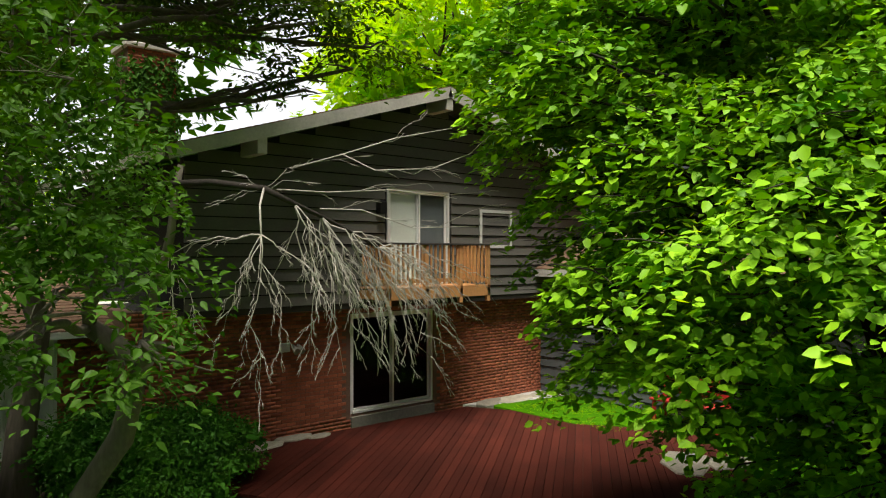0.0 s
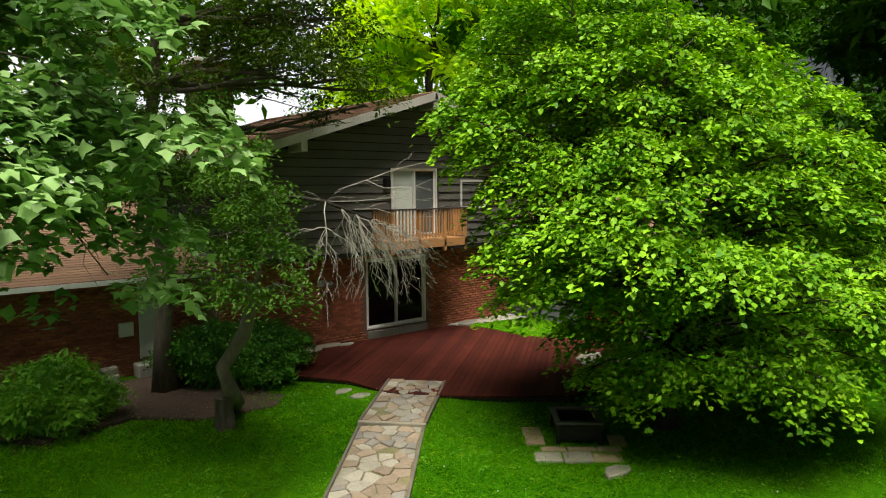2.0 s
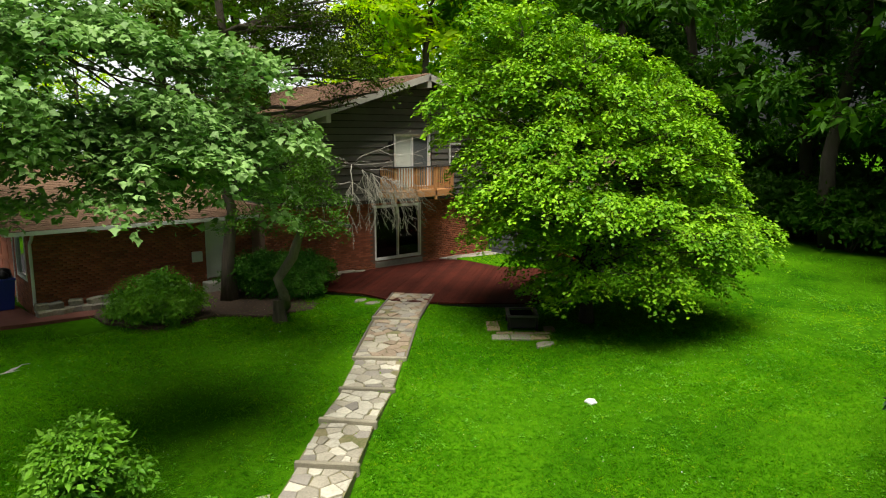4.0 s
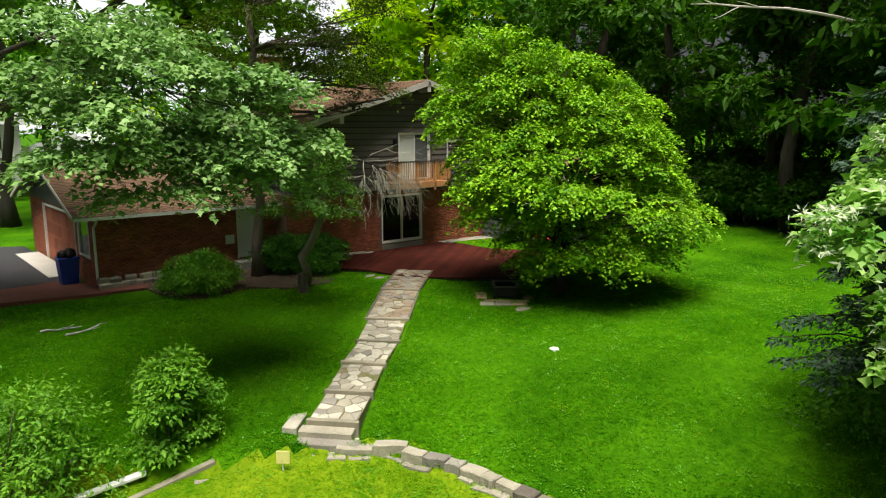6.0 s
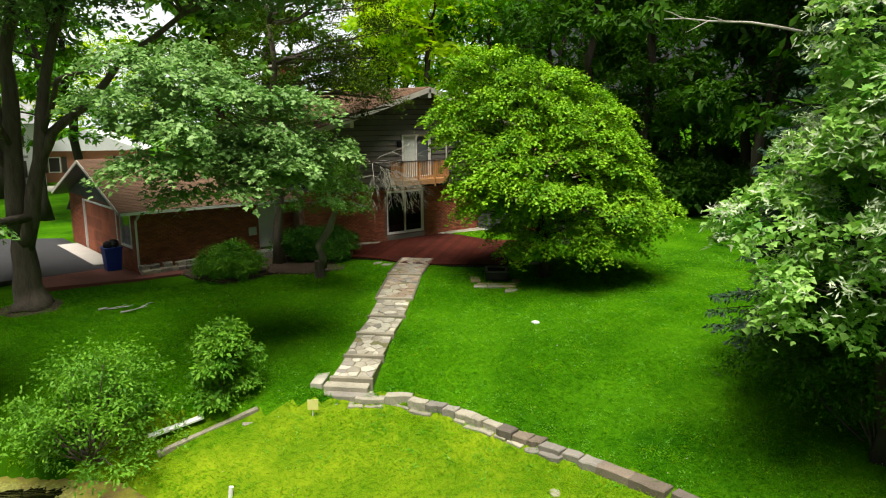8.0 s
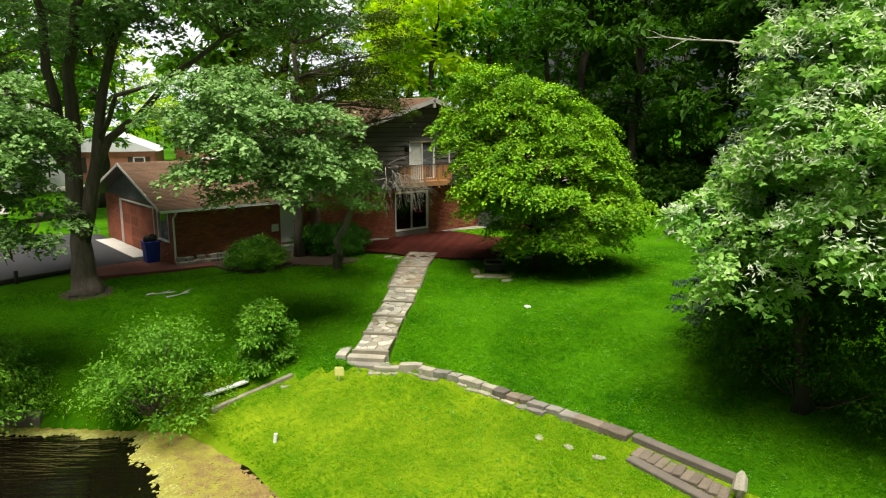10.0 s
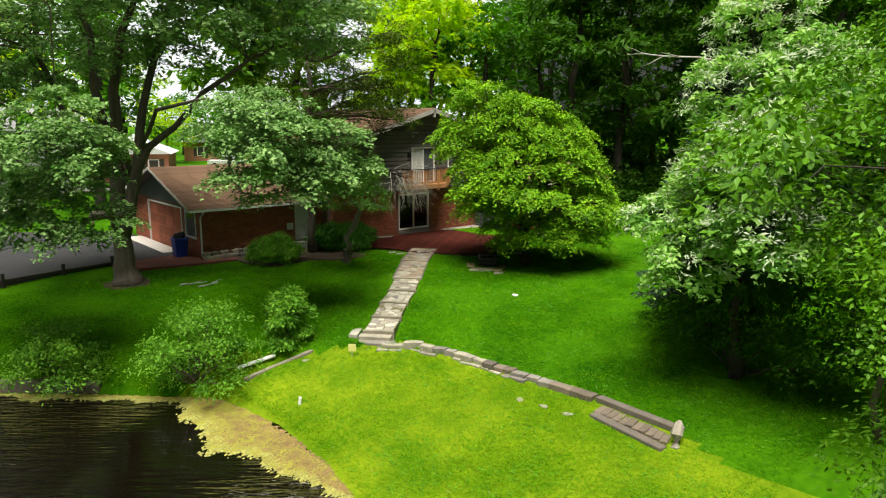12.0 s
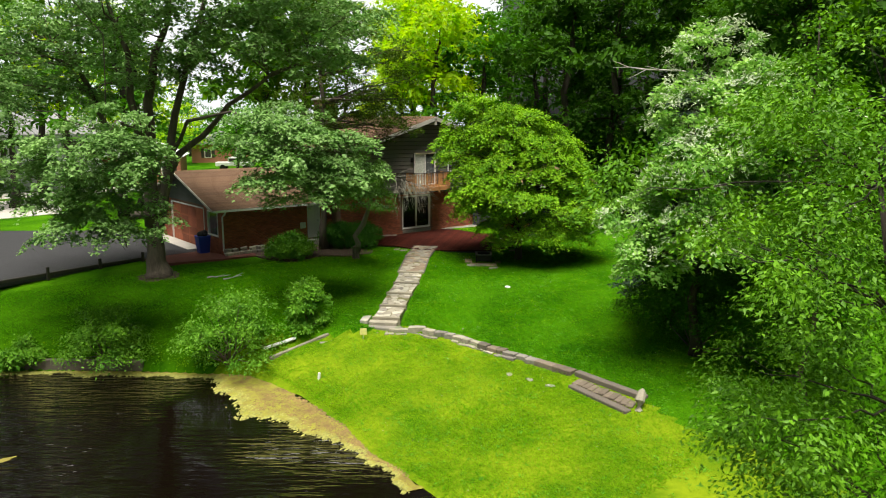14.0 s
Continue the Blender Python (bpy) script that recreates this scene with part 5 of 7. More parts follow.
for a, b, c, d in ((-0.42, 0.42, -0.52, -0.42), (-0.42, 0.42, 0.36, 0.46), (-0.42, -0.32, -0.42, 0.36), (0.32, 0.42, -0.42, 0.36)):
    box(bm, a, b, c, d, zp + 0.36, zp + 0.4, 0.006, m)
pit.add("rim", bm, STEEL, label="worn grey steel rim")
pit.add("ash", block(-0.32, 0.32, -0.42, 0.38, zp + 0.07, zp + 0.16, 0.01, m), SOIL)

# stones and bare ground by the house
for x, y, s_ in ((-2.15, -0.3, 1.0), (-1.4, -0.15, 0.9), (-0.9, -0.35, 0.6), (4.5, -0.45, 1.3), (3.7, -0.3, 1.1), (5.3, -0.5, 0.9), (1.6, -7.9, 0.7), (-3.2, -3.8, 0.6), (2.9, -5.9, 1.6), (3.4, -6.4, 1.2), (-2.03, -10.16, 0.7), (-3.15, -4.42, 0.6)):
    k = 7
    ring = [(s_ * 0.3 * (1 + rw.uniform(-0.2, 0.2)) * math.cos(2 * math.pi * i / k) * 1.5, s_ * 0.26 * (1 + rw.uniform(-0.2, 0.2)) * math.sin(2 * math.pi * i / k)) for i in range(k)]
    ob = mesh_object("flat_stone", prism(ring, -0.3, 0.07, 0.02), STONE)
    ob.matrix_world = pose(x, y, gz(x, y) - 0.03 if y < -7 or x < -3 else -0.24, 0, 0, rw.uniform(-30, 30))
    tagged(ob, "flat pale stone at the foot of the house", "stone", "stones by the house")
ob = mesh_object("gravel_strip", prism([(3.1, -0.02), (5.8, -0.02), (5.8, -0.9), (5.0, -0.75), (3.6, -0.45)], -0.5, -0.2, 0.01), CONCRETE)
tagged(ob, "pale gravel strip beside the brick wall", "gravel", kind="structure")
ob = mesh_object("grass_bed", prism([(3.56, -0.5), (5.0, -0.8), (5.84, -0.95), (5.84, -4.0), (4.4, -3.95), (3.62, -2.9), (3.58, -1.2)], -0.5, -0.19, 0.02), GRASS)
tagged(ob, "small bed of bright grass by the deck", "grass", kind="structure")
ob = mesh_object("mulch_bed", prism([(-9.9, 0.7), (-9.8, -1.2), (-8.9, -2.7), (-7.2, -2.3), (-6.2, -3.4), (-4.7, -3.6), (-3.7, -2.4), (-3.1, -0.3), (-4.4, 0.0), (-5.0, 0.5)], -0.7, -0.36, 0.03), SOIL)
tagged(ob, "dark mulch bed under the small trees", "flower bed", kind="structure")
rs = random.Random(41)
for i in range(16):
    x = -10.9 + i * 0.27 + rs.uniform(-0.06, 0.06)
    for tier in range(2):
        if tier and rs.random() < 0.35:
            continue
        ob = mesh_object("edging_stone", block(-0.19, 0.19, -0.13, 0.13, -0.12, 0.1, 0.03), STONE if rs.random() < 0.55 else STONE_GREY)
        ob.matrix_world = pose(x, 0.55 + tier * 0.12 + rs.uniform(-0.05, 0.05), -0.30 + tier * 0.17, rs.uniform(-6, 6), rs.uniform(-6, 6), rs.uniform(-20, 20))
        tagged(ob, "rough flat stone stacked along the garage", "stone", "stones along the garage")

# red bench under the wing's window
bench = Thing("bench", 5.35, -4.5, -0.2, "dark red painted wooden bench", "bench")
bench.add("seat", block(5.1, 5.55, -5.3, -3.7, 0.22, 0.27, 0.01), RED_PAINT)
bench.add("backrest", block(5.55, 5.6, -5.3, -3.7, 0.36, 0.85, 0.01), RED_PAINT)
for y in (-5.25, -3.83):
    bench.add("leg", block(5.12, 5.18, y, y + 0.07, -0.4, 0.22, 0.008), RED_PAINT)
    bench.add("leg", block(5.53, 5.59, y, y + 0.07, -0.4, 0.36, 0.008), RED_PAINT)

# ---- driveway, bin, edging ----
ob = mesh_object("driveway", prism([(-11.3, 2.9), (-14.8, 2.55), (-17, 2.1), (-21.5, 0.9), (-34, 6.0), (-34, 20), (-18.8, 17.9), (-11.3, 12.0)], -0.6, -0.36), ASPHALT)
tagged(ob, "dark asphalt driveway beside the garage", "driveway", kind="structure")
ob = mesh_object("garage_apron", prism([(-11.12, 3.6), (-11.12, 9.9), (-12.0, 9.9), (-12.0, 3.6)], -0.6, -0.335), CONCRETE)
tagged(ob, "pale concrete strip before the garage door", "pavement", kind="structure")
PAVER = mat("brick_pavers", (0.16, 0.055, 0.04), 0.9, var=0.3, fine=40, bump=0.5)
ob = mesh_object("brick_walk", prism([(-14.4, 0.6), (-14.6, 2.5), (-11.3, 2.85), (-11.12, 0.9), (-9.6, 0.3), (-9.8, -0.3), (-11.5, -0.1)], -0.6, -0.355), PAVER)
tagged(ob, "dark red brick walk at the garage corner", "pavement", kind="structure")
drive_edge = [(-14.75, 2.45), (-16.9, 2.0), (-19.3, 1.35), (-21.5, 0.8), (-26.0, 2.6)]
for (ax, ay), (bx, by) in zip(drive_edge, drive_edge[1:]):
    beam("drive_timber", (ax, ay, -0.33), (bx, by, -0.33), 0.12, 0.14, TRIM_DARK, "dark timber edging the driveway")
for x, y in drive_edge[:4]:
    ob = mesh_object("edging_post", block(-0.06, 0.06, -0.06, 0.06, -0.2, 0.42, 0.012), TRIM_DARK)
    ob.matrix_world = pose(x, y - 0.1, -0.4, 0, 0, 12)
    tagged(ob, "short dark post at the driveway edge", "post", "driveway posts")
bin_ = Thing("recycling_bin", -11.65, 2.2, -0.35, "blue plastic bin filled with black bags", "bin")
bm = bmesh.new()
r = bmesh.ops.create_cube(bm, size=1, matrix=Matrix.Translation((-11.65, 2.2, 0.1)) @ Matrix.Diagonal((0.66, 0.6, 0.9, 1)))
for v in r["verts"]:
    if v.co.z < 0:
        v.co.x = -11.65 + (v.co.x + 11.65) * 0.8
        v.co.y = 2.2 + (v.co.y - 2.2) * 0.8
bmesh.ops.bevel(bm, geom=bm.edges[:], offset=0.03, segments=2, affect="EDGES", profile=0.5)
bin_.add("bin_body", bm, BLUE_PLASTIC)
bin_.add("rim", block(-12.0, -11.3, 1.88, 2.52, 0.5, 0.57, 0.015), BLUE_PLASTIC)
for x, y, s_ in ((-11.78, 2.15, 0.2), (-11.55, 2.3, 0.22), (-11.6, 2.05, 0.16)):
    bm = bmesh.new()
    bmesh.ops.create_icosphere(bm, subdivisions=2, radius=s_, matrix=Matrix.Translation((x, y, 0.64)))
    for v in bm.verts:
        v.co += Vector((0, 0, 1)) * 0.06 * noise.noise(v.co * 6)
    bin_.add("rubbish_bag", bm, BLACK_IRON, smooth=True)

# ---- across the street ----
ob = mesh_object("street", prism([(-120, 36), (90, 42), (90, 47), (-120, 41)], -0.6, -0.33), CONCRETE)
tagged(ob, "pale sunlit street beyond the garden", "street", kind="structure")
ob = mesh_object("neighbour_drive", prism([(-25, 23), (-13.5, 25), (-12, 37), (-26, 37)], -0.6, -0.34), CONCRETE)
tagged(ob, "pale concrete drive across the lawn", "driveway", kind="structure")


def far_house(x, y, w, d, h, rz, wall_m, roof_m, label, windows, long_ridge=False):
    t = Thing("far_house", x, y, -0.4, label, "house")
    m = pose(x, y, -0.4, 0, 0, rz)
    t.add("wall", block(-w / 2, w / 2, -d / 2, d / 2, 0, h, 0, m), wall_m)
    bm = bmesh.new()
    vs = [[bm.verts.new(m @ Vector(p)) for p in ((-w / 2 - 0.4, yy, h), (0, yy, h + w * 0.22), (w / 2 + 0.4, yy, h))] for yy in (-d / 2 - 0.4, d / 2 + 0.4)]
    if long_ridge:
        for row, xx in zip(vs, (-w / 2 - 0.4, w / 2 + 0.4)):
            for v, (yy, zz) in zip(row, ((-d / 2 - 0.5, h), (0, h + d * 0.28), (d / 2 + 0.5, h))):
                v.co = m @ Vector((xx, yy, zz))
    bm.faces.new(vs[0])
    bm.faces.new(vs[1][::-1])
    for i in range(3):
        bm.faces.new((vs[0][i], vs[1][i], vs[1][(i + 1) % 3], vs[0][(i + 1) % 3]))
    bmesh.ops.recalc_face_normals(bm, faces=bm.faces[:])
    t.add("roof", bm, roof_m)
    for wx, wz in windows:
        bm = block(wx - 0.55, wx + 0.55, -d / 2 - 0.06, -d / 2 - 0.01, wz - 0.75, wz + 0.75, 0.01, m)
        wi = t.add("window", bm, WHITE)
        t.add("pane", block(wx - 0.44, wx + 0.44, -d / 2 - 0.075, -d / 2 - 0.062, wz - 0.64, wz + 0.64, 0, m), TRIM_DARK, wi)
        for s in (-1, 1):
            t.add("shutter", block(wx + s * 0.85 - 0.22, wx + s * 0.85 + 0.22, -d / 2 - 0.05, -d / 2 - 0.01, wz - 0.75, wz + 0.75, 0.01, m), TRIM_DARK)
    return t


WHITE_SIDING = mat("white_siding", (0.62, 0.64, 0.66), 0.6, var=0.08)
BRICK_FAR = mat("far_brick", (0.38, 0.15, 0.10), 0.9, var=0.2)
GREY_ROOF = mat("grey_shingle", (0.30, 0.30, 0.31), 0.9, var=0.2)
t = far_house(-13, 50, 16, 8, 5.6, -5, WHITE_SIDING, GREY_ROOF, "large white two-storey house across the street", [(-5, 4.3), (-1.5, 4.3), (2, 4.3), (5.5, 4.3), (-5, 1.6), (5.5, 1.6)], True)
m = pose(-13, 50, -0.4, 0, 0, -5)
t.add("porch_roof", block(-6, 6.5, -7.0, -4.5, 2.7, 2.95, 0.03, m), GREY_ROOF)
for x in (-5.5, -2, 2, 6):
    t.add("porch_post", block(x - 0.12, x + 0.12, -6.8, -6.55, 0, 2.7, 0.02, m), WHITE)
far_house(0.5, 51, 9, 8, 3.0, -25, BRICK_FAR, WHITE_SIDING, "single-storey brick house with a white gable", [(-3, 1.7), (3, 1.7)])
far_house(24, 84, 10, 8, 3.0, -20, BRICK_FAR, GREY_ROOF, "low brick house behind parked cars", [(-2.5, 1.6), (2.5, 1.6)])

truck = Thing("pickup_truck", 16.8, 62.5, -0.35, "white parked pickup truck", "truck")
m = pose(16.8, 62.5, -0.35, 0, 0, -35)
bm = block(-2.6, 2.6, -0.95, 0.95, 0.5, 1.1, 0.08, m)
box(bm, -0.9, 1.0, -0.88, 0.88, 1.1, 1.8, 0.15, m)
truck.add("body", bm, WHITE)
bm = block(-0.75, 0.85, -0.9, 0.9, 1.2, 1.65, 0.05, m)
truck.add("windows", bm, TRIM_DARK)
for x in (-1.6, 1.7):
    for y in (-0.92, 0.92):
        bm = bmesh.new()
        tube(bm, [m @ Vector((x, y - 0.12, 0.36)), m @ Vector((x, y + 0.12, 0.36))], [0.38, 0.38], 16)
        truck.add("wheel", bm, BLACK_IRON)
# ---- garden trees ----
def dome(rng, cx, cy, cz, rx, ry, rz, count, size, flat, low=-0.75):
    """Overlapping lobes over a dome, in a spiral."""
    out = []
    for i in range(count):
        h = 1 - (1 - low) * (i + 0.5) / count
        a = i * 2.39996 + rng.uniform(-0.25, 0.25)
        q = math.sqrt(max(0, 1 - h * h))
        k = rng.uniform(0.66, 0.84)
        s = size * rng.uniform(0.75, 1.25)
        out.append((cx + rx * q * math.cos(a) * k, cy + ry * q * math.sin(a) * k, cz + rz * h * k, s, s, s * flat))
    return out


def garden_tree():
    """Layered crown: drooping shelves of leaves in tiers, the higher ones shifted to one side, with dark gaps between."""
    rng, r = np.random.default_rng(1), random.Random(3)
    centre = Vector((0.35, -9.7, 0))
    right, away = Vector((0.766, -0.643, 0)), Vector((0.643, 0.766, 0))
    zs = [0.4, 0.9, 1.7, 2.3, 3.0, 3.8, 5.2, 6.3, 7.0, 7.5, 7.95]
    west = [0.9, 1.7, 2.3, 3.4, 3.5, 3.7, 4.55, 4.1, 3.75, 3.6, 2.6]
    east = [1.4, 3.6, 4.2, 4.6, 4.3, 3.7, 3.4, 2.3, 1.0, -0.7, -1.7]
    shelves, z = [], 0.93
    while z < 8.0:
        w, e = np.interp(z, zs, west), np.interp(z, zs, east)
        mid, half = (e - w) / 2, (e + w) / 2
        front, back = np.interp(z, [0.5, 1.5, 3.8, 5.2, 6.5, 7.5], [2.1, 3.0, 3.1, 2.3, 1.3, 0.5]), np.interp(z, [0.5, 2, 5, 8], [1.6, 3.2, 3.2, 1.2])
        deep, shift = (front + back) / 2, (back - front) / 2
        for ring, spacing in ((0.92, 0.95), (0.52, 1.1)) if half > 1.6 else ((0.6, 1.0),):
            if ring < 0.6 and z < 1.4:
                continue
            count = max(3, int(2 * math.pi * half * ring / spacing))
            phase = r.uniform(0, 6.28)
            for i in range(count):
                a = phase + 2 * math.pi * (i + r.uniform(-0.3, 0.3)) / count
                q = ring * r.uniform(0.86, 1.06)
                at = centre + right * (mid + (half - 0.25) * q * math.cos(a)) + away * (shift + (deep - 0.2) * q * math.sin(a))
                if r.random() < (0.04 if ring > 0.6 else 0.12) or noise.noise((at.x * 0.55, at.y * 0.55, z * 0.75)) < -0.42:
                    continue
                d = right * math.cos(a) + away * math.sin(a)
                shelves.append((at.x, at.y, z + r.uniform(-0.28, 0.28) + 0.25 * (1 - ring), math.atan2(d.y, d.x) + r.uniform(-0.3, 0.3), r.uniform(1.2, 2.0), r.uniform(0.9, 1.7)))
        z += 0.66
    for u, v, z in ((-2.6, 0.3, 7.9), (-1.9, -0.5, 7.75), (-3.0, -0.6, 7.5), (-0.9, -0.8, 7.4), (0.3, 0.2, 7.1), (-0.6, 0.7, 7.3)):
        at = centre + right * u + away * v
        shelves.append((at.x, at.y, z, r.uniform(0, 6), 1.5, 1.3))
    for u, v, z in ((-2.6, -2.2, 3.5), (-1.6, -2.8, 3.4), (-0.5, -3.0, 3.25), (0.7, -3.0, 3.15), (-2.0, -2.4, 3.95), (-3.0, -1.2, 3.3), (-2.4, -1.5, 2.6)):
        at = centre + right * u + away * v
        d = right * u + away * v
        shelves.append((at.x, at.y, z, math.atan2(d.y, d.x), 1.9, 1.5))
    base = (0.3, -9.6, gz(0.3, -9.6))
    ob = empty("garden_tree", *base)
    inv = Vector(base)
    bm = bmesh.new()
    fork = [Vector(p) for p in ((0, 0, -0.2), (0.03, 0.02, 0.3), (-0.04, 0.0, 0.8), (0.0, 0.05, 1.4))]
    tube(bm, fork, [0.26, 0.19, 0.17, 0.15], 12)
    nodes = []
    for dx, dy, top in ((-1.7, 0.9, 7.4), (1.5, 0.6, 5.6), (0.1, -1.3, 5.6), (-0.7, 1.1, 7.0), (0.5, 0.1, 6.8), (-1.2, -0.7, 6.6)):
        a = limb(r, fork[2] if top > 6 else fork[3], (dx, dy, top), 0.07, 8)
        rr_ = [0.095 * (1 - 0.75 * q / 8) for q in range(9)]
        tube(bm, a, rr_, 8)
        nodes += list(zip(a, rr_))[1:]
    for x, y, z, a, ln, wd in shelves:
        end = Vector((x + 0.25 * ln * math.cos(a), y + 0.25 * ln * math.sin(a), z - 0.1)) - inv
        k = min(range(len(nodes)), key=lambda i: (nodes[i][0] - end).length + 2.5 * max(0, nodes[i][0].z - end.z + 0.3))
        line = limb(r, nodes[k][0], end, 0.09, 5, 0.1)
        r0 = min(0.032, nodes[k][1] * 0.6)
        tube(bm, line, [r0 * (1 - 0.75 * q / 5) for q in range(6)], 5)
        for _ in range(3):
            tip = end + Vector((r.uniform(-0.5, 0.5), r.uniform(-0.5, 0.5), r.uniform(-0.12, 0.05)))
            tube(bm, limb(r, line[r.choice((3, 4, 5))], tip, 0.12, 3), [r0 * 0.3, r0 * 0.22, r0 * 0.15, 0.003], 4)
    part("trunk", bm, BARK_DARK, ob, smooth=True)
    local = [(x - inv.x, y - inv.y, z - inv.z, a, ln, wd) for x, y, z, a, ln, wd in shelves]
    p, o = shelf_leaves(rng, local, 270)
    leaves("crown", rng, p, o, 0.104, LEAF_MAIN, ob, "oval", 0.5, 0.85, 0.32)
    # Lime sprigs above every shelf colour in highlights on the leaf tops.
    p, o = shelf_leaves(rng, [(x, y, z + 0.10, a, ln * 0.95, wd) for x, y, z, a, ln, wd in local], 28, 0.04)
    leaves("young_foliage", rng, p, o, 0.10, LEAF_LIME, ob, "narrow", 0.1, 0.7, 0.5)["label"] = "yellow-green sprigs laid over the leaves as painted highlights"
    return tagged(ob, "broad bright green tree with leaves in layers over the lawn", "tree")


garden_tree()


def bare_patch(cx, cy, radius):
    """Worn earth that follows the lie of the lawn, with an uneven rim."""
    bm = bmesh.new()
    centre = bm.verts.new((cx, cy, gz(cx, cy) + 0.015))
    rings = []
    for f in (0.4, 0.75, 1.0):
        ring = []
        for i in range(36):
            a = 2 * math.pi * i / 36
            q = radius * f * (1 + 0.3 * noise.noise((math.cos(a) * 1.7, math.sin(a) * 1.7, 3)) + 0.12 * noise.noise((math.cos(a) * 6, math.sin(a) * 6, 8)))
            x, y = cx + q * math.cos(a), cy + q * math.sin(a)
            ring.append(bm.verts.new((x, y, gz(x, y) + (0.02 if f < 1 else -0.03))))
        rings.append(ring)
    for i in range(36):
        j = (i + 1) % 36
        bm.faces.new((centre, rings[0][i], rings[0][j]))
        for p, q in zip(rings, rings[1:]):
            bm.faces.new((p[i], q[i], q[j], p[j]))
    bmesh.ops.recalc_face_normals(bm, faces=bm.faces[:])
    return mesh_object("bare_earth", bm, SOIL)


tagged(bare_patch(-15.1, -1.15, 1.1), "worn bare earth round the maple trunk", "earth", kind="structure")


def upper_crown(r):
    """Loose clumps placed to fit the camera's view, in the trunk's plane and round it."""
    out = []
    for u, z in ((-4.2, 9.6), (-3.4, 10.4), (-2.4, 9.6), (-1.6, 10.5), (0.6, 10.3), (2.0, 10.4), (3.0, 10.0), (4.4, 10.5), (5.3, 9.5), (6.2, 10.2), (6.8, 8.8), (-2.0, 8.5), (-4.0, 8.1), (2.6, 9.5), (-3.0, 7.7), (7.2, 9.9), (-5.2, 9.0), (-5.0, 10.4), (0.0, 11.2), (3.6, 11.2), (5.6, 11.0),
                 (-1.0, 9.6), (1.2, 9.5), (2.4, 11.0), (4.6, 9.8), (6.0, 10.9), (7.6, 10.6), (8.4, 10.0), (9.2, 10.8), (-6.0, 10.0), (-3.0, 11.4), (-1.5, 11.8), (1.2, 11.9), (8.0, 9.2), (5.0, 11.8), (-4.6, 11.4), (3.0, 12.2),
                 (2.6, 10.6), (3.4, 10.7), (4.0, 9.9), (5.2, 10.5), (6.4, 9.9), (7.0, 10.8), (4.8, 11.3), (1.6, 10.9), (8.0, 10.9), (6.6, 11.6), (1.0, 9.0), (1.8, 8.8), (2.6, 9.1), (3.2, 9.5), (1.4, 9.8), (2.2, 9.7), (0.4, 8.6), (-0.8, 8.8)):
        v = r.uniform(-2.2, 1.8)
        s_ = r.uniform(0.75, 1.2)
        out.append((-15.0 + 0.766 * u + 0.643 * v, -1.15 - 0.643 * u + 0.766 * v, z, s_, s_, s_ * 0.65))
    return out


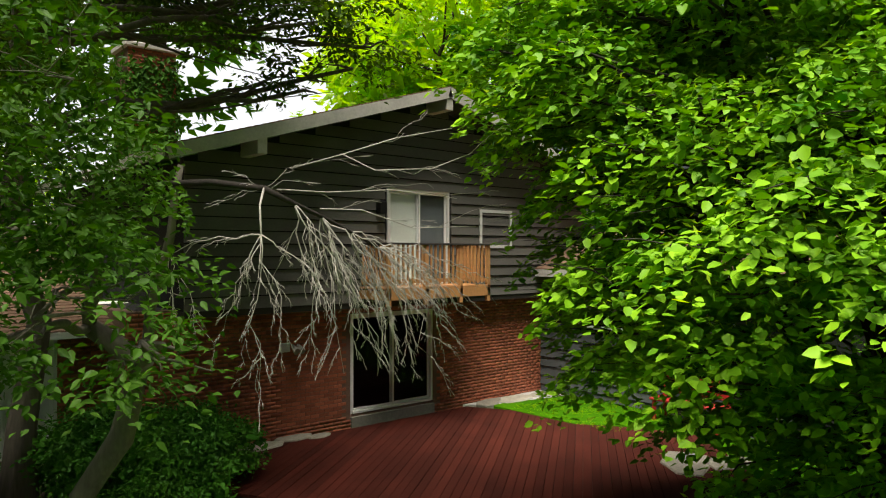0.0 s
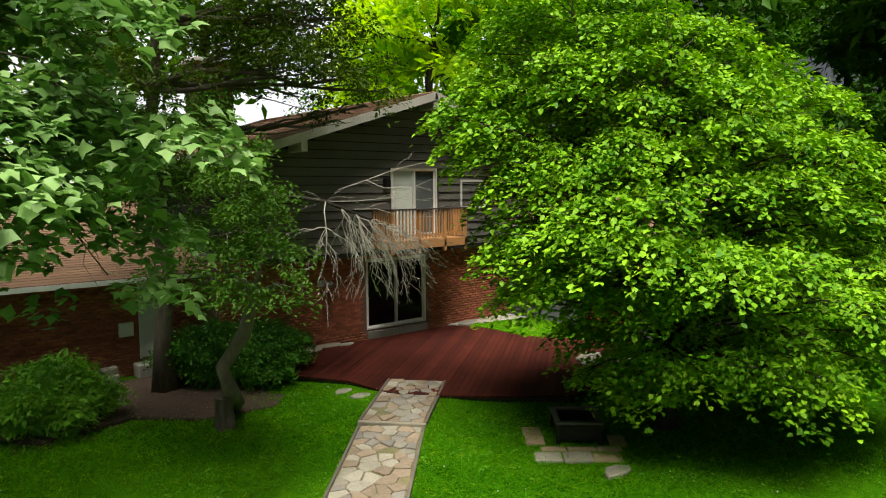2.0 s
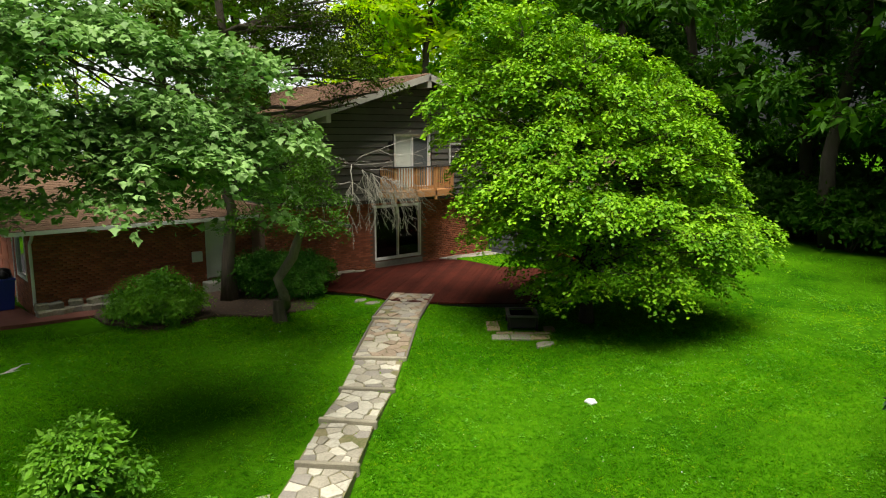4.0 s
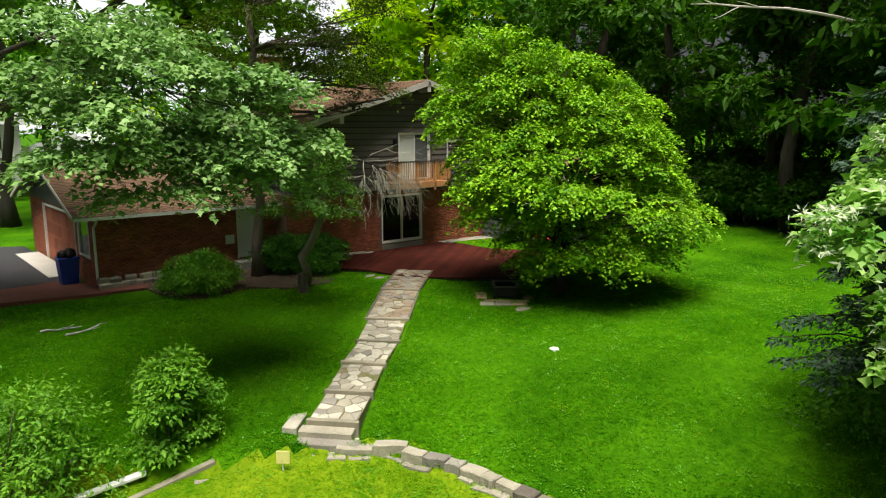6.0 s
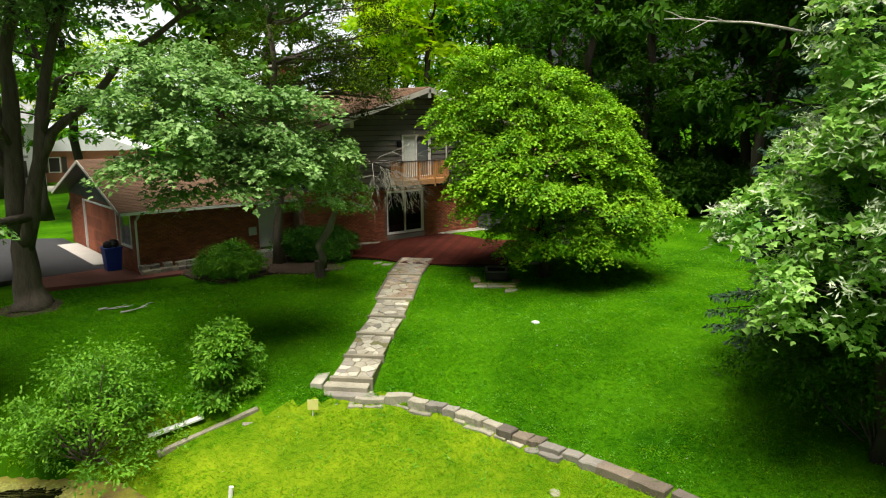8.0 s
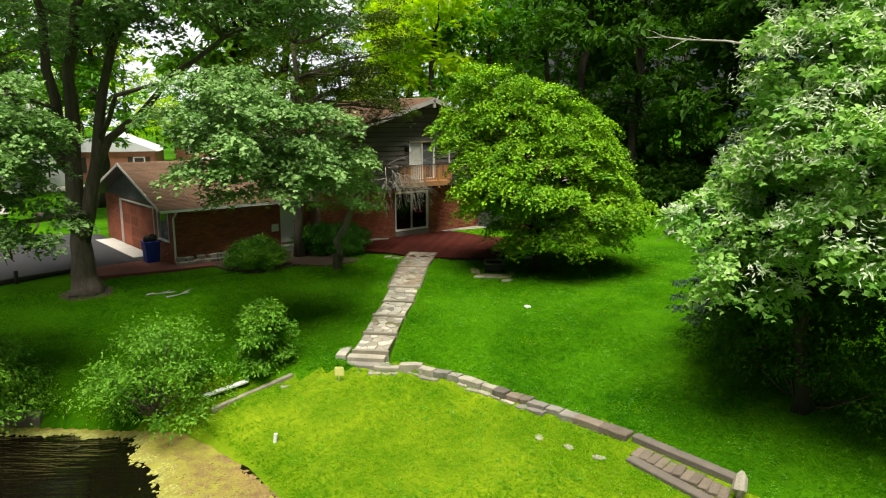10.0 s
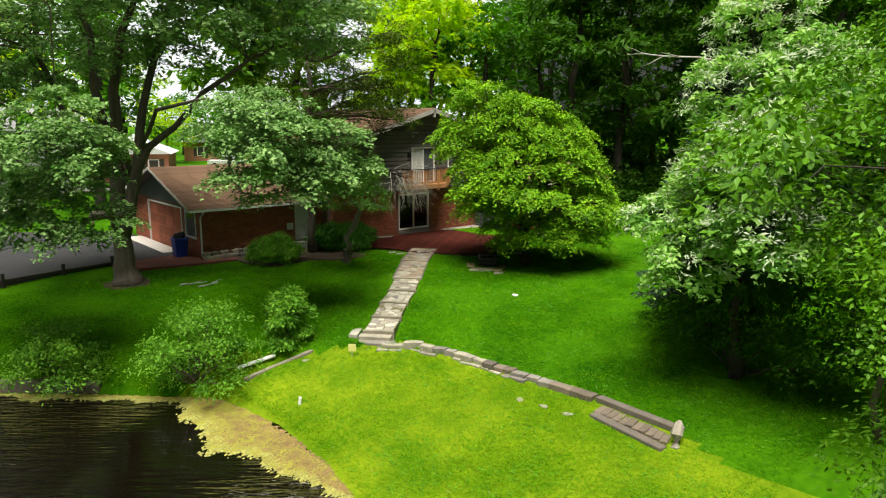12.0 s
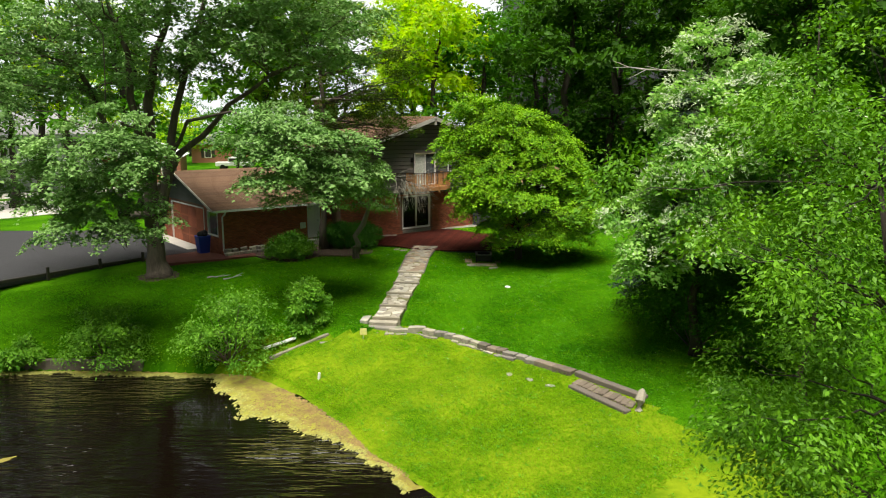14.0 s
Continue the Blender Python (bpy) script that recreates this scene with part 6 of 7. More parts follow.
tree("maple_tree", 2, (-15.1, -1.08, gz(-15.1, -1.08)), (-15.2, -0.98, 2.2), 0.48,
     [(-12.6, -9.5, 5.6, 1.9, 1.8, 1.3), (-10.9, -9.6, 5.1, 1.5, 1.4, 1.0), (-13.4, -10.3, 4.9, 1.4, 1.3, 0.8), (-11.8, -8.6, 6.6, 1.6, 1.5, 1.0), (-10.3, -9.8, 4.4, 1.0, 0.9, 0.6),
      (-12.2, -9.8, 4.1, 1.3, 1.2, 0.6), (-11.2, -9.2, 4.2, 1.1, 1.0, 0.5), (-13.9, -9.4, 6.2, 1.3, 1.3, 0.9),
      (-9.6, -10.5, 4.8, 0.8, 0.8, 0.5), (-9.9, -10.2, 3.9, 0.8, 0.8, 0.5), (-10.2, -10.2, 5.5, 1.0, 1.0, 0.7), (-9.15, -10.75, 4.5, 0.5, 0.5, 0.35), (-9.6, -10.1, 3.4, 0.6, 0.6, 0.4), (-10.9, -10.2, 4.2, 1.1, 1.1, 0.7),
      # Unseen lobes above the view, added to shade the left lawn.
      (-13.0, -6.2, 13.0, 2.6, 2.2, 1.2), (-17.0, -6.2, 13.5, 2.8, 2.4, 1.2), (-15.0, -3.6, 14.0, 2.4, 2.2, 1.0),
      (-20.0, -6.0, 13.6, 2.4, 2.0, 1.0), (-23.0, -4.5, 13.2, 2.4, 2.2, 1.0), (-12.3, -8.2, 13.6, 1.6, 1.4, 0.8), (-18.5, -3.0, 14.0, 2.4, 2.2, 1.0),
      (-19.2, -8.0, 5.6, 1.8, 1.6, 1.1), (-20.3, -7.0, 4.2, 1.6, 1.5, 1.0), (-18.6, -7.5, 4.2, 1.3, 1.3, 0.8), (-19.9, -7.8, 3.0, 1.3, 1.2, 0.7), (-21.2, -6.5, 5.2, 1.3, 1.3, 0.9),
      (-18.2, -8.8, 5.2, 1.3, 1.2, 0.8), (-17.9, -8.9, 3.2, 1.0, 1.0, 0.6), (-18.6, -8.4, 6.4, 1.2, 1.2, 0.8), (-18.5, -8.4, 2.5, 0.8, 0.8, 0.5),
      (-19.1, 0.5, 10.3, 2.0, 2.0, 1.2), (-16.7, 1.9, 11.1, 1.8, 1.8, 1.1), (-14.8, 1.3, 11.7, 1.5, 1.5, 0.9), (-13.5, -0.2, 12.2, 1.3, 1.3, 0.8),
      (-8.4, -4.8, 11.6, 1.6, 1.6, 1.0), (-7.5, -6.2, 9.8, 1.3, 1.3, 0.8), (-6.2, -6.1, 11.3, 1.5, 1.5, 0.9), (-9.1, -5.2, 9.1, 1.1, 1.1, 0.7), (-17.9, 0.3, 8.7, 1.3, 1.3, 0.8), (-19.8, 0.7, 8.1, 1.5, 1.5, 0.9), (-15.0, 3.7, 9.8, 1.1, 1.1, 0.7),
      (-18.0, -3.0, 12.5, 2.2, 2.2, 1.2), (-16.0, 0.5, 14.5, 2.8, 2.8, 1.5), (-21.5, -2.5, 9.0, 1.6, 1.6, 1.0), (-22.0, -5.0, 7.4, 1.4, 1.4, 0.9)] + upper_crown(random.Random(44))
     # Further lobes out of view, added only to shade the ground.
     + [(-20.5 + 2.6 * (i % 5) + 0.7 * (i // 5 % 2), -8.2 + 2.6 * (i // 5), 14.6 + 0.5 * (i * 7 % 4), 1.4, 1.4, 0.8) for i in range(0, 20, 4)],
     LEAF_MAPLE, BARK, "tall silver maple with several grey stems", per_lobe=15, density=175, leaf_size=0.13, shape="lobed", up=0.82, spread=0.32, droop=0.5, cap=(0.75, 1.25), high=(7.5, 50, 0.18),
     paths=[(0.30, 0.07, [(-15.1, -1.05, 1.4), (-14.85, -1.28, 2.4), (-14.5, -1.58, 4.2), (-14.33, -1.72, 5.8), (-13.9, -2.08, 7.9), (-13.1, -2.7, 10.9), (-12.6, -3.2, 13.0)]),
            (0.34, 0.07, [(-15.2, -0.98, 1.8), (-15.15, -1.0, 4.0), (-15.06, -1.1, 5.6), (-15.07, -1.1, 7.4), (-14.7, -1.4, 9.6), (-14.2, -1.9, 10.9), (-14.0, -2.0, 13.0)]),
            (0.24, 0.06, [(-15.15, -1.0, 4.4), (-15.45, -0.78, 5.6), (-15.66, -0.6, 7.6), (-15.62, -0.64, 9.6), (-16.0, -0.3, 10.9), (-16.4, 0.0, 13.0)]),
            (0.2, 0.06, [(-15.25, -0.9, 4.0), (-16.1, -0.2, 5.5), (-16.7, 0.26, 6.7), (-17.4, 0.85, 9.0), (-18.2, 1.5, 10.1)]),
            (0.18, 0.05, [(-14.5, -1.58, 4.2), (-14.1, -1.9, 5.1), (-13.2, -2.66, 5.95), (-12.3, -3.45, 7.3), (-10.8, -4.67, 8.6), (-9.2, -5.4, 9.4)]),
            (0.10, 0.03, [(-14.4, -1.65, 5.0), (-14.2, -3.5, 6.6), (-13.4, -6.3, 7.0), (-12.4, -9.2, 6.0)]),
            (0.10, 0.03, [(-15.15, -1.0, 4.6), (-16.0, -2.8, 6.2), (-17.6, -5.2, 6.6), (-19.2, -7.6, 5.6)])],
     core=0)
tree("dark_tree", 5, (-6.1, -0.9, gz(-6.1, -0.9)), (-6.1, -1.0, 9.0), 0.17,
     [(-6.4, -2.0, 6.6, 1.0, 1.0, 0.6), (-4.1, -3.5, 6.6, 1.3, 1.1, 0.55), (-3.2, -4.1, 6.4, 0.9, 0.8, 0.4), (-6.6, -1.6, 7.9, 2.1, 2.0, 0.9), (-5.0, -1.2, 9.4, 2.1, 2.1, 0.9), (-4.5, -2.6, 10.6, 2.0, 2.0, 1.0),
      (-6.3, -1.0, 11.6, 2.0, 2.0, 1.1), (-5.6, -1.0, 13.6, 1.7, 1.7, 1.2), (-4.0, -1.2, 8.0, 1.6, 1.6, 0.8), (-7.2, -2.6, 5.4, 1.3, 1.3, 0.7), (-3.6, -0.6, 12.0, 1.8, 1.8, 1.0),
      (-4.2, -2.6, 7.3, 1.0, 1.0, 0.6), (-3.4, -3.2, 7.6, 1.0, 0.9, 0.5), (-2.8, -3.8, 6.9, 0.8, 0.7, 0.4), (-2.5, -4.1, 6.2, 0.6, 0.5, 0.35), (-3.7, -3.0, 6.1, 0.8, 0.7, 0.4), (-3.1, -3.6, 5.6, 0.5, 0.45, 0.3), (-2.6, -4.0, 5.9, 0.5, 0.45, 0.3),
      (-3.8, -2.9, 8.2, 1.1, 1.0, 0.6), (-2.9, -3.6, 7.8, 0.9, 0.8, 0.5), (-2.5, -4.0, 8.8, 0.9, 0.8, 0.6), (-4.4, -2.4, 7.0, 0.9, 0.9, 0.5), (-3.4, -3.2, 9.6, 1.2, 1.1, 0.7), (-2.4, -4.0, 10.2, 1.1, 1.0, 0.7), (-6.5, -0.6, 6.4, 0.9, 0.9, 0.6), (-7.2, -0.4, 7.2, 1.0, 1.0, 0.6), (-6.9, -1.2, 5.9, 0.7, 0.7, 0.5)],
     LEAF_OLIVE, BARK, "tall dark tree close before the house", per_lobe=14, density=190, leaf_size=0.11, shape="simple", cap=(0.6, 1.2), core=0, twigs=5, spread=0.5)
leaning = tree("leaning_tree", 6, (-5.8, -3.6, gz(-5.8, -3.6)), (-6.1, -4.6, 2.6), 0.16,
     [(-7.0, -7.8, 3.0, 0.75, 0.75, 0.5), (-6.6, -6.2, 3.9, 0.8, 0.8, 0.5), (-7.1, -6.9, 3.8, 0.9, 0.9, 0.6), (-7.3, -6.4, 4.6, 0.7, 0.7, 0.5), (-6.4, -5.0, 3.3, 0.7, 0.7, 0.5), (-7.4, -4.7, 4.2, 0.8, 0.8, 0.6),
      (-7.2, -8.0, 4.3, 0.7, 0.7, 0.5), (-7.4, -7.6, 3.4, 0.6, 0.6, 0.45), (-7.9, -5.8, 4.6, 1.0, 1.0, 0.7), (-6.3, -7.2, 2.6, 0.45, 0.45, 0.3), (-7.6, -6.4, 2.7, 0.7, 0.7, 0.4)],
     LEAF_FRUIT, BARK_PALE, "leaning fruit tree with one dead bleached bough", per_lobe=18, density=420, leaf_size=0.068, cap=(0.5, 0.95), spread=0.45,
     stems=[(-6.3, -5.6, 3.9), (-5.5, -5.4, 4.2)], twigs=5, lean=0.5)


def dead_bough(owner, seed):
    """A bleached bough: one arm hangs straight down, one reaches over the deck with long drooping twigs, thin ones above."""
    r = random.Random(seed)
    at = Vector(owner.location)
    hub = Vector((-5.15, -6.45, 3.92))
    right, away, up = Vector((0.766, -0.643, 0)), Vector((0.643, 0.766, 0)), Vector((0, 0, 1))

    def place(u, v, z):
        return hub + right * u + away * v + up * z

    bm = bmesh.new()
    main = [Vector((-5.6, -4.4, 3.6)), Vector((-5.6, -5.2, 4.02)), Vector((-5.4, -5.9, 4.0)), hub]
    tube(bm, [p - at for p in main], [0.045, 0.038, 0.034, 0.03], 8)
    arm = [hub, place(0.22, 0.25, -0.12), place(0.42, 0.55, -0.22), place(0.66, 1.0, -0.36), place(0.9, 1.5, -0.52)]
    tube(bm, [p - at for p in arm], [0.03, 0.026, 0.022, 0.018, 0.012], 8)
    part("bough", bm, BARK_DARK, owner, smooth=True)
    bm = bmesh.new()

    def strand(p, end, sag, radius, depth, many=8):
        """One twig from p to end, kinked and bowed upward, with side twigs that follow and hang off it."""
        steps = (7, 5, 4, 3)[depth]
        span = (end - p).length
        pts = []
        for i in range(steps + 1):
            u = i / steps
            j = Vector((r.gauss(0, 1), r.gauss(0, 1), r.gauss(0, 1))) * span * (0.03 if 0 < i else 0)
            pts.append(p.lerp(end, u) + up * sag * 4 * u * (1 - u) + j)
        tube(bm, [q - at for q in pts], [max(0.0022, 0.55 * radius * (1 - 0.7 * i / steps)) for i in range(steps + 1)], 5 if depth < 2 else 3)
        if depth == 3:
            return
        along_ = (end - p).normalized()
        for k in range((many, 4, 2)[depth]):
            u = 0.15 + 0.82 * (k + r.random()) / (many, 4, 2)[depth]
            i = min(int(u * steps), steps - 1)
            q = pts[i].lerp(pts[i + 1], u * steps - i)
            ln = span * r.uniform(0.22, 0.5) * (1 - 0.4 * u)
            d = (along_ + right * r.gauss(0, 0.36) + away * r.gauss(0, 0.36) - up * r.uniform(-0.1, 0.45)).normalized()
            strand(q, q + d * ln, ln * r.uniform(-0.02, 0.12), radius * 0.55, depth + 1)

    # the hanging arm and its twigs
    knee, fork = place(-0.01, -0.1, -0.16), place(0.05, -0.3, -0.42)
    tube(bm, [p - at for p in (hub, knee, fork)], [0.011, 0.010, 0.009], 7)
    side = place(-0.75, -0.25, -0.58)
    for a, b, sag, rad, many in ((fork, side, 0.05, 0.014, 5), (side, place(-0.7, -0.2, -1.45), 0.02, 0.009, 4), (side, place(-1.15, -0.1, -0.95), 0.03, 0.008, 4), (side, place(-0.4, -0.1, -1.5), 0.08, 0.007, 4),
                                 (fork, place(0.0, -0.3, -1.75), 0.02, 0.011, 8), (fork, place(-0.28, -0.3, -1.25), 0.05, 0.010, 7), (fork, place(0.22, -0.3, -1.45), 0.04, 0.011, 7), (fork, place(0.55, -0.25, -0.85), 0.04, 0.012, 6),
                                 (place(0.55, -0.25, -0.85), place(0.42, -0.2, -1.5), 0.02, 0.008, 4), (fork, place(-0.12, -0.45, -0.98), 0.02, 0.009, 5)):
        strand(a, b, sag, rad, 0, many)
    for u, v, z in ((-0.34, 0.2, 0.16), (0.35, 0.15, 0.24), (-0.5, 0.0, -0.16), (0.45, 0.2, 0.08)):
        strand(hub, place(u, v, z), 0.03, 0.004, 1)
    # the reaching arm: twigs stagger along it and droop outward
    for node, u, v, z, sag in ((1, 0.42, 0.4, -1.45, 0.1), (1, 0.55, 0.3, -1.2, 0.08), (2, 0.62, 0.6, -1.7, 0.12), (2, 0.78, 0.7, -1.5, 0.1), (2, 0.95, 0.9, -1.75, 0.12), (2, 1.1, 0.8, -1.4, 0.1),
                               (3, 1.0, 1.2, -1.9, 0.12), (3, 1.2, 1.3, -1.6, 0.12), (3, 1.35, 1.5, -1.35, 0.12), (3, 1.5, 1.4, -1.75, 0.15),
                               (4, 1.3, 1.7, -1.8, 0.1), (4, 1.6, 1.9, -1.5, 0.12), (4, 1.8, 2.0, -1.2, 0.14), (4, 2.0, 2.2, -1.45, 0.15), (4, 1.55, 1.9, -1.05, 0.12), (4, 2.1, 2.1, -1.0, 0.16),
                               (1, 0.7, 0.3, -0.95, 0.08), (2, 1.25, 0.7, -1.05, 0.1), (2, 0.85, 0.6, -1.2, 0.1), (3, 1.45, 1.2, -1.05, 0.12), (3, 1.1, 1.1, -1.3, 0.1), (3, 1.65, 1.5, -1.2, 0.14), (4, 1.75, 1.8, -1.6, 0.12), (4, 1.9, 1.9, -1.15, 0.14), (2, 0.7, 0.5, -1.0, 0.08)):
        strand(arm[node], place(u, v, z), sag, 0.015, 0, 8)
    # thin twigs above, over the wall and the window
    for points in (((0.2, 0.2, 0.2), (0.65, 0.4, 0.36), (1.15, 0.6, 0.55), (1.7, 0.8, 0.68)), ((0.1, 0.1, 0.0), (0.5, 0.4, 0.0), (1.1, 0.7, 0.05), (1.75, 0.9, -0.02)), ((0.42, 0.5, -0.15), (0.8, 0.7, -0.15), (1.3, 0.9, -0.32), (1.95, 1.0, -0.3)),
                   ((0.65, 0.4, 0.36), (0.95, 0.5, 0.22), (1.5, 0.6, 0.25), (1.9, 0.7, 0.42))):
        line = [place(*q) for q in points]
        tube(bm, [q - at for q in line], [0.007, 0.006, 0.005, 0.003], 5)
        for k in (1, 2, 2, 3):
            d = ((line[k] - line[k - 1]).normalized() + up * r.gauss(0.05, 0.4) + right * r.gauss(0, 0.2)).normalized()
            strand(line[k].lerp(line[k - 1], r.uniform(0, 0.7)), line[k] + d * r.uniform(0.2, 0.45), 0.02, 0.007, 2)
    return part("dead_bough", bm, DEADWOOD, owner, "bleached bare dead bough", smooth=True)


dead_bough(leaning, 9)
# Ivy on the chimney; its dark leaves also stand in for shade.
rng = np.random.default_rng(77)
k = 2600
face = rng.random(k) < 0.6
x = np.where(face, rng.uniform(-3.24, -2.11, k), rng.choice((-3.24, -2.1), k))
y = np.where(face, 3.87, rng.uniform(3.87, 4.7, k))
ob = leaves("chimney_ivy", rng, np.stack([x, y, rng.uniform(4.9, 7.8, k) - 0.4 * rng.random(k)], -1), np.stack([np.where(face, 0.0, np.sign(x + 2.67)), np.where(face, -1.0, 0.0), np.zeros(k)], -1), 0.13, LEAF_DARK, None, "full", 0.7, 0.2, 0.3)
tagged(ob, "ivy over the brick chimney, its dark tone partly shade", "ivy", kind="stuff")
stump = Thing("tree_stump", -6.0, -4.0, -0.45, "hollow cut stump beside the leaning tree", "stump")
bm = bmesh.new()
tube(bm, [(-6.0, -4.0, -0.6), (-6.02, -4.01, -0.2), (-6.05, -4.05, 0.2), (-6.05, -4.05, 0.21), (-6.05, -4.05, 0.02)], [0.24, 0.18, 0.16, 0.10, 0.09], 11)
stump.add("stump_wood", bm, BARK)

# clipped evergreens and shrubs
def mound(cx, cy, z0, r_, h, n_, seed, loose=0.0):
    r = random.Random(seed)
    out = dome(r, cx, cy, z0 + h * 0.42, r_, r_, h * 0.62, n_, r_ * 0.42, 0.75, -0.5)
    if loose:
        out = [(x + r.gauss(0, loose), y + r.gauss(0, loose), z + r.gauss(0, loose), a * r.uniform(0.5, 1.2), b * r.uniform(0.5, 1.2), c * r.uniform(0.5, 1.1)) for x, y, z, a, b, c in out]
    return out


bush("yew_bush", 61, (-8.6, -1.7, -0.42), mound(-8.6, -1.7, -0.45, 1.08, 1.2, 24, 1, 0.06), LEAF_BUSH, "rounded clipped green yew bush", per_lobe=36, each=24, leaf_size=0.085, shape="narrow", radius=0.2, group="yew bushes")
bush("yew_bush", 62, (-3.9, -1.7, -0.42), mound(-4.0, -1.7, -0.4, 0.85, 1.4, 18, 2), NEEDLE, "dark upright yew bush by the deck", per_lobe=36, each=24, leaf_size=0.07, radius=0.2, group="yew bushes")
bush("yew_bush", 63, (-5.0, -0.7, -0.42), mound(-5.0, -0.7, -0.4, 0.95, 1.4, 16, 3), NEEDLE, "dark yew bush against the house", per_lobe=34, each=22, leaf_size=0.07, radius=0.2, group="yew bushes")
bush("pond_shrub", 64, (-15.75, -10.25, -2.2), mound(-15.75, -10.35, -2.45, 1.6, 2.8, 20, 4, 0.2), LEAF_BUSH, "loose green shrub hanging over the pond", per_lobe=15, each=34, leaf_size=0.10, radius=0.34, shape="simple", core=1.2, group="pond shrubs")
bush("pond_shrub", 65, (-12.7, -10.9, -1.5), mound(-12.65, -10.8, -1.45, 0.62, 2.1, 14, 5, 0.08), LEAF_BUSH, "small upright shrub on the bank", per_lobe=36, each=24, leaf_size=0.09, radius=0.28, shape="full", group="pond shrubs")
bush("pond_shrub", 66, (-19.0, -7.0, -2.2), mound(-19.0, -7.1, -2.5, 1.5, 2.1, 16, 6, 0.2), LEAF_BUSH, "low spreading shrub at the water's edge", per_lobe=15, each=34, leaf_size=0.10, radius=0.34, shape="simple", core=1.2, group="pond shrubs")
bush("pond_shrub", 67, (-21.6, -4.9, -2.2), mound(-21.6, -4.9, -2.4, 0.6, 0.9, 8, 7, 0.2), LEAF_BUSH, "small shrub on the pond bank", per_lobe=30, each=20, leaf_size=0.1, radius=0.3, shape="full", group="pond shrubs")
bush("hedge", 68, (-9.5, 57, -0.4), [(-16 + i * 1.2, 56 + 0.1 * i, 0.3, 0.9, 0.7, 0.8) for i in range(14)], LEAF_DARK, "clipped hedge before the white house", "hedge", per_lobe=30, each=20, leaf_size=0.3, radius=0.5)

# right-hand group
tree("silver_leaved_tree", 7, (-4.9, -22.8, gz(-4.9, -22.8)), (-5.1, -22.6, 4.0), 0.15,
     [(-6.3, -21.2, 3.5, 1.2, 1.1, 0.7), (-6.8, -22.3, 2.5, 1.1, 1.0, 0.7), (-5.3, -22.7, 5.0, 1.7, 1.5, 1.0), (-5.5, -22.6, 7.0, 1.4, 1.3, 1.0), (-4.8, -22.4, 8.7, 1.0, 1.0, 0.9), (-6.5, -24.2, 5.6, 1.4, 1.4, 1.0),
      (-6.6, -24.2, 3.6, 1.5, 1.4, 0.9), (-4.5, -24.1, 7.4, 1.6, 1.5, 1.1), (-3.8, -21.3, 4.4, 1.4, 1.3, 0.9), (-4.5, -23.2, 9.0, 0.7, 0.7, 0.8), (-4.8, -25.4, 6.2, 1.5, 1.5, 1.1), (-5.0, -25.4, 4.0, 1.6, 1.6, 1.0), (-3.7, -22.6, 6.0, 1.5, 1.5, 1.0)],
     LEAF_PALE, BARK_DARK, "tall tree with pale silvery leaves", per_lobe=34, density=180, leaf_size=0.15, shape="lobed", cap=(0.5, 0.85), tips=(LEAF_TIP, 80))
layered_tree("lime_green_tree", 8, (-6.2, -27.0, gz(-6.2, -27.0)), (-6.7, -26.6, 9.2), 0.09, [(1.5, 1.5), (3.5, 1.9), (6.0, 1.8), (7.6, 1.2), (8.6, 0.6), (9.3, 0.2)],
             LEAF_YOUNG, BARK, "slim tree with fresh lime green leaves", density=130, leaf_size=0.115, shape="oval")
# Separate bush whose dark leaves imitate the tree's shaded lower skirt.
bush("shaded_skirt", 69, (-4.6, -22.6, -0.9), [(-4.7, -21.8, 0.3, 1.2, 1.2, 1.0), (-4.4, -23.4, 0.3, 1.2, 1.2, 1.0), (-4.0, -20.6, 0.3, 1.2, 1.2, 1.0), (-4.9, -25.2, 0.3, 1.3, 1.3, 1.1), (-3.2, -21.8, 1.2, 1.6, 1.6, 1.4), (-3.6, -24.2, 1.2, 1.6, 1.6, 1.4), (-4.8, -22.8, 1.5, 1.3, 1.3, 1.0), (-4.9, -26.8, 0.5, 1.3, 1.3, 1.2), (-4.4, -21.6, 1.8, 1.1, 1.1, 0.9)],
     LEAF_DARK, "dense lower skirt of the silvery tree, shade put in its leaf colour", per_lobe=80, each=30, leaf_size=0.1, radius=0.35)
spruce("blue_spruce", 70, (-2.2, -20.4, gz(-2.2, -20.4)), 9.5, 2.7, BLUE_NEEDLE, "blue-grey spruce with drooping fronds")
YOUNG_X, YOUNG_Y = -17.35, -32.15


def young_lobes(r):
    """A full low crown with a few upright shoots above it."""
    out = []
    for z, reach in ((0.4, 1.4), (1.3, 1.6), (2.2, 1.9), (3.0, 2.3), (3.8, 2.65), (4.6, 2.75), (5.4, 2.5), (6.2, 1.9)):
        for i in range(8):
            a = 2 * math.pi * (i + r.uniform(-0.3, 0.3)) / 8 + z
            q = reach * r.uniform(0.55, 1.08) - 0.4
            if r.random() < 0.2:
                continue
            s_ = r.uniform(0.5, 0.85)
            out.append((YOUNG_X + q * math.cos(a), YOUNG_Y + q * math.sin(a), z + r.uniform(-0.4, 0.4), s_, s_, s_ * 0.55))
    for dx, dy, z, s_ in ((0, 0, 6.4, 1.1), (-0.9, 0.7, 6.6, 0.7), (0.8, -0.6, 6.9, 0.7), (0.1, 0.3, 7.6, 0.5), (0.9, -0.4, 8.0, 0.4), (0.2, 0.2, 8.5, 0.35), (1.0, -0.5, 9.0, 0.3), (-2.2, 1.6, 6.0, 0.7)):
        out.append((YOUNG_X + dx, YOUNG_Y + dy, z, s_, s_, s_ * (0.6 if z < 7 else 1.3)))
    return out


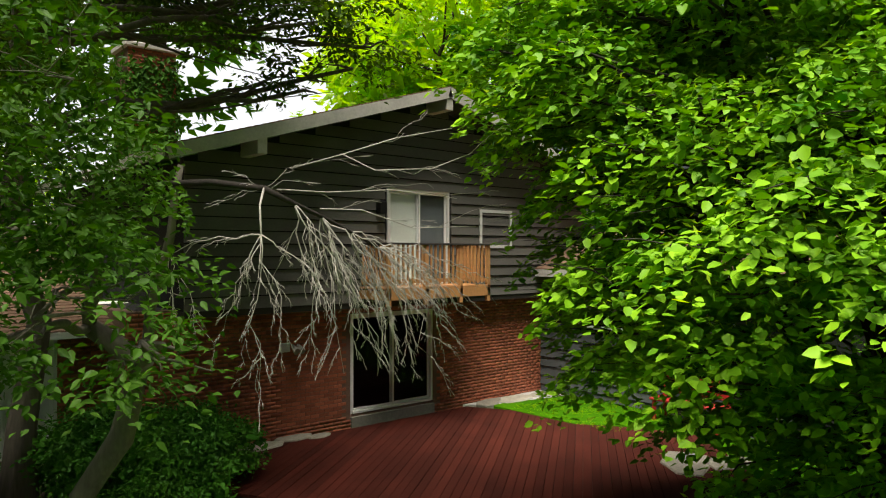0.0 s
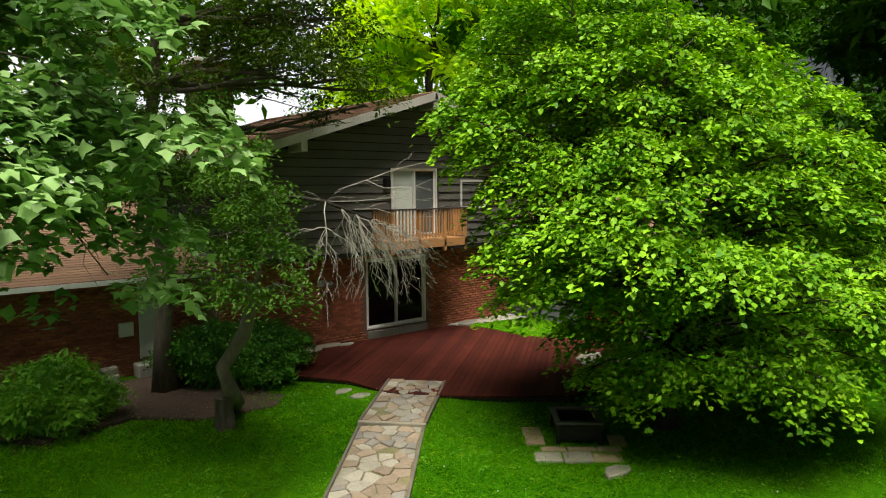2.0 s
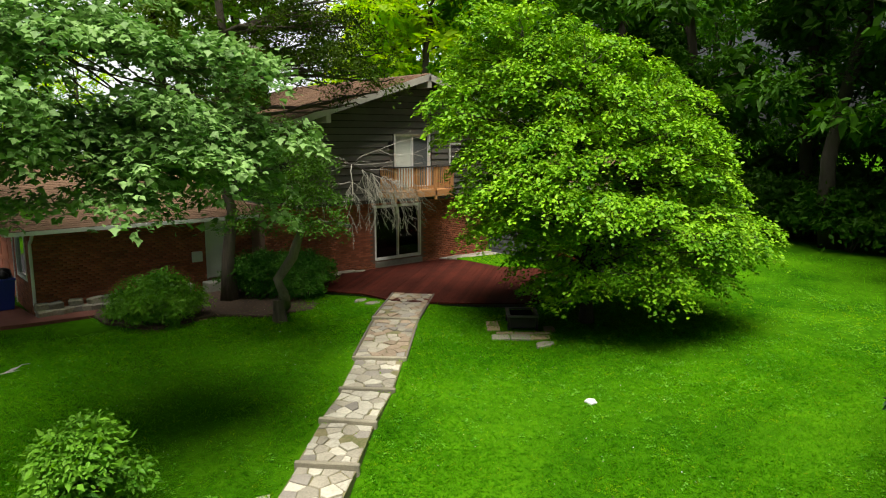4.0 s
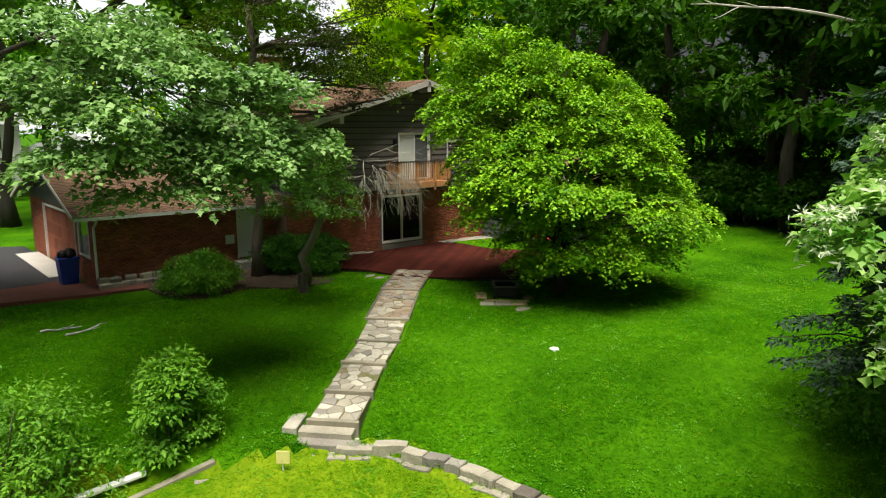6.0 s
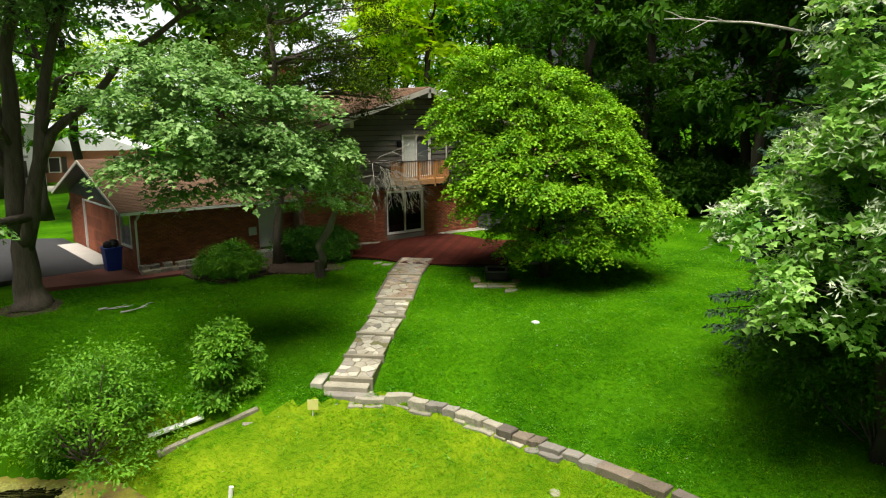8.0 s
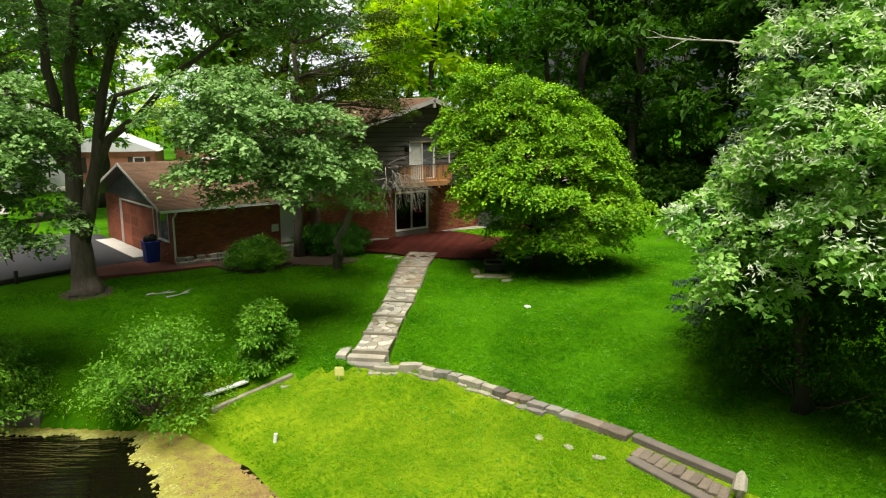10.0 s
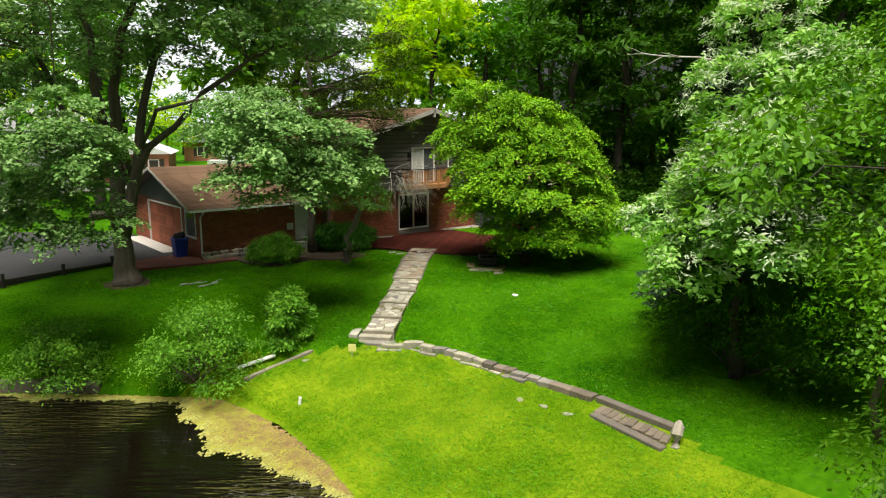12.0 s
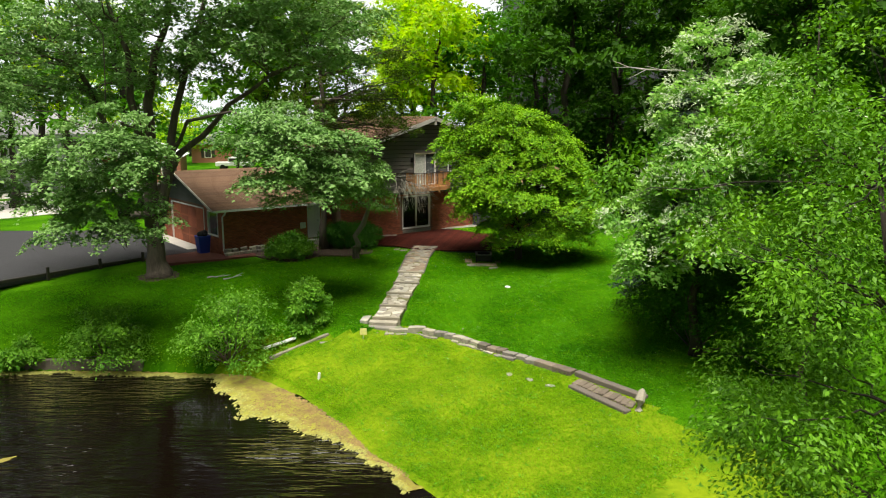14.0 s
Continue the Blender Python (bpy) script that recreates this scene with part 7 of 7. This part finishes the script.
tree("young_tree", 9, (YOUNG_X, YOUNG_Y, gz(YOUNG_X, YOUNG_Y)), (YOUNG_X - 0.1, YOUNG_Y + 0.2, 6.0), 0.04, young_lobes(random.Random(19)),
     LEAF_YOUNG, BARK_DARK, "young tree with fresh green leaves", per_lobe=15, density=330, leaf_size=0.066, shape="simple", cap=(0.6, 1.1), spread=0.42, up=0.78, twigs=2)

# ---- woods ----
def wood_tree(seed, x, y, h, w, leaf, low=0.28, label="tall woodland tree with a dark trunk"):
    r = random.Random(seed)
    lobes = []
    n_ = 9
    for i in range(n_):
        f = low + (1 - low) * (i + 0.5) / n_
        a = i * 2.4 + r.uniform(-0.4, 0.4)
        q = w * (0.75 if f < 0.8 else 0.4) * r.uniform(0.5, 1.0)
        s = w * r.uniform(0.5, 0.72)
        lobes.append((x + q * math.cos(a), y + q * math.sin(a), h * f, s, s, s * 0.6))
    # Wide top lobe, above the view, added to shade the crown below.
    if seed < 230:
        lobes.append((x, y, h * 0.82, w * 1.35, w * 1.35, w * 0.35))
    return tree("wood_tree", seed, (x, y, -0.42), (x + r.uniform(-0.3, 0.3), y, h * 0.7), 0.12 + 0.012 * h, lobes, leaf, BARK_DARK, label, per_lobe=11, each=70 if seed < 213 else 28, leaf_size=0.27 if seed < 213 else 0.46,
                shape="simple", radius=0.9, flat=0.35, group="woodland trees", core=2.6 if seed < 213 else 1.6 if seed < 400 else 0, twigs=1)


ry = random.Random(15)
spots = [(17, 3), (20, -2), (22.5, -6), (19.5, -9.5), (16.5, -13), (14.5, -17.5), (11, -22), (7, -27), (24, 2), (27, -4), (25, -11), (21, -15), (18, -20), (30, 4), (32, -8),
         (14.5, 8), (19, 9), (25, 10), (31, 14), (27, 23), (26, 17), (34, 26), (40, 10), (42, -6), (33, -2), (36, 6), (33, -14), (38, 1), (35, 16)]
for i, (x, y) in enumerate(spots):
    x, y = x + ry.uniform(-1, 1), y + ry.uniform(-1, 1)
    h = ry.uniform(14, 20)
    if x < 12 and y > 10:
        wood_tree(200 + i, x, y, h * 0.85, ry.uniform(3.0, 3.8), LEAF_WOOD, 0.35)
    else:
        # For y below 2 the wood's shade is put into the leaf colour.
        wood_tree(200 + i, x, y, h, ry.uniform(3.4, 4.6), LEAF_WOOD if ry.random() < 0.5 and y > 2 else LEAF_DARK, 0.22 if i < 8 else 0.06)
for i, (x, y, h, w) in enumerate([(-5.0, 7.5, 15, 3.0), (-0.5, 11.0, 16, 3.2), (-7.8, 25.0, 15, 3.4), (-12.2, 38.0, 18, 4.2)]):
    wood_tree(350 + i, x, y, h, w, LEAF_FRESH, 0.5 if i < 2 else 0.42, "tall green tree behind the garage" if i < 2 else "tall fresh green tree across the drive")
for i, (x, y, h, w) in enumerate([(12.0, 11.5, 16, 3.6), (17.5, 20.0, 20, 4.4), (14.0, 17.0, 18, 4.0), (21.5, 27.0, 22, 5.0), (10.5, 15.0, 14, 3.0)]):
    wood_tree(300 + i, x, y, h, w, LEAF_LIME, 0.45, "tall tree with lime green leaves")
for i, (x, y, h, w, lf) in enumerate([(-10.5, 20.0, 15, 4.0, LEAF_WOOD), (-24, 30, 15, 4.5, LEAF_WOOD), (-10.5, 36, 21, 5.0, LEAF_LIME), (-20.5, 44, 21, 5.0, LEAF_WOOD), (10.6, 47, 8, 4, LEAF_WOOD), (5.0, 62, 15, 4.5, LEAF_LIME), (18, 62, 9.5, 5, LEAF_WOOD), (-15.8, 31, 13, 2.6, LEAF_DARK), (-30, 14, 15, 4.5, LEAF_DARK), (-33, 32, 16, 5, LEAF_WOOD), (-8, 70, 14, 5, LEAF_WOOD), (2, 72, 13, 4, LEAF_LIME), (14, 78, 9, 4, LEAF_LIME), (-28, 72, 17, 6, LEAF_WOOD),
                                      (-2, 105, 17, 6, LEAF_WOOD), (12, 110, 18, 6, LEAF_WOOD), (26, 104, 11, 5, LEAF_WOOD), (-14, 100, 18, 6, LEAF_WOOD), (-30, 100, 18, 6, LEAF_WOOD), (-45, 60, 17, 6, LEAF_WOOD), (-48, 35, 17, 6, LEAF_DARK), (38, 92, 10, 5, LEAF_WOOD), (34, 60, 17, 5, LEAF_WOOD), (44, 40, 18, 5, LEAF_WOOD),
                                      (-42, 10, 16, 6, LEAF_DARK), (-46, -14, 16, 6, LEAF_WOOD), (-52, -34, 16, 6, LEAF_WOOD)]):
    wood_tree(400 + i, x, y, h, w, lf, 0.3, "tree of the neighbouring gardens")
for i in range(46):
    u = (i % 23) / 22
    px = np.interp(u, [0, 0.35, 0.6, 0.8, 1.0], [15, 20, 18, 14, 7])
    py = np.interp(u, [0, 0.35, 0.6, 0.8, 1.0], [2, -5, -11, -18, -27])
    x, y = px + ry.uniform(-0.5, 2.0) + (4.5 if i > 22 else 0), py + ry.uniform(-1, 1) + (1.5 if i > 22 else 0)
    s = ry.uniform(1.0, 1.7) * (1.5 if i > 22 else 1)
    bush("undergrowth", 500 + i, (x, y, -0.42), [(x, y, 0.3 + s * 0.4, s, s, s * 0.8), (x + 0.8, y + 0.9, 0.8 + s * 0.5, s, s, s * 0.8), (x + 1.2, y - 0.7, 1.6, s, s, s)], LEAF_DARK, "dark undergrowth at the edge of the wood", per_lobe=20, each=22, leaf_size=0.3, radius=0.55, group="undergrowth")
bm = bmesh.new()
rz_ = random.Random(4)
a = limb(rz_, (14.5, -12.6, 9.0), (9.3, -8.3, 9.7), 0.05, 7, 0.2)
tube(bm, a, [0.07, 0.065, 0.06, 0.05, 0.045, 0.04, 0.03, 0.015], 6)
for k in (4, 5, 6):
    tube(bm, limb(rz_, a[k], a[k] + Vector((-1.0, 0.5, rz_.uniform(-0.6, 0.4))), 0.1, 3), [0.025, 0.02, 0.014, 0.006], 5)
tagged(mesh_object("dead_limb", bm, DEADWOOD), "long bleached dead limb before the dark wood", "branch")

# ---- pond edge: algae scum in a ragged band ----
def algae():
    outer = [(-24.5, -3.6), (-22.3, -4.9), (-20.4, -6.6), (-19.0, -7.9), (-17.6, -9.1), (-16.5, -10.5), (-16.7, -12.6), (-16.95, -14.4), (-16.2, -15.4), (-15.95, -17.0), (-15.5, -18.6), (-15.5, -20.2), (-15.8, -21.4)]
    inner = [(-24.0, -2.6), (-21.6, -4.6), (-19.8, -6.0), (-18.4, -7.2), (-16.8, -8.8), (-14.6, -11.0), (-14.3, -12.6), (-14.3, -14.2), (-14.5, -15.4), (-14.6, -17.0), (-15.0, -18.6), (-15.05, -20.2), (-15.1, -21.4)]
    def resample(line, n_):
        d = np.concatenate([[0], np.cumsum([math.dist(a, b) for a, b in zip(line, line[1:])])])
        s = np.linspace(0, d[-1], n_)
        return np.stack([np.interp(s, d, [p[0] for p in line]), np.interp(s, d, [p[1] for p in line])], -1)
    n_ = 1000
    o, i_ = resample(outer, n_), resample(inner, n_)
    rows = []
    for k in range(n_):
        e = o[k].copy()
        for f, g in ((0.9, 0.40), (3.1, 0.22), (9.0, 0.10)):
            e += g * np.array((noise.noise((o[k][0] * f, o[k][1] * f, 2)), noise.noise((o[k][0] * f, o[k][1] * f, 9))))
        inn = i_[k] + 0.35 * np.array((noise.noise((i_[k][0] * 1.3, i_[k][1] * 1.3, 4)), noise.noise((i_[k][0] * 1.3, i_[k][1] * 1.3, 6)))) + 0.15 * noise.noise((i_[k][0] * 5, i_[k][1] * 5, 4))
        rows.append([inn + (e - inn) * f for f in (0, 0.35, 0.7, 1.0)])
    v = np.array([[(p[0], p[1], WATER_Z + (-0.06, 0.02, 0.025, 0.006)[q]) for q, p in enumerate(r)] for r in rows]).reshape(-1, 3)
    idx = (np.arange(n_ - 1)[:, None] * 4 + np.arange(3)[None]).ravel()
    f = np.stack([idx, idx + 1, idx + 5, idx + 4], -1)
    tagged(raw_mesh("weed_crust", v, f[idx % 4 < 2], ALGAE_CRUST), "brown crust of dead weed behind the algae", "algae", kind="structure")
    ob = raw_mesh("algae_mat", v, f[idx % 4 == 2], ALGAE)
    tagged(ob, "ragged yellow-green algae along the shore", "algae", kind="structure")
    rng = np.random.default_rng(31)
    for name, material, count, lo, hi, size in (("algae_clumps", ALGAE_PALE, 2600, 0.8, 1.05, 0.03), ("rotting_algae", ALGAE_BROWN, 2600, 0.25, 0.8, 0.035), ("floating_algae", ALGAE_PALE, 40, 1.02, 1.2, 0.035)):
        k = rng.integers(0, n_, count)
        if name == "rotting_algae":
            k = rng.integers(int(n_ * 0.62), int(n_ * 0.97), count)
        u = rng.uniform(lo, hi, count)
        ends = np.array([r[3] for r in rows])
        c = i_[k] + (ends[k] - i_[k]) * u[:, None] + rng.normal(0, 0.05, (count, 2))
        sides = 9
        a_ = np.arange(sides) * 2 * math.pi / sides
        rad = size * rng.uniform(0.4, 1.8, count)[:, None] * rng.uniform(0.6, 1.3, (count, sides))
        top = WATER_Z + rng.uniform(0.028, 0.055, count)
        rim = np.stack([c[:, 0, None] + rad * np.cos(a_) * 2.2, c[:, 1, None] + rad * np.sin(a_) * 0.8, np.full((count, sides), WATER_Z - 0.02)], -1)
        mid = np.concatenate([c, top[:, None]], -1)[:, None]
        v = np.concatenate([mid, rim], 1)
        f = np.stack([np.zeros(sides, int), 1 + np.arange(sides), 1 + (np.arange(sides) + 1) % sides], -1)
        f = (np.arange(count) * (sides + 1))[:, None, None] + f[None]
        tagged(raw_mesh(name, v.reshape(-1, 3), f.reshape(-1, 3), material), "clotted algae and dead weed at the water's edge", "algae", kind="stuff")


algae()
for x, y, s in ((-24.8, -12.6, 0.9), (-23.9, -12.9, 0.5), (-16.6, -21.9, 0.3)):
    k = 22
    ring = [(x + s * (1 + 0.4 * noise.noise((math.cos(2 * math.pi * i / k) * 2, math.sin(2 * math.pi * i / k) * 2, x))) * math.cos(2 * math.pi * i / k) * 1.5, y + s * 0.35 * (1 + 0.4 * noise.noise((i * 0.7, y, 1))) * math.sin(2 * math.pi * i / k)) for i in range(k)]
    ob = mesh_object("algae_patch", prism(ring, WATER_Z - 0.02, WATER_Z + 0.008), ALGAE)
    tagged(ob, "floating patch of pale algae", "algae", "algae patches")

# ---- grass blades, clover and leaf litter ----
def keep_off(x, y):
    """True where something other than grass covers the ground."""
    on_path = np.zeros(len(x), bool)
    for (ax, ay), (bx, by) in zip(STEPS, STEPS[1:]):
        dx, dy = bx - ax, by - ay
        u = np.clip(((x - ax) * dx + (y - ay) * dy) / (dx * dx + dy * dy), 0, 1)
        on_path |= np.hypot(x - ax - u * dx, y - ay - u * dy) < 0.66
    indoors = (y > -0.5) & (x > -12)
    deck_ = np.zeros(len(x), bool)
    for (ax, ay), (bx, by) in zip(DECK, DECK[1:] + DECK[:1]):
        cross = (ay > y) != (by > y)
        deck_ ^= cross & (x < ax + (bx - ax) * (y - ay) / (by - ay + 1e-9))
    mulch = (x > -9.6) & (x < -3.6) & (y > -2.6)
    wet = beyond(x, y, SHORE) < 0.15
    return on_path | indoors | deck_ | mulch | wet | ((x < -11) & (y > 0.3))


def scatter(rng, count, box_):
    x, y = rng.uniform(box_[0], box_[1], count), rng.uniform(box_[2], box_[3], count)
    k = ~keep_off(x, y)
    x, y = x[k], y[k]
    return x, y, ground_z(x, y)


def grass_blades():
    rng = np.random.default_rng(20)
    parts_ = [scatter(rng, 300000, (-16, 3, -26, -2)), scatter(rng, 50000, (-23, -11, -11, 1)), scatter(rng, 20000, (3, 16, -20, -2)), scatter(rng, 9000, (2.6, 6, -3.4, -0.5))]
    x, y, z = (np.concatenate(c) for c in zip(*parts_))
    k = len(x)
    a = rng.uniform(0, 2 * math.pi, k)
    h = rng.uniform(0.025, 0.07, k) * (1 + 0.8 * (rng.random(k) < 0.08))
    w = rng.uniform(0.006, 0.016, k)
    lean_ = rng.normal(0, 1.8, (k, 2)) * h[:, None]
    b0 = np.stack([x - w * np.cos(a), y - w * np.sin(a), z - 0.01], -1)
    b1 = np.stack([x + w * np.cos(a), y + w * np.sin(a), z - 0.01], -1)
    tip = np.stack([x + lean_[:, 0], y + lean_[:, 1], z + h], -1)
    low = beyond(x, y, BANK) < -0.25
    for pick, material, label in ((~low, BLADE, "tufts of green grass over the lawn"), (low, BLADE_DRY, "thin yellow-green grass between wall and pond")):
        v = np.stack([b0[pick], b1[pick], tip[pick]], 1).reshape(-1, 3)
        tagged(raw_mesh("grass", v, np.arange(len(v)).reshape(-1, 3), material), label, "grass", kind="stuff")


def tufts():
    """Taller clumps that stand out of the lawn."""
    rng = np.random.default_rng(25)
    x, y, _ = scatter(rng, 8000, (-15, 8, -26, -2))
    each = 7
    x, y = np.repeat(x, each) + rng.normal(0, 0.035, len(x) * each), np.repeat(y, each) + rng.normal(0, 0.035, len(y) * each)
    z = ground_z(x, y)
    out = np.stack([rng.normal(0, 1, len(x)), rng.normal(0, 1, len(x)), np.zeros(len(x))], -1)
    bx, by = np.repeat(rng.uniform(3.6, 5.8, 260), each), np.repeat(rng.uniform(-3.9, -1.0, 260), each)
    bx, by = bx + rng.normal(0, 0.03, len(bx)), by + rng.normal(0, 0.03, len(by))
    kx = np.repeat(rng.uniform(0, 1, 170), each)
    px_, py_ = np.interp(kx, np.linspace(0, 1, 7), [p[0] for p in STEPS]), np.interp(kx, np.linspace(0, 1, 7), [p[1] for p in STEPS])
    off = np.repeat(rng.uniform(-0.55, 0.55, 170), each)
    px_, py_ = px_ + 0.7 * off + rng.normal(0, 0.03, len(px_)), py_ - 0.7 * off + rng.normal(0, 0.03, len(py_))
    pz = np.interp(kx, np.linspace(0, 1, 7), FALL) - 0.04
    line = SHORE[2:11]
    d_ = np.concatenate([[0], np.cumsum([math.dist(p, q) for p, q in zip(line, line[1:])])])
    at_ = np.repeat(rng.uniform(0, d_[-1], 900), each)
    sx = np.interp(at_, d_, [p[0] for p in line]) + np.repeat(rng.normal(0.22, 0.13, 900), each) + rng.normal(0, 0.03, len(at_))
    sy = np.interp(at_, d_, [p[1] for p in line]) + np.repeat(rng.normal(0.08, 0.13, 900), each) + rng.normal(0, 0.03, len(at_))
    bx, by, px_, py_, pz = bx, by, np.concatenate([px_, sx]), np.concatenate([py_, sy]), np.concatenate([pz, np.maximum(ground_z(sx, sy), WATER_Z)])
    x, y, z = np.concatenate([x, bx, px_]), np.concatenate([y, by, py_]), np.concatenate([z, np.full(len(bx), -0.19), pz])
    out = np.stack([rng.normal(0, 1, len(x)), rng.normal(0, 1, len(x)), np.zeros(len(x))], -1)
    ob = leaves("grass_tufts", rng, np.stack([x, y, z + 0.01], -1), out, 0.075, BLADE_DRY, None, "narrow", -0.25, 0.8, 0.35)
    tagged(ob, "pale tufts of longer grass in the lawn", "grass", kind="stuff")


def clover():
    """Low leafy patches, lighter than the grass round them."""
    rng = np.random.default_rng(28)
    x, y, _ = scatter(rng, 5200, (-15.5, 9, -27, -2))
    keep = np.array([noise.noise((a * 0.4, b * 0.4, 5.0)) for a, b in zip(x, y)]) > -0.15
    x, y = x[keep], y[keep]
    each = rng.integers(5, 16, len(x))
    spread_ = np.repeat(rng.uniform(0.03, 0.11, len(x)), each)
    x, y = np.repeat(x, each) + rng.normal(0, 1, each.sum()) * spread_, np.repeat(y, each) + rng.normal(0, 1, each.sum()) * spread_
    out = np.stack([rng.normal(0, 1, len(x)), rng.normal(0, 1, len(x)), np.zeros(len(x))], -1)
    ob = leaves("clover", rng, np.stack([x, y, ground_z(x, y) + rng.uniform(0.015, 0.05, len(x))], -1), out, 0.05, CLOVER, None, "simple", 0.1, 0.95, 0.35)
    tagged(ob, "patches of light green clover in the lawn", "clover", kind="stuff")


clover()
grass_blades()
tufts()
rng = np.random.default_rng(21)
x, y, z = scatter(rng, 1500, (-15, 8, -26, -2))
ob = leaves("clover_flowers", rng, np.stack([x, y, z + 0.06], -1), np.tile((1.0, 0, 0), (len(x), 1)), 0.022, WHITE, None, "simple", 0, 1.0, 0.4)
tagged(ob, "small white clover flowers in the lawn", "flowers", kind="stuff")
x, y = rng.uniform(-9.6, -3.4, 900), rng.uniform(-3.4, 0.2, 900)
LITTER = leaf_mat("dry_leaf", (0.10, 0.06, 0.03), (0.28, 0.19, 0.10), trans=0.1)
ob = leaves("leaf_litter", rng, np.stack([x, y, np.full(900, -0.34)], -1), np.tile((1.0, 0, 0), (900, 1)), 0.06, LITTER, None, "simple", 0, 1.0, 0.3)
tagged(ob, "dry leaves scattered on the mulch", "leaves", kind="stuff")

# ---- bricks of the two walls, last ----
facade = brick_boxes([(-4.4, 5.86)], 0.0, [(DOOR[0] - 0.01, DOOR[1] + 0.01, DOOR[2] - 0.05, DOOR[3] + 0.01)], -0.3, 2.33)
near, rest = [], []
for b in facade:
    (near if len(near) < 300 and -1.65 < b[0] < 0.0 and 0.0 < b[1] < 2.0 else rest).append(b)
me_by_len = {}
rk = random.Random(2)
for a, z, ln in near:
    key = round(ln, 2)
    if key not in me_by_len:
        bm = block(-ln / 2, ln / 2, -0.011, 0.03, -0.0325, 0.0325, 0.003)
        me = bpy.data.meshes.new("brick")
        bm.to_mesh(me)
        bm.free()
        me.materials.append(BRICK)
        me_by_len[key] = me
    ob = new("brick", me_by_len[key])
    ob.parent = brick_wall
    ob.location = Vector((a, rk.uniform(-0.002, 0.002), z)) - house.at
brick_stuff("bricks", rest, lambda a, d, z: (a - 1.9, -d, z + 0.4), BRICK_REST, brick_wall)
gfront = brick_boxes([(GX0, SIDE_DOOR[0]), (SIDE_DOOR[1], GX1)], GY0, [], -0.45, GZ, seed=5)
brick_stuff("bricks", gfront, lambda a, d, z: (a + 8.0, GY0 - d - 5.0, z + 0.4), BRICK_REST, garage_wall, 6)
gend = brick_boxes([(GY0, G_WIN[0]), (G_WIN[0], G_WIN[1]), (G_WIN[1], G_DOOR[0]), (G_DOOR[1], GY1)], 0, [(G_WIN[0], G_WIN[1], G_WIN[2] - 0.02, G_WIN[3] + 0.02)], -0.45, GZ, seed=7)
brick_stuff("bricks", gend, lambda a, d, z: (GX0 - d + 8.0, a - 5.0, z + 0.4), BRICK_REST, garage_wall, 8)
chim = brick_boxes([(-3.2, -2.15)], 3.9, [], 5.3, 7.85, seed=9)
brick_stuff("bricks", chim, lambda a, d, z: (a - 1.9, 3.9 - d, z + 0.4), BRICK_REST, chimney, 10)
